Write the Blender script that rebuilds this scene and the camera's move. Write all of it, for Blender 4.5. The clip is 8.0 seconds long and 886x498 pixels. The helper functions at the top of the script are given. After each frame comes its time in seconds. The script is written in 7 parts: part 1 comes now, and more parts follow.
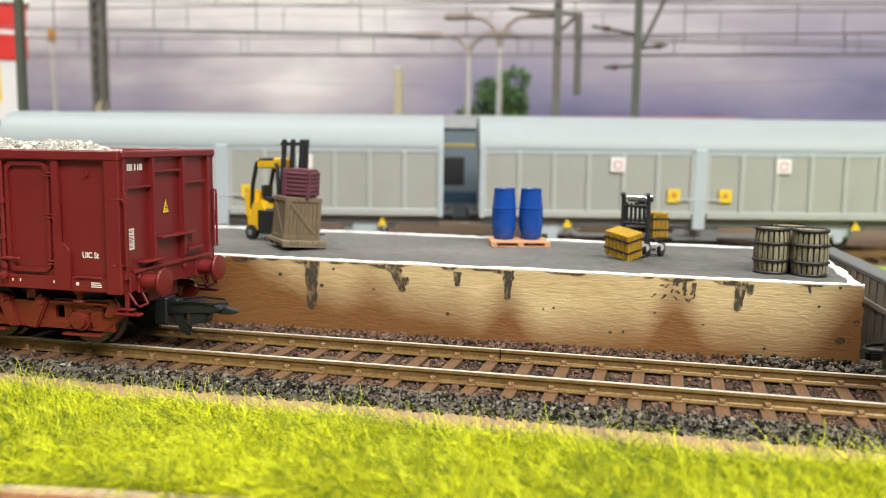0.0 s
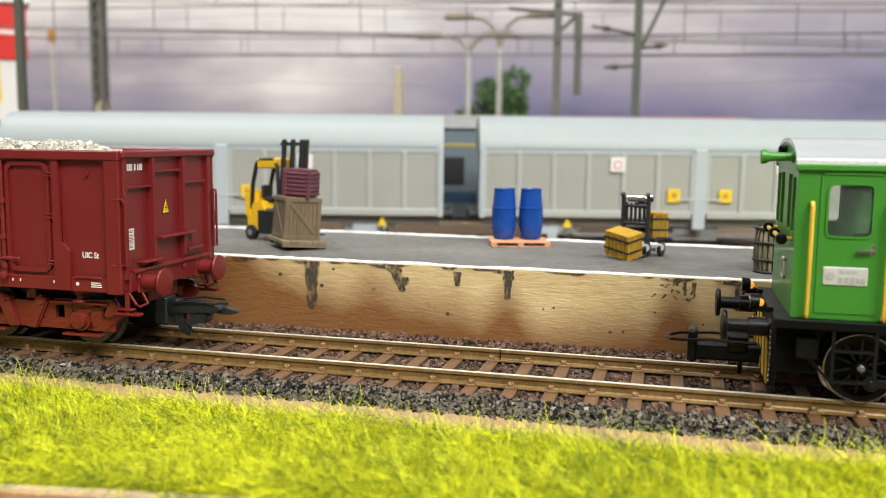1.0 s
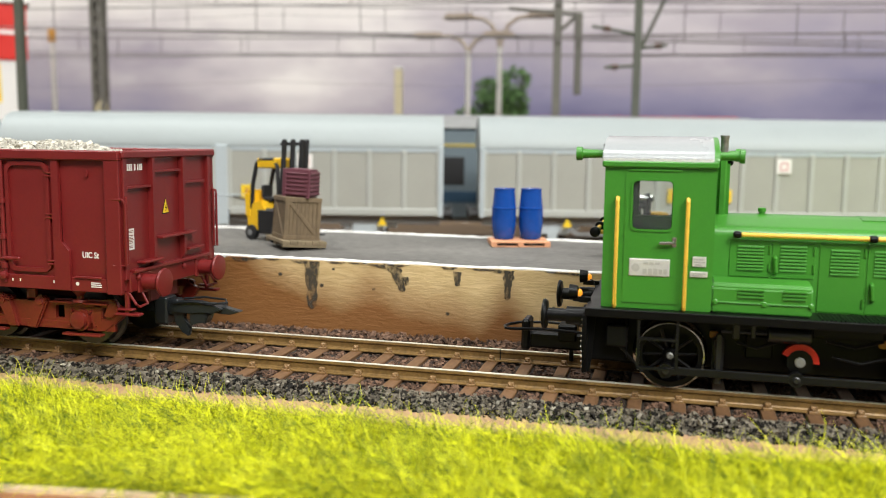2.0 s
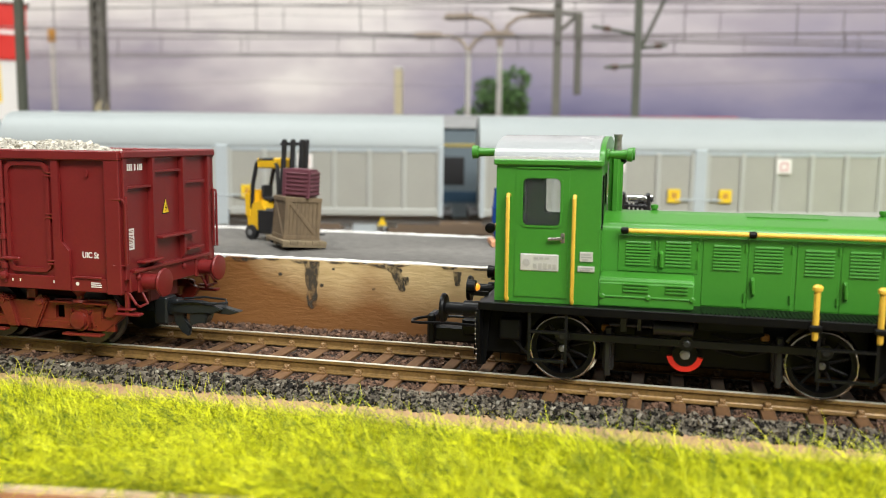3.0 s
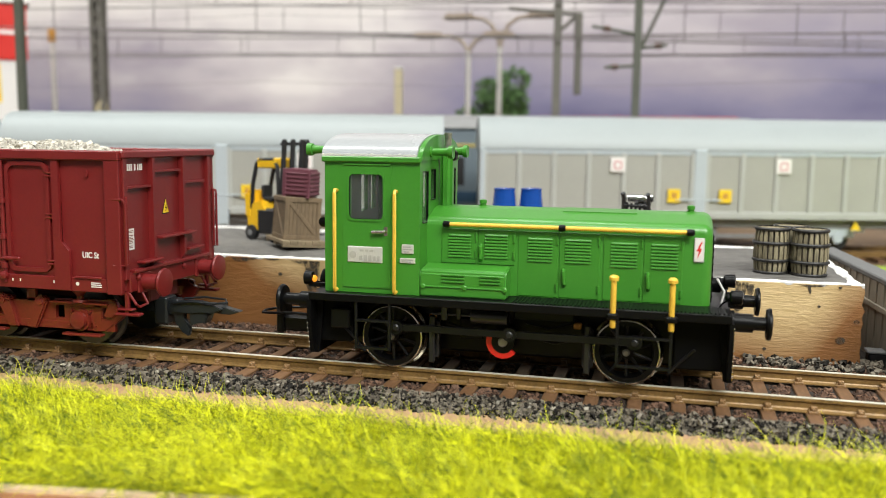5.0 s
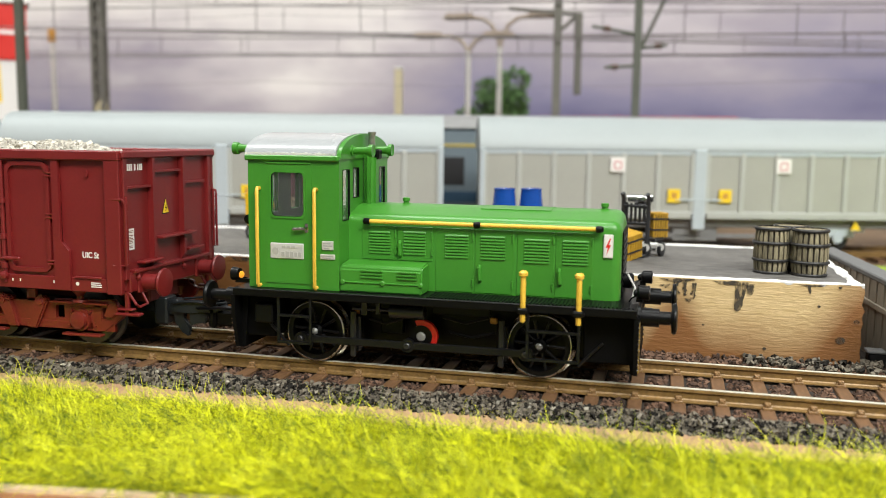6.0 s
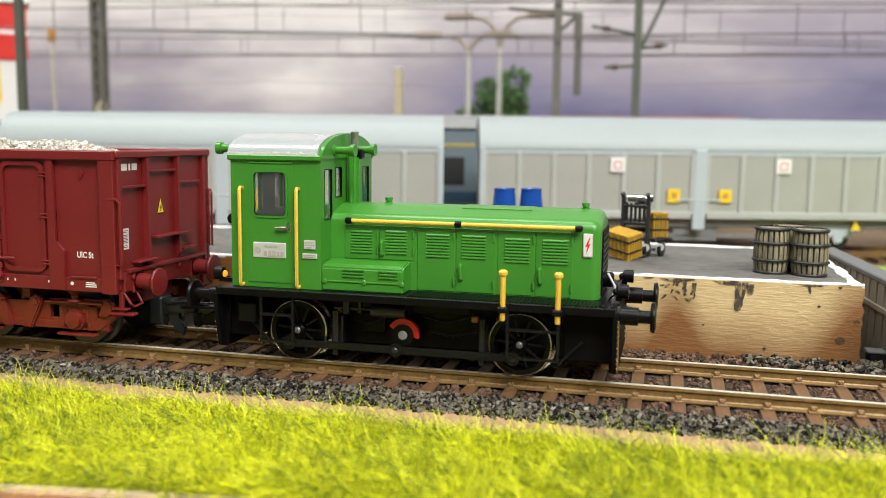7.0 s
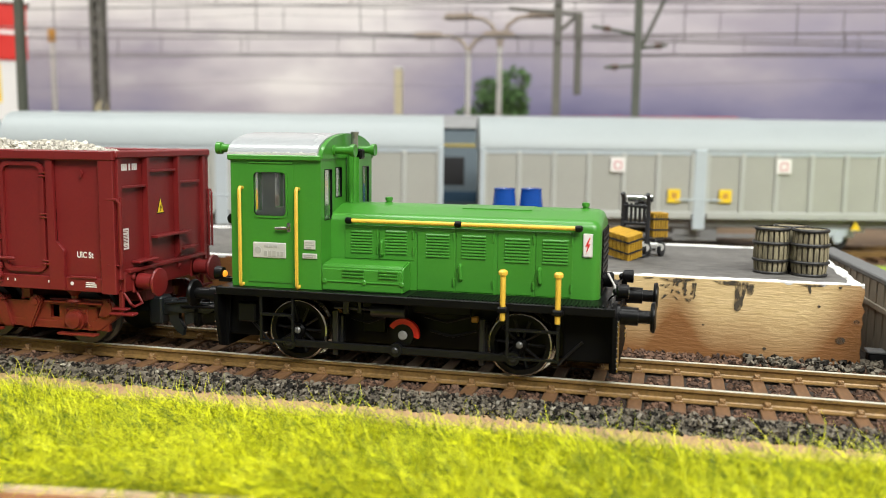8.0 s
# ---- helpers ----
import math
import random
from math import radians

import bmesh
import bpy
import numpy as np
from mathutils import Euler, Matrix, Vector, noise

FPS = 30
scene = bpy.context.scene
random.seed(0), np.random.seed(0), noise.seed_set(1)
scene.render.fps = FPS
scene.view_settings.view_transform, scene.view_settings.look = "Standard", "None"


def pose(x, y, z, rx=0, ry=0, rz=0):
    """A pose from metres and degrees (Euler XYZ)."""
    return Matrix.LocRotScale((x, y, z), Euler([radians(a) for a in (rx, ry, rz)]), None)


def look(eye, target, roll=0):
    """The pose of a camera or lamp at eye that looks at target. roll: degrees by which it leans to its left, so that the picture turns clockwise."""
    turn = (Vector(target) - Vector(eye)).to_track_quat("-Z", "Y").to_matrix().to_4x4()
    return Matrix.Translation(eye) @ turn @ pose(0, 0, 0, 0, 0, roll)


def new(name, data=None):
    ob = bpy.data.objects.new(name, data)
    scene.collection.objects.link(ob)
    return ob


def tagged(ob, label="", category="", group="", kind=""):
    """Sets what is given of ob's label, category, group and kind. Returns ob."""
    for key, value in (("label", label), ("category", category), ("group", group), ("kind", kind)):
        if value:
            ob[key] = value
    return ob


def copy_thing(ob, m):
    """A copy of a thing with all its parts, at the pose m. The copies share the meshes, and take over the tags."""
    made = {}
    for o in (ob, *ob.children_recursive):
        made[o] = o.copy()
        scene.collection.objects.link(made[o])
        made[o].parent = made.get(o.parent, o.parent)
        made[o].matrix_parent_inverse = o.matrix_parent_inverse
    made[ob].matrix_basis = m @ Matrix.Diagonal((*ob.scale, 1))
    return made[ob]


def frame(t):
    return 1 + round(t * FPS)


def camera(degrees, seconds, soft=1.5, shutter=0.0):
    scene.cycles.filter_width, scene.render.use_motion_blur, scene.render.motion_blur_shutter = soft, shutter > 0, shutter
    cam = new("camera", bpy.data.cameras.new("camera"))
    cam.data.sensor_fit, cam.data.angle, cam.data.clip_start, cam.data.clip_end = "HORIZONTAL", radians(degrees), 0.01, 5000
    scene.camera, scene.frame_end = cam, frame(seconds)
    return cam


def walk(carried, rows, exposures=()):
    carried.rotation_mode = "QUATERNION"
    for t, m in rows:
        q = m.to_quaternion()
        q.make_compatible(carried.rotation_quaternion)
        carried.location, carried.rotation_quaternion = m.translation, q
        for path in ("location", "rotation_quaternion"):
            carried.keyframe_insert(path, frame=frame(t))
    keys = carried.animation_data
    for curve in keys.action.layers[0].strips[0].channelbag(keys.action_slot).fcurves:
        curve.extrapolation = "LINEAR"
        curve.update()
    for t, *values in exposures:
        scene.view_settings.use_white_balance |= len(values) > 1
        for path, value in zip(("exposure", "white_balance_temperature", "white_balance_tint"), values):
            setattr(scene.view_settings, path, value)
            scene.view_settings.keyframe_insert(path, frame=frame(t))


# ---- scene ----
# All sizes below are in millimetres of the model (H0, gauge 16.5 mm); MM turns them into metres.
MM = 0.001
TAU = 2 * math.pi


def at(x, y, z, rx=0, ry=0, rz=0):
    return pose(x * MM, y * MM, z * MM, rx, ry, rz)


# ---- camera: it stands still on the layout's front edge ----
cam = camera(52.83, 8.0, soft=0.6)
cam.data.dof.use_dof = True
cam.data.dof.focus_distance = 0.160
cam.data.dof.aperture_fstop = 23.0
VIEW = look((0, -0.14368, 0.03920), (-0.245875, 0.961325 - 0.14368, 0.03920 - 0.124094), 0.666)
walk(cam, [(0.0, VIEW), (8.0, VIEW)])

# ---- light: two added lamps in an unseen hobby room, after inferred ceiling lights ----
scene.view_settings.exposure = 0.2
world = bpy.data.worlds.new("room_air")
scene.world = world
world.use_nodes = True
world.node_tree.nodes["Background"].inputs[0].default_value = (0.9, 0.95, 1.0, 1)
world.node_tree.nodes["Background"].inputs[1].default_value = 0.3


def panel_lamp(name, x, y, z, w, d, watts, tint=(0.975, 0.985, 0.945), aim=None):
    la = bpy.data.lights.new(name, "AREA")
    la.shape, la.size, la.size_y, la.energy, la.color = "RECTANGLE", w, d, watts, tint
    ob = new(name, la)
    ob.matrix_world = look((x, y, z), aim or (x, y, z - 1))
    return ob


# added key lamp, tilted and below the ceiling, then an overhead panel
panel_lamp("unseen_panel_lamp", 0.5, -0.95, 1.14, 1.5, 0.7, 54, aim=(0.0, 0.1, 0.0))
panel_lamp("unseen_panel_lamp", -0.55, 0.1, 1.4, 1.2, 0.4, 18.5)
# ---- materials ----


def link(nt, a, b):
    nt.links.new(a, b)


def mat(name, col, rough=0.5, metal=0.0, var=0.12, scale=150.0, fine=1500.0, bump=0.0, tint=None, island=0.0, stretch=(1, 1, 1), coat=0.0, spec=0.5, detail=3):
    """A procedural surface: base colour varied at two scales, roughness wear and fine relief."""
    m = bpy.data.materials.new(name)
    m.use_nodes = True
    nt = m.node_tree
    b = nt.nodes["Principled BSDF"]
    tc = nt.nodes.new("ShaderNodeTexCoord")
    mp = nt.nodes.new("ShaderNodeMapping")
    mp.inputs["Scale"].default_value = stretch
    link(nt, tc.outputs["Object"], mp.inputs[0])
    n1 = nt.nodes.new("ShaderNodeTexNoise")
    n1.inputs["Scale"].default_value, n1.inputs["Detail"].default_value = scale, 4
    n2 = nt.nodes.new("ShaderNodeTexNoise")
    n2.inputs["Scale"].default_value, n2.inputs["Detail"].default_value = fine, detail
    link(nt, mp.outputs[0], n1.inputs[0])
    link(nt, mp.outputs[0], n2.inputs[0])
    add = nt.nodes.new("ShaderNodeMath")
    add.operation = "ADD"
    link(nt, n1.outputs["Fac"], add.inputs[0])
    link(nt, n2.outputs["Fac"], add.inputs[1])
    last = add.outputs[0]
    if island:
        gi = nt.nodes.new("ShaderNodeNewGeometry")
        mi = nt.nodes.new("ShaderNodeMath")
        mi.operation = "MULTIPLY_ADD"
        mi.inputs[1].default_value = island * 2
        link(nt, gi.outputs["Random Per Island"], mi.inputs[0])
        ad2 = nt.nodes.new("ShaderNodeMath")
        ad2.operation = "ADD"
        ad2.inputs[1].default_value = -island
        link(nt, last, mi.inputs[2])
        link(nt, mi.outputs[0], ad2.inputs[0])
        last = ad2.outputs[0]
    rm = nt.nodes.new("ShaderNodeMapRange")
    rm.inputs[1].default_value, rm.inputs[2].default_value = 0.55, 1.45
    link(nt, last, rm.inputs[0])
    mix = nt.nodes.new("ShaderNodeMix")
    mix.data_type = "RGBA"
    c2 = tint or col
    mix.inputs[6].default_value = (*[max(0.0, c * (1 - var)) for c in col], 1)
    mix.inputs[7].default_value = (*[min(1.0, c * (1 + var)) for c in c2], 1)
    link(nt, rm.outputs[0], mix.inputs[0])
    link(nt, mix.outputs[2], b.inputs["Base Color"])
    b.inputs["Metallic"].default_value = metal
    b.inputs["Specular IOR Level"].default_value = spec
    b.inputs["Coat Weight"].default_value = coat
    rr = nt.nodes.new("ShaderNodeMapRange")
    rr.inputs[3].default_value, rr.inputs[4].default_value = max(0.03, rough - 0.08), min(1.0, rough + 0.08)
    link(nt, n1.outputs["Fac"], rr.inputs[0])
    link(nt, rr.outputs[0], b.inputs["Roughness"])
    if bump:
        bp = nt.nodes.new("ShaderNodeBump")
        bp.inputs["Strength"].default_value = 0.6
        bp.inputs["Distance"].default_value = bump * MM
        link(nt, n2.outputs["Fac"], bp.inputs["Height"])
        link(nt, bp.outputs[0], b.inputs["Normal"])
    return m


def node(nt, kind, **values):
    n = nt.nodes.new(kind)
    for k, v in values.items():
        n.inputs[int(k[1:])].default_value = v
    return n


green = mat("green_paint", (0.045, 0.22, 0.02), 0.36, var=0.07, scale=120, fine=2500, bump=0.018, coat=0.12)
black = mat("black_plastic", (0.0025, 0.0025, 0.0028), 0.36, var=0.25, scale=200, bump=0.02, spec=0.2)
red = mat("oxide_red_plastic", (0.165, 0.0125, 0.0125), 0.4, var=0.12, scale=120, fine=2000, bump=0.02)
bogie_red = mat("rust_dusted_bogie_red", (0.15, 0.018, 0.0105), 0.32, var=0.25, scale=160, fine=2000, bump=0.03)
yellow = mat("yellow_paint", (0.75, 0.46, 0.055), 0.4, var=0.12, scale=300)
silver_roof = mat("silver_roof_paint", (0.34, 0.355, 0.365), 0.26, var=0.05, scale=100, coat=0.2)
brass = mat("brass", (0.62, 0.42, 0.12), 0.3, metal=0.9, var=0.2, scale=400)
steel = mat("bright_steel", (0.55, 0.52, 0.46), 0.25, metal=1.0, var=0.2, scale=300)
plate_mat = mat("etched_nickel_plate", (0.62, 0.61, 0.58), 0.45, metal=0.35, var=0.08, scale=500, fine=3000, bump=0.03)
signal_red = mat("signal_red", (0.62, 0.02, 0.012), 0.4, var=0.06)
white = mat("white_paint", (0.78, 0.77, 0.74), 0.5, var=0.05, scale=300, fine=1200, bump=0.05)
print_white = mat("white_print", (0.75, 0.72, 0.7), 0.5, var=0.05)
warn_yellow = mat("warning_yellow", (0.8, 0.55, 0.02), 0.5, var=0.05)
rail_steel = mat("rusty_rail_side", (0.215, 0.128, 0.044), 0.36, metal=0.2, var=0.45, scale=260, fine=1800, bump=0.09)
rail_top = mat("worn_rail_head", (0.85, 0.78, 0.66), 0.4, metal=0.5, var=0.3, scale=200, fine=1500, stretch=(0.2, 1, 1))
sleeper_mat = mat("brown_sleeper", (0.138, 0.072, 0.034), 0.5, var=0.45, scale=160, fine=1500, bump=0.08, stretch=(1, 0.3, 1))
stone_mat = mat("ballast_stone", (0.02, 0.0165, 0.012), 0.7, var=0.6, tint=(0.105, 0.091, 0.07), scale=80, fine=1500, bump=0.1, island=0.95, spec=0.2)
stone_brown = mat("rust_dusted_ballast", (0.034, 0.018, 0.012), 0.7, var=0.5, spec=0.25, tint=(0.118, 0.067, 0.043), scale=80, fine=1500, bump=0.1, island=0.45)
ballast_bed = mat("ballast_glue_bed", (0.026, 0.019, 0.014), 0.9, var=0.4, scale=300, fine=1500, bump=0.4)
limestone = mat("pale_gravel_load", (0.47, 0.44, 0.38), 0.8, var=0.25, scale=300, fine=1500, bump=0.1, island=0.5)
board_mat = mat("tan_base_board", (0.36, 0.215, 0.12), 0.75, var=0.16, scale=60, fine=900, bump=0.08)
# pale colour stands in for the light caught by the strip's edge
edge_pale = mat("painted_lit_wood_edge", (0.62, 0.46, 0.31), 0.6, var=0.15, scale=80, fine=700, bump=0.05)
edge_mat = mat("varnished_edge_strip", (0.25, 0.1, 0.045), 0.45, var=0.2, scale=60, stretch=(0.2, 1, 1))
earth = mat("brown_scenery_earth", (0.14, 0.09, 0.05), 0.9, var=0.35, scale=60, fine=700, bump=0.3)
deck_mat = mat("dark_grey_platform_deck", (0.072, 0.067, 0.061), 0.7, var=0.5, tint=(0.135, 0.128, 0.118), scale=45, fine=900, bump=0.1, stretch=(0.45, 1, 1))
stain_mat = mat("dark_brush_stain", (0.045, 0.035, 0.026), 0.8, var=0.3, scale=300, fine=2500)
barrel_blue = mat("blue_plastic_drum", (0.008, 0.06, 0.3), 0.17, var=0.1, scale=200)
pallet_wood = mat("pink_plastic_pallet", (0.62, 0.3, 0.16), 0.6, var=0.12, scale=300)
crate_wood = mat("grey_brown_crate_wood", (0.15, 0.105, 0.06), 0.75, var=0.35, scale=250, fine=1800, bump=0.12, stretch=(1, 1, 0.25))
skid_wood = mat("weathered_skid_wood", (0.21, 0.16, 0.095), 0.75, var=0.3, scale=250, fine=1800, bump=0.1)
maroon = mat("maroon_crate_plastic", (0.13, 0.04, 0.055), 0.55, var=0.15, scale=300)
ochre = mat("ochre_crate_wood", (0.44, 0.25, 0.016), 0.6, var=0.3, scale=300, fine=1600, bump=0.1)
cask_wood = mat("weathered_cask_wood", (0.215, 0.185, 0.115), 0.7, var=0.75, scale=250, fine=1800, bump=0.15, stretch=(1, 1, 0.2))
cask_hoop = mat("black_iron_hoop", (0.02, 0.019, 0.018), 0.5, var=0.3, scale=300)
fork_yellow = mat("machine_yellow", (0.85, 0.5, 0.015), 0.4, var=0.08)
fork_black = mat("machine_black", (0.016, 0.016, 0.018), 0.45, var=0.2)
chrome = mat("chrome", (0.8, 0.8, 0.8), 0.12, metal=1.0, var=0.05)
wagon_grey = mat("warm_grey_wagon_paint", (0.345, 0.345, 0.31), 0.5, var=0.08, scale=60)
wagon_rib = mat("pale_wagon_rib_paint", (0.4, 0.41, 0.385), 0.45, var=0.06, scale=60)
wagon_roof = mat("pale_grey_wagon_roof", (0.29, 0.32, 0.325), 0.5, var=0.05, scale=50)
wagon_post = mat("blue_grey_wagon_post", (0.42, 0.47, 0.5), 0.5, var=0.05)
rod_grey = mat("dark_rod_grey", (0.006, 0.006, 0.0065), 0.3, var=0.3, spec=0.3)
hanger_grey = mat("dark_iron_grey", (0.012, 0.012, 0.013), 0.36, var=0.3)
under_grey = mat("underframe_grey", (0.2, 0.2, 0.2), 0.6, var=0.2)
mast_mat = mat("grey_green_mast_paint", (0.085, 0.09, 0.07), 0.55, var=0.2, scale=100)
lattice_mat = mat("weathered_lattice_mast", (0.12, 0.112, 0.095), 0.6, var=0.4, scale=60)
wire_mat = mat("catenary_wire", (0.14, 0.125, 0.125), 0.4, metal=0.4, var=0.15)
lamp_grey = mat("pale_lamp_post", (0.52, 0.5, 0.47), 0.5, var=0.1)
lamp_tan = mat("tan_lamp_head", (0.33, 0.27, 0.22), 0.5, var=0.1)
cream_post = mat("cream_post", (0.55, 0.48, 0.32), 0.6, var=0.1)
coach_blue = mat("blue_grey_coach", (0.13, 0.165, 0.19), 0.5, var=0.1)
orange = mat("orange_box", (0.5, 0.25, 0.05), 0.5, var=0.1)
fence_wood = mat("greyed_plank_wood", (0.27, 0.24, 0.19), 0.75, var=0.25, scale=100, fine=1500, bump=0.08, stretch=(1, 1, 0.25))
fence_cap = mat("grey_coping", (0.13, 0.13, 0.13), 0.7, var=0.15, scale=100, fine=1200, bump=0.08)
leaf_mat = mat("tree_foliage", (0.072, 0.145, 0.042), 0.7, var=0.4, scale=60, island=0.5)
# added room shell: grey kept dark so that little light bounces back
room_paint = mat("unseen_room_grey", (0.24, 0.235, 0.225), 0.8, var=0.03, scale=2, fine=50)
floor_mat = mat("room_floor_lino", (0.3, 0.27, 0.24), 0.5, var=0.08, scale=3, fine=80)


def grass_material():
    m = mat("yellow_green_static_grass", (0.085, 0.19, 0.003), 0.45, var=0.5, tint=(0.54, 0.54, 0.009), scale=55, fine=400, island=0.75, spec=0.25)
    b = m.node_tree.nodes["Principled BSDF"]
    b.inputs["Transmission Weight"].default_value = 0.0
    b.inputs["Subsurface Weight"].default_value = 0.0
    return m


grass_mat = grass_material()
turf_mat = mat("yellow_green_turf", (0.06, 0.1, 0.005), 0.9, var=0.4, scale=120, fine=900, bump=0.3, tint=(0.2, 0.22, 0.012))
far_grass = mat("far_green_turf", (0.24, 0.34, 0.03), 0.9, var=0.3, scale=60, fine=500, bump=0.3)


def glass_material():
    m = bpy.data.materials.new("window_glass")
    m.use_nodes = True
    nt = m.node_tree
    b = nt.nodes["Principled BSDF"]
    b.inputs["Base Color"].default_value = (0.9, 0.93, 0.92, 1)
    b.inputs["Roughness"].default_value = 0.04
    b.inputs["IOR"].default_value = 1.45
    b.inputs["Transmission Weight"].default_value = 0.985
    return m


glass = glass_material()


def platform_material():
    """Brush-painted sandy wood block: fine grain along its length, brown airbrushed weathering, wagon shade painted in
    at the left.
    """
    m = mat("sandy_painted_wood", (0.58, 0.4, 0.18), 0.46, var=0.08, tint=(0.72, 0.55, 0.3), scale=90, fine=900, bump=0.3, stretch=(0.3, 1, 1), detail=9)
    nt = m.node_tree
    b = nt.nodes["Principled BSDF"]
    old = b.inputs["Base Color"].links[0].from_socket
    tc = nt.nodes.new("ShaderNodeTexCoord")
    mp = nt.nodes.new("ShaderNodeMapping")
    mp.inputs["Scale"].default_value = (42, 42, 20)
    link(nt, tc.outputs["Object"], mp.inputs[0])
    n = node(nt, "ShaderNodeTexNoise", _2=1.0, _3=2.0)
    link(nt, mp.outputs[0], n.inputs["Vector"])
    sep = nt.nodes.new("ShaderNodeSeparateXYZ")
    link(nt, tc.outputs["Object"], sep.inputs[0])
    h = node(nt, "ShaderNodeMapRange", _1=0.0115, _2=-0.004, _3=-0.33, _4=0.58)
    link(nt, sep.outputs[2], h.inputs[0])
    add = nt.nodes.new("ShaderNodeMath")
    add.operation = "ADD"
    link(nt, n.outputs["Fac"], add.inputs[0])
    link(nt, h.outputs[0], add.inputs[1])
    last = add.outputs[0]
    # the band at -0.104 mixes weathering with the wagon's shade, put into the colour
    for x0, wide, amount in ((-0.0615, 0.009, 0.18), (-0.0313, 0.007, 0.32), (0.0015, 0.006, 0.3), (0.037, 0.017, 0.36), (-0.104, 0.036, 1.15), (0.037, 0.012, 0.3)):
        off = nt.nodes.new("ShaderNodeMath")
        off.operation = "SUBTRACT"
        off.inputs[1].default_value = x0
        link(nt, sep.outputs[0], off.inputs[0])
        ab = nt.nodes.new("ShaderNodeMath")
        ab.operation = "ABSOLUTE"
        link(nt, off.outputs[0], ab.inputs[0])
        fall = node(nt, "ShaderNodeMapRange", _1=0.0, _2=wide, _3=amount, _4=0.0)
        fall.interpolation_type = "SMOOTHSTEP"
        link(nt, ab.outputs[0], fall.inputs[0])
        more = nt.nodes.new("ShaderNodeMath")
        more.operation = "ADD"
        link(nt, last, more.inputs[0])
        link(nt, fall.outputs[0], more.inputs[1])
        last = more.outputs[0]
    # crossing brush strokes in the paint
    height = None
    for turn, size, thin in ((0.2, 2600.0, 0.16), (-0.28, 1700.0, 0.2), (0.05, 700.0, 0.5)):
        mb = nt.nodes.new("ShaderNodeMapping")
        mb.inputs["Rotation"].default_value = (0, turn, 0)
        mb.inputs["Scale"].default_value = (thin, 1, 1)
        link(nt, tc.outputs["Object"], mb.inputs[0])
        nb = node(nt, "ShaderNodeTexNoise", _2=size, _3=3.0, _8=0.6)
        link(nt, mb.outputs[0], nb.inputs["Vector"])
        if height is None:
            height = nb.outputs["Fac"]
        else:
            both = nt.nodes.new("ShaderNodeMath")
            both.operation = "ADD"
            link(nt, height, both.inputs[0])
            link(nt, nb.outputs["Fac"], both.inputs[1])
            height = both.outputs[0]
    bump = b.inputs["Normal"].links[0].from_node
    bump.inputs["Distance"].default_value = 0.17 * MM
    link(nt, height, bump.inputs["Height"])
    r = node(nt, "ShaderNodeMapRange", _1=0.4, _2=0.95, _3=0.0, _4=0.97)
    link(nt, last, r.inputs[0])
    mx = nt.nodes.new("ShaderNodeMix")
    mx.data_type = "RGBA"
    mx.inputs[7].default_value = (0.22, 0.09, 0.026, 1)
    link(nt, r.outputs[0], mx.inputs[0])
    link(nt, old, mx.inputs[6])
    link(nt, mx.outputs[2], b.inputs["Base Color"])
    return m


platform_mat = platform_material()


def feathered_stain():
    """Thin dark colour that covers in streaks only: dry-brush marks, knots and painted edge shade."""
    m = mat("feathered_dark_marks", (0.062, 0.05, 0.034), 0.8, var=0.3, scale=300, fine=2500)
    nt = m.node_tree
    tc = nt.nodes.new("ShaderNodeTexCoord")
    mp = nt.nodes.new("ShaderNodeMapping")
    mp.inputs["Scale"].default_value = (1.0, 1.0, 0.45)
    link(nt, tc.outputs["Object"], mp.inputs[0])
    n = node(nt, "ShaderNodeTexNoise", _2=1100.0, _3=4.0, _4=0.6)
    link(nt, mp.outputs[0], n.inputs["Vector"])
    r = node(nt, "ShaderNodeMapRange", _1=0.36, _2=0.54, _3=0.12, _4=0.88)
    link(nt, n.outputs["Fac"], r.inputs[0])
    link(nt, r.outputs[0], nt.nodes["Principled BSDF"].inputs["Alpha"])
    return m


feather_mat = feathered_stain()


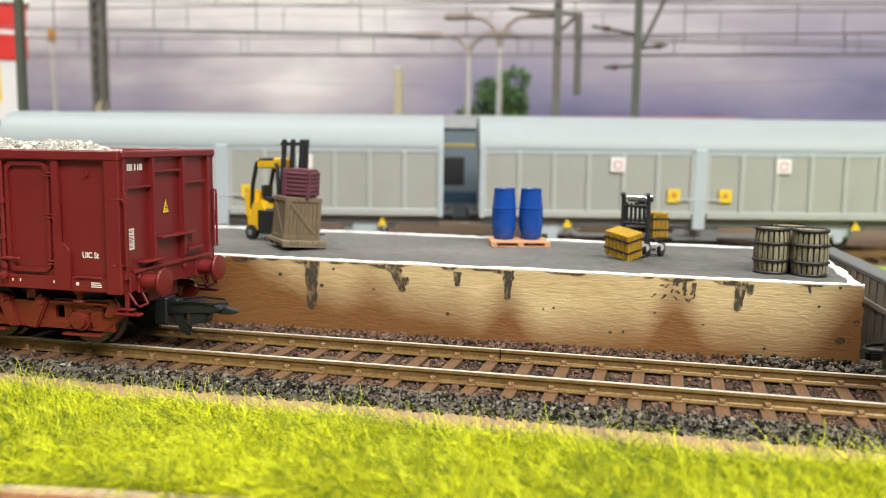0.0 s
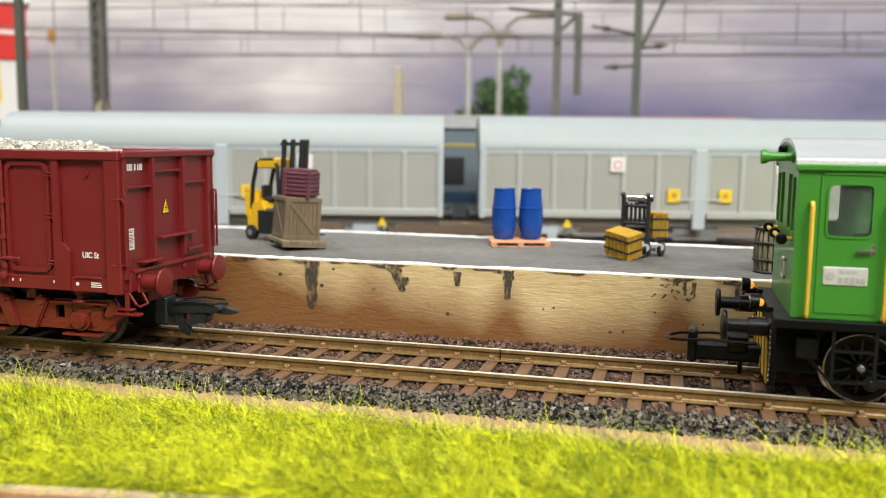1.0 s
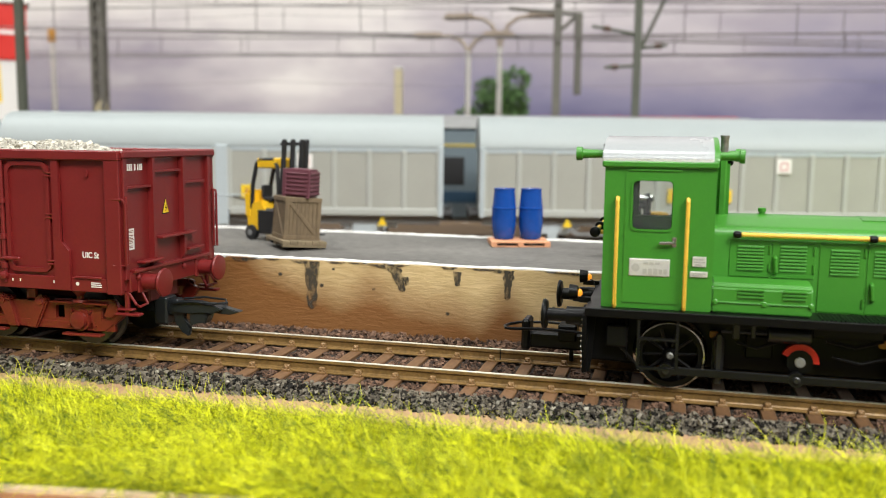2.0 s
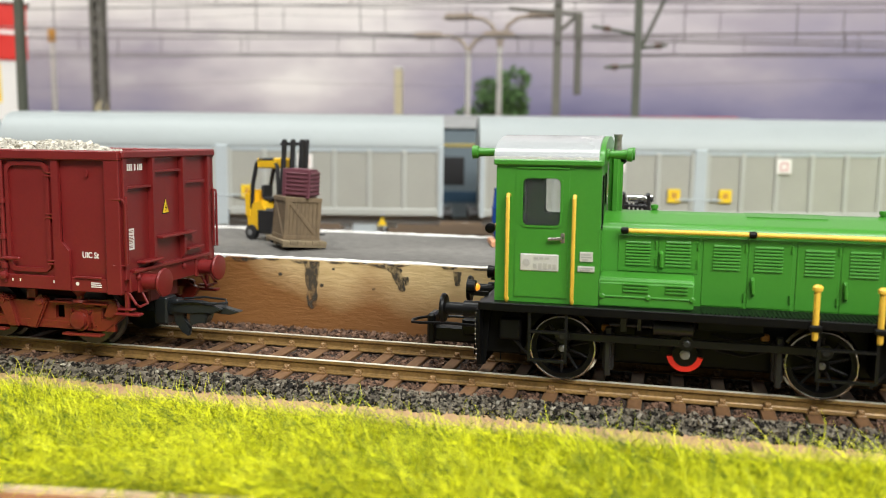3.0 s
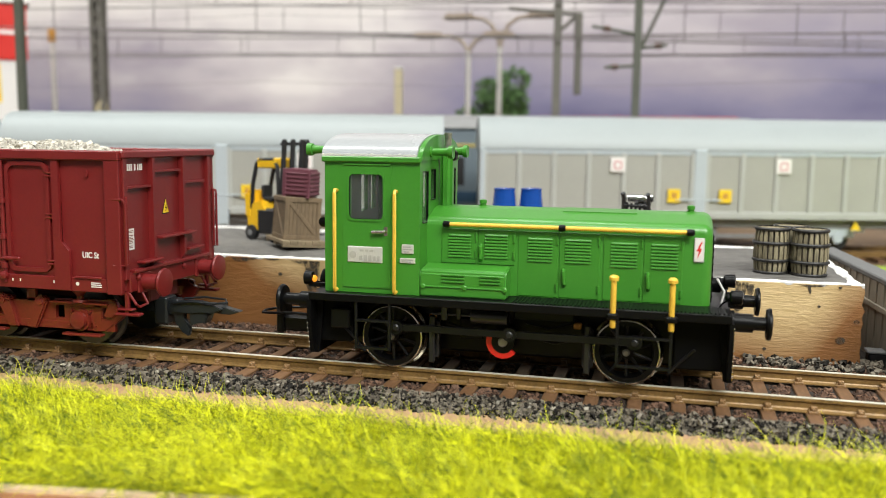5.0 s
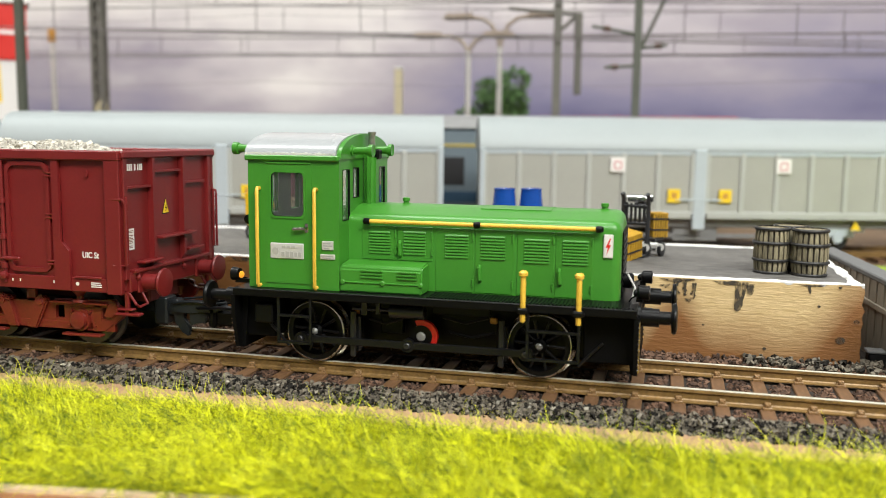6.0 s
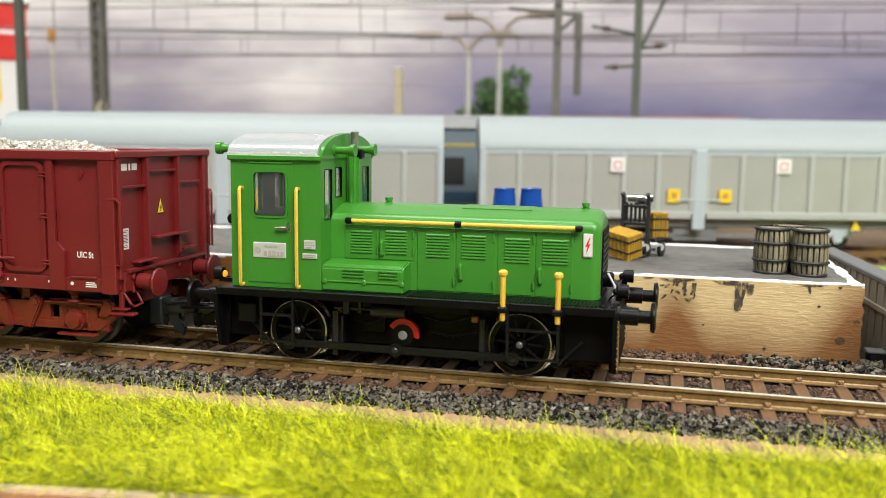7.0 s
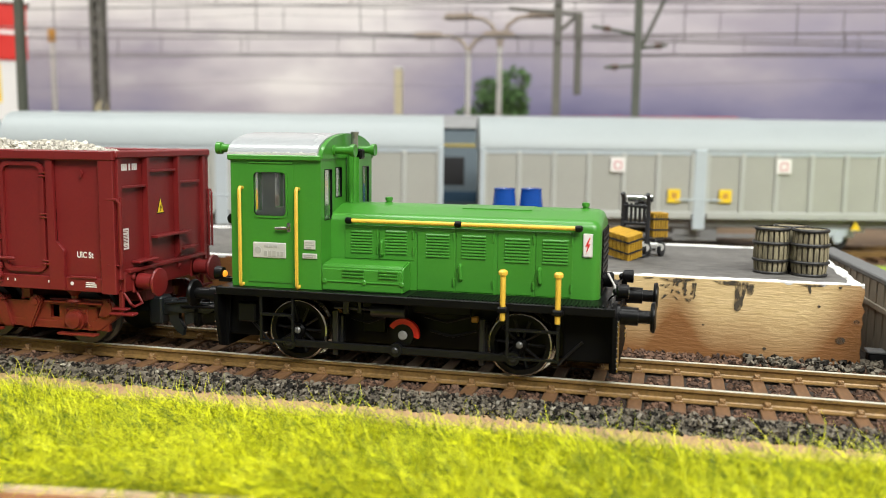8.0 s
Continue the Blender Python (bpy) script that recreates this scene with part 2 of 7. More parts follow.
def backdrop_material():
    """Painted evening sky: pale lilac cloud above, violet bank low down, one bright break."""
    m = bpy.data.materials.new("painted_sky_backdrop")
    m.use_nodes = True
    nt = m.node_tree
    b = nt.nodes["Principled BSDF"]
    b.inputs["Roughness"].default_value = 0.9
    b.inputs["Specular IOR Level"].default_value = 0.1
    tc = nt.nodes.new("ShaderNodeTexCoord")
    mp = nt.nodes.new("ShaderNodeMapping")
    mp.inputs["Scale"].default_value = (3.2, 3.2, 9.0)
    link(nt, tc.outputs["Object"], mp.inputs[0])
    n = node(nt, "ShaderNodeTexNoise", _2=1.6, _3=5.0, _4=0.55)
    link(nt, mp.outputs[0], n.inputs["Vector"])
    sep = nt.nodes.new("ShaderNodeSeparateXYZ")
    link(nt, tc.outputs["Object"], sep.inputs[0])
    h = node(nt, "ShaderNodeMapRange", _1=0.05, _2=0.17, _3=-0.03, _4=0.45)
    link(nt, sep.outputs[2], h.inputs[0])
    s = nt.nodes.new("ShaderNodeMath")
    s.operation = "MULTIPLY_ADD"
    s.inputs[1].default_value = 0.9
    link(nt, n.outputs["Fac"], s.inputs[0])
    link(nt, h.outputs[0], s.inputs[2])
    # bright break in the clouds
    d = nt.nodes.new("ShaderNodeVectorMath")
    d.operation = "DISTANCE"
    d.inputs[1].default_value = SKY_BREAK
    mp2 = nt.nodes.new("ShaderNodeMapping")
    mp2.inputs["Scale"].default_value = (0.55, 0.55, 1.0)
    link(nt, tc.outputs["Object"], mp2.inputs[0])
    link(nt, mp2.outputs[0], d.inputs[0])
    g = node(nt, "ShaderNodeMapRange", _1=0.0, _2=0.085, _3=0.46, _4=0.0)
    link(nt, d.outputs["Value"], g.inputs[0])
    s2 = nt.nodes.new("ShaderNodeMath")
    s2.operation = "ADD"
    link(nt, s.outputs[0], s2.inputs[0])
    link(nt, g.outputs[0], s2.inputs[1])
    west = node(nt, "ShaderNodeMapRange", _1=-0.45, _2=0.25, _3=0.1, _4=-0.05)
    link(nt, sep.outputs[0], west.inputs[0])
    s3 = nt.nodes.new("ShaderNodeMath")
    s3.operation = "ADD"
    link(nt, s2.outputs[0], s3.inputs[0])
    link(nt, west.outputs[0], s3.inputs[1])
    s2 = s3
    cr = nt.nodes.new("ShaderNodeValToRGB")
    e = cr.color_ramp.elements
    e[0].position, e[0].color = 0.3, (0.125, 0.12, 0.215, 1)
    e[1].position, e[1].color = 1.0, (0.68, 0.645, 0.64, 1)
    for pos, col in ((0.5, (0.22, 0.205, 0.3, 1)), (0.72, (0.35, 0.315, 0.365, 1)), (0.86, (0.49, 0.45, 0.48, 1))):
        k = e.new(pos)
        k.color = col
    link(nt, s2.outputs[0], cr.inputs[0])
    link(nt, cr.outputs[0], b.inputs["Base Color"])
    return m


SKY_BREAK = (-0.18, 0.33, 0.092)
backdrop_mat = backdrop_material()

# ---- mesh helpers ----


def grow(bm, vs, bev, seg=2):
    if bev:
        es = list({e for v in vs for e in v.link_edges})
        bmesh.ops.bevel(bm, geom=es, offset=bev, segments=seg, affect="EDGES", clamp_overlap=True)


def box(bm, x0, x1, y0, y1, z0, z1, bev=0.0, seg=1, turn=None):
    r = bmesh.ops.create_cube(bm, size=1.0)
    vs = r["verts"]
    c = Vector(((x0 + x1) / 2, (y0 + y1) / 2, (z0 + z1) / 2))
    for v in vs:
        o = Vector((v.co.x * (x1 - x0), v.co.y * (y1 - y0), v.co.z * (z1 - z0)))
        v.co = c + (turn @ o if turn else o)
    grow(bm, vs, bev, seg)
    return bm


def ring(bm, centre, u, w, r, n):
    return [bm.verts.new(centre + (u * math.cos(TAU * k / n) + w * math.sin(TAU * k / n)) * r) for k in range(n)]


def axes(d):
    d = Vector(d).normalized()
    u = d.orthogonal().normalized()
    return d, u, d.cross(u)


def lathe(bm, start, way, prof, n=20, caps=True):
    """Rings of (distance along, radius) about the axis from start."""
    d, u, w = axes(way)
    start = Vector(start)
    rings = [ring(bm, start + d * a, u, w, max(r, 1e-3), n) for a, r in prof]
    for p, q in zip(rings, rings[1:]):
        for k in range(n):
            bm.faces.new((p[k], p[(k + 1) % n], q[(k + 1) % n], q[k]))
    if caps:
        bm.faces.new(rings[0][::-1])
        bm.faces.new(rings[-1])
    return bm


def rod(bm, a, b, r, n=10):
    a, b = Vector(a), Vector(b)
    return lathe(bm, a, b - a, [(0, r), ((b - a).length, r)], n)


def tube(bm, pts, r, n=8):
    pts = [Vector(p) for p in pts]
    rings, ref = [], None
    for i, p in enumerate(pts):
        d = (pts[min(i + 1, len(pts) - 1)] - pts[max(i - 1, 0)]).normalized()
        if ref is None:
            ref = d.orthogonal().normalized()
        ref = (ref - d * ref.dot(d)).normalized()
        rings.append(ring(bm, p, ref, d.cross(ref), r, n))
    for p, q in zip(rings, rings[1:]):
        for k in range(n):
            bm.faces.new((p[k], p[(k + 1) % n], q[(k + 1) % n], q[k]))
    bm.faces.new(rings[0][::-1])
    bm.faces.new(rings[-1])
    return bm


def prism(bm, pts, axis, a, b, bev=0.0):
    """A polygon of 2D points, extruded along an axis from a to b. Axis x takes (y, z), y takes (x, z), z takes (x, y)."""
    def put(p, t):
        return {"x": (t, p[0], p[1]), "y": (p[0], t, p[1]), "z": (p[0], p[1], t)}[axis]
    v0 = [bm.verts.new(put(p, a)) for p in pts]
    v1 = [bm.verts.new(put(p, b)) for p in pts]
    n = len(pts)
    bm.faces.new(v0)
    bm.faces.new(v1[::-1])
    for k in range(n):
        bm.faces.new((v0[k], v1[k], v1[(k + 1) % n], v0[(k + 1) % n]))
    grow(bm, v0 + v1, bev)
    return bm


def wall_with_holes(bm, x0, x1, z0, z1, y0, y1, holes, axis="y"):
    """A slab with rectangular openings (u0, u1, z0, z1) cut through it."""
    us = sorted({x0, x1, *[h[0] for h in holes], *[h[1] for h in holes]})
    zs = sorted({z0, z1, *[h[2] for h in holes], *[h[3] for h in holes]})
    grid = [[not any(h[0] <= (us[i] + us[i + 1]) / 2 <= h[1] and h[2] <= (zs[j] + zs[j + 1]) / 2 <= h[3] for h in holes) for j in range(len(zs) - 1)] for i in range(len(us) - 1)]
    cache = {}

    def vert(i, j, s):
        if (i, j, s) not in cache:
            t = y1 if s else y0
            cache[i, j, s] = bm.verts.new((us[i], t, zs[j]) if axis == "y" else (t, us[i], zs[j]))
        return cache[i, j, s]

    def full(i, j):
        return 0 <= i < len(us) - 1 and 0 <= j < len(zs) - 1 and grid[i][j]

    for i in range(len(us) - 1):
        for j in range(len(zs) - 1):
            if not grid[i][j]:
                continue
            for s in (0, 1):
                bm.faces.new((vert(i, j, s), vert(i + 1, j, s), vert(i + 1, j + 1, s), vert(i, j + 1, s)))
            for (a, b), (di, dj) in ((((0, 0), (1, 0)), (0, -1)), (((0, 1), (1, 1)), (0, 1)), (((0, 0), (0, 1)), (-1, 0)), (((1, 0), (1, 1)), (1, 0))):
                if not full(i + di, j + dj):
                    bm.faces.new((vert(i + a[0], j + a[1], 0), vert(i + b[0], j + b[1], 0), vert(i + b[0], j + b[1], 1), vert(i + a[0], j + a[1], 1)))
    return bm


def part(name, bm, material, parent=None, label="", spot=None, smooth=35):
    """Links a bmesh drawn in millimetres as one mesh object, under a thing or part where one is given."""
    bmesh.ops.recalc_face_normals(bm, faces=bm.faces)
    for v in bm.verts:
        v.co *= MM
    me = bpy.data.meshes.new(name)
    bm.to_mesh(me)
    bm.free()
    me.materials.append(material)
    if smooth:
        me.shade_smooth()
        me.set_sharp_from_angle(angle=radians(smooth))
    ob = new(name, me)
    if parent:
        ob.parent = parent
    if spot:
        ob.matrix_basis = spot
    if label:
        ob["label"] = label
    return ob


def thing(name, x, y, z, rz, label, category, group=""):
    ob = new(name)
    ob.empty_display_size = 0.002
    ob.matrix_basis = at(x, y, z, 0, 0, rz)
    return tagged(ob, label, category, group)


def B():
    return bmesh.new()


def raw(name, verts, faces, material, kind="", label="", category="", smooth=False, parent=None):
    me = bpy.data.meshes.new(name)
    me.from_pydata([tuple(v) for v in verts], [], faces)
    me.materials.append(material)
    if smooth:
        me.shade_smooth()
    ob = new(name, me)
    if parent:
        ob.parent = parent
    return tagged(ob, label, category, "", kind)
# ---- the unseen room, greyed against bounced light, and the layout board ----
GROUND = -4.2


def slab(name, x0, x1, y0, y1, z0, z1, m, label, bev=0.0):
    return tagged(part(name, box(B(), x0, x1, y0, y1, z0, z1, bev), m), label, "", "", "structure")


slab("floor", -1300, 1300, -1100, 900, -860, -800, floor_mat, "grey-brown linoleum floor of the hobby room")
slab("ceiling", -1300, 1300, -1100, 900, 1450, 1510, room_paint, "unseen room ceiling, greyed to cut bounced light")
slab("wall_north", -1300, 1300, 900, 960, -800, 1450, room_paint, "unseen room wall, greyed to cut bounced light")
slab("wall_south", -1300, 1300, -1160, -1100, -800, 1450, room_paint, "unseen room wall, greyed to cut bounced light")
slab("wall_east", 1300, 1360, -1100, 900, -800, 1450, room_paint, "unseen room wall, greyed to cut bounced light")
slab("wall_west", -1360, -1300, -1100, 900, -800, 1450, room_paint, "unseen room wall, greyed to cut bounced light")

slab("ground", -1000, 900, -66, 640, -24, GROUND, board_mat, "tan base board of the model railway layout")
table = thing("layout_table", 0, 0, 0, 0, "wooden trestle table under the railway layout", "table")
for lx in (-900, 800):
    for ly in (0, 560):
        part("leg", box(B(), lx, lx + 50, ly, ly + 50, -800, -24, 3), edge_mat, table)
strip = part("edge_strip", box(B(), -200, 120, -5.4, -2.2, GROUND - 1.0, GROUND + 0.55, 0.3, 2), edge_mat)
strip.matrix_basis = at(-79, -55.3, 0, 0, 0, 9.0)
# inner band in a paler colour: the edge's highlight, painted
part("lit_edge", box(B(), -200, 120, -2.2, 0.0, GROUND - 1.0, GROUND + 0.75, 0.4, 2), edge_pale, strip, "inner edge of the wooden strip, coloured pale as if catching light")
tagged(strip, "varnished brown wooden edge strip of the layout", "", "", "structure")


def uneven(name, x0, x1, y0, y1, nx, ny, height, m, label, kind="structure"):
    vs, fs = [], []
    for i in range(nx + 1):
        for j in range(ny + 1):
            x, y = x0 + (x1 - x0) * i / nx, y0 + (y1 - y0) * j / ny
            vs.append((x * MM, y * MM, height(x, y) * MM))
    for i in range(nx):
        for j in range(ny):
            a = i * (ny + 1) + j
            fs.append((a, a + ny + 1, a + ny + 2, a + 1))
    return raw(name, vs, fs, m, kind, label, "", True)


def lump(x, y, s):
    return noise.noise(Vector((x / s, y / s, 3.7)))


# ---- foreground turf ----
def turf_edge(x):
    return -18.9 + 1.6 * lump(x, 0, 18) + 0.8 * lump(x, 9, 6)


def turf_height(x, y):
    e = turf_edge(x) - y
    return GROUND - 0.3 + min(1.0, max(0.0, e / 4)) * (1.0 + 0.35 * lump(x, y, 12))


def turf_sheet(x, y):
    return turf_height(x, y) if y > -54.0 + 0.158 * (x + 79) else GROUND - 0.3


uneven("turf", -180, 110, -57, -11, 150, 46, turf_sheet, turf_mat, "yellow-green scenic turf mat under the grass fibres")


def grass_blades(count):
    """Long thin fibres that lie across one another at all angles, with some that stand up."""
    rng = np.random.RandomState(5)
    vs, fs = [], []
    for k in range(count):
        x = rng.uniform(-150, 48)
        y = rng.uniform(-56.0, -14.0)
        e = turf_edge(x) - y
        if e < -0.6 or (e < 1.8 and rng.rand() < 0.8):
            continue
        if y < -54.9 + 0.1 * (x + 79):
            continue
        z = turf_height(x, y) + rng.uniform(-0.3, 1.0) + 0.5 * lump(x, y, 5)
        long = rng.uniform(2.6, 7.6) * (1 + 0.3 * lump(x, y, 9))
        up = rng.uniform(-0.05, 0.45) if rng.rand() < 0.87 else rng.uniform(0.5, 1.1)
        if e < 1.5:
            up, long = rng.uniform(0.2, 1.1), long * 0.5
        a = (0.0 if rng.rand() < 0.5 else math.pi) + 1.6 * lump(x, y, 14) + rng.normal(0, 0.75)
        curl = rng.normal(0, 0.45)
        w = rng.uniform(0.018, 0.045)
        bend = rng.uniform(-0.45, 0.1)
        b = len(vs)
        px, py, pz = x, y, z
        for i, ww in enumerate((0.8, 1.0, 0.95, 0.65)):
            dx, dy, t = math.cos(a + curl * i), math.sin(a + curl * i), up + bend * i
            vs.append(((px - dy * w * ww) * MM, (py + dx * w * ww) * MM, pz * MM))
            vs.append(((px + dy * w * ww) * MM, (py - dx * w * ww) * MM, (pz + 0.02) * MM))
            px, py, pz = px + dx * long / 4 * math.cos(t), py + dy * long / 4 * math.cos(t), max(pz + long / 4 * math.sin(t), GROUND + 0.1)
        vs.append((px * MM, py * MM, pz * MM))
        fs += [(b, b + 1, b + 3, b + 2), (b + 2, b + 3, b + 5, b + 4), (b + 4, b + 5, b + 7, b + 6), (b + 6, b + 7, b + 8)]
    return raw("grass", vs, fs, grass_mat, "stuff", "dense yellow-green static grass along the layout's front", "grass", True)


grass_blades(135000)

# ---- ballast ----
TRACK_Y = 8.65


def bed(x, y):
    d = abs(y - TRACK_Y)
    top = -2.75 + 0.12 * lump(x, y, 2.5)
    return top if d < 15.6 else max(GROUND - 0.3 if y < 0 else -3.2, top - (d - 15.6) * 0.5)


uneven("ballast_bed", -190, 120, -11.5, 36, 160, 44, bed, ballast_bed, "dark glued ballast bed under the track")
uneven("ballast_bed", 36.5, 120, 34, 60, 20, 10, lambda x, y: -3.2 + 0.3 * lump(x, y, 6), ballast_bed, "dark glued ballast bed beside the platform")

SLEEPERS = [-31.3 + 6.72 * k for k in range(-19, 17)]


def stones(name, spots, material, label, seed, lo, hi):
    rng = np.random.RandomState(seed)
    cube = np.array([(x, y, z) for x in (-1, 1) for y in (-1, 1) for z in (-1, 1)], float)
    quads = [(0, 1, 3, 2), (4, 6, 7, 5), (0, 4, 5, 1), (2, 3, 7, 6), (0, 2, 6, 4), (1, 5, 7, 3)]
    vs, fs = [], []
    for x, y, z in spots:
        s = rng.uniform(lo, hi)
        q = cube * rng.uniform(0.45, 1.0, 3) * (0.62 + 0.5 * rng.rand(8, 1)) + rng.uniform(-0.22, 0.22, (8, 3))
        m = np.array(Euler(rng.uniform(0, 6.3, 3)).to_matrix())
        q = (q @ m.T) * s * 0.58 + (x, y, z)
        b = len(vs)
        vs += [tuple(v * MM) for v in q]
        for f in quads:
            fs += [(b + f[0], b + f[1], b + f[2]), (b + f[0], b + f[2], b + f[3])]
    return raw(name, vs, fs, material, "stuff", label, "ballast")


def on_sleeper(x, y):
    k = (x - SLEEPERS[0]) / 6.72
    return abs(k - round(k)) * 6.72 < 1.75 and abs(y - TRACK_Y) < 15.2


def ballast_spots(n, y0, y1, seed, lift=0.15):
    rng = np.random.RandomState(seed)
    out = []
    while len(out) < n:
        x, y = rng.uniform(-150, 70), rng.uniform(y0, y1)
        if on_sleeper(x, y) or abs(abs(y - TRACK_Y) - 8.65) < 1.3:
            continue
        if y < -8.5 and rng.rand() < (-8.5 - y) / 3.2:
            continue
        out.append((x, y, bed(x, y) + lift + rng.uniform(-0.2, 0.25)))
    return out


stones("ballast", ballast_spots(11000, -11.6, -6.2, 1, 0.2), stone_mat, "dark grey crushed-stone ballast on the track shoulder", 11, 0.4, 0.9)
stones("ballast", ballast_spots(5200, -7.4, -1.2, 2, 0.05), stone_brown, "brown-dusted ballast between the sleeper ends", 12, 0.4, 0.85)
stones("ballast", ballast_spots(7000, 1.3, 16.0, 3, -0.1), stone_brown, "brown-dusted ballast between the rails", 13, 0.45, 0.95)
stones("ballast", ballast_spots(5600, 18.4, 35.6, 4, 0.3), stone_brown, "brown-dusted ballast between track and platform", 14, 0.5, 1.15)
rs = np.random.RandomState(8)
stones("ballast", [(rs.uniform(15, 60), rs.uniform(27, 36.5), -2.3 + rs.uniform(0, 0.5)) for k in range(420)], stone_mat, "loose grey ballast by the platform foot", 15, 0.55, 1.1)

pale_stone = mat("pale_grey_ballast_stone", (0.27, 0.25, 0.2), 0.7, var=0.4, scale=200, fine=1500, bump=0.1, island=0.6)
rs = np.random.RandomState(18)
stones("ballast", [(rs.uniform(-140, 40), rs.uniform(-10.8, -6.5), -2.35 + rs.uniform(-0.3, 0.1)) for k in range(40)], pale_stone, "few pale stones among the dark ballast", 16, 0.4, 0.8)

# ---- railway track ----
track = thing("railway_track", 0, TRACK_Y, 0, 0, "rusty model railway track on brown wooden sleepers", "railway track")


def rail_mesh():
    half = [(0.0, 0.0), (0.42, -0.02), (0.46, -0.12), (0.46, -0.55), (0.17, -0.75), (0.15, -1.65), (0.3, -1.85), (0.95, -2.02), (0.95, -2.2)]
    prof = half[1:] + [(-x, z) for x, z in half[::-1][:-1]]
    return prism(B(), prof, "x", -210, 140)


for side in (-1, 1):
    r = part("rail", rail_mesh(), rail_steel, track, spot=at(0, side * 8.65, 0))
    part("rail_head", box(B(), -210, 140, -0.44, 0.4, -0.07, 0.014), rail_top, r, "bright worn running surface")
part("joint_gap", box(B(), -29.85, -29.7, 8.65 - 0.5, 8.65 + 0.5, -2.1, 0.02), black, track, "dark gap of a rail joint")


chair_mat = mat("glossy_rusty_chair", (0.26, 0.15, 0.065), 0.3, metal=0.1, var=0.6, scale=500, fine=2500, bump=0.12)


def chair_mesh():
    bm = B()
    for s in (-1, 1):
        box(bm, -0.75, 0.75, s * 1.1 - 0.55, s * 1.1 + 0.55, -2.25, -1.72, 0.1)
        box(bm, -0.5, 0.5, s * 0.9 - 0.45, s * 0.9 + 0.5, -1.8, -1.05, 0.14)
        lathe(bm, (0, s * 1.25, -1.8), (0, 0, 1), [(0, 0.34), (0.4, 0.34), (0.55, 0.2)], 6)
    return bm


def sleeper_mesh():
    bm = B()
    box(bm, -1.12, 1.12, -15, 15, -4.0, -2.2, 0.14)
    for v in bm.verts:
        v.co.z += 0.05 * noise.noise(v.co)
    return bm


first = None
for k, sx in enumerate(SLEEPERS):
    if first is None:
        first = part("sleeper", sleeper_mesh(), sleeper_mat, track)
        chairs = [part("rail_chair", chair_mesh(), chair_mat, first, "", at(0, s * 8.65, 0)) for s in (-1, 1)]
        first.matrix_basis = at(sx, 0, 0)
    else:
        copy_thing(first, at(sx, 0, 0.04 * lump(sx, 0, 5), 0, 0, 0.8 * lump(sx, 50, 5)))

# ---- loading platform ----
PX0, PX1, PY0, PY1, PZ = -190.0, 35.7, 35.4, 91.2, 12.4
platform = thing("loading_platform", 0, 0, 0, 0, "sand-coloured wooden loading platform with dark deck and white edges", "platform")


def platform_block():
    bm = B()
    nx, nz = 200, 14
    grid = []
    for i in range(nx + 1):
        col = []
        for j in range(nz + 1):
            x, z = PX0 + (PX1 - PX0) * i / nx, GROUND + (PZ - GROUND) * j / nz
            y = PY0 + 0.05 * noise.noise(Vector((x / 11, z * 0.2, 1.0))) + 0.02 * noise.noise(Vector((x / 3, z * 0.4, 5.0)))
            if i == nx:
                x += 0.55 * noise.noise(Vector((z * 0.7, 3, 8))) + 0.25 * noise.noise(Vector((z * 2.3, 3, 8)))
                y += 0.25
            col.append(bm.verts.new((x, y, z)))
        grid.append(col)
    for i in range(nx):
        for j in range(nz):
            bm.faces.new((grid[i][j], grid[i + 1][j], grid[i + 1][j + 1], grid[i][j + 1]))
    end = []
    for j in range(nz + 1):
        end.append(bm.verts.new((PX1 - 1.2 + 0.4 * noise.noise(Vector((j * 0.9, 1, 1))), PY1, GROUND + (PZ - GROUND) * j / nz)))
    for j in range(nz):
        bm.faces.new((grid[nx][j], end[j], end[j + 1], grid[nx][j + 1]))
    back = [bm.verts.new((PX0, PY1, z)) for z in (GROUND, PZ)]
    bm.faces.new((*end, back[1], back[0]))
    bm.faces.new((back[0], grid[0][0], *[c for c in grid[0][1:]], back[1]))
    bm.faces.new((back[1], *[c[nz] for c in grid], end[nz]))
    return bm


part("block", platform_block(), platform_mat, platform, "sandy brush-painted wood with brown weathering and painted-in wagon shade")


def deck_mesh():
    bm = B()
    nx, ny = 110, 22
    g = [[bm.verts.new((PX0 + (PX1 - 0.3 - PX0) * i / nx, PY0 + 0.35 + (PY1 - PY0 - 0.5) * j / ny, PZ + 0.16 + 0.12 * lump(PX0 + 2 * i, 2.4 * j, 9))) for j in range(ny + 1)] for i in range(nx + 1)]
    for i in range(nx):
        for j in range(ny):
            bm.faces.new((g[i][j], g[i + 1][j], g[i + 1][j + 1], g[i][j + 1]))
    r = bmesh.ops.extrude_face_region(bm, geom=bm.faces[:])
    for v in r["geom"]:
        if isinstance(v, bmesh.types.BMVert):
            v.co.z -= 0.4
    return bm


part("deck", deck_mesh(), deck_mat, platform, "dark grey asphalt-like deck")


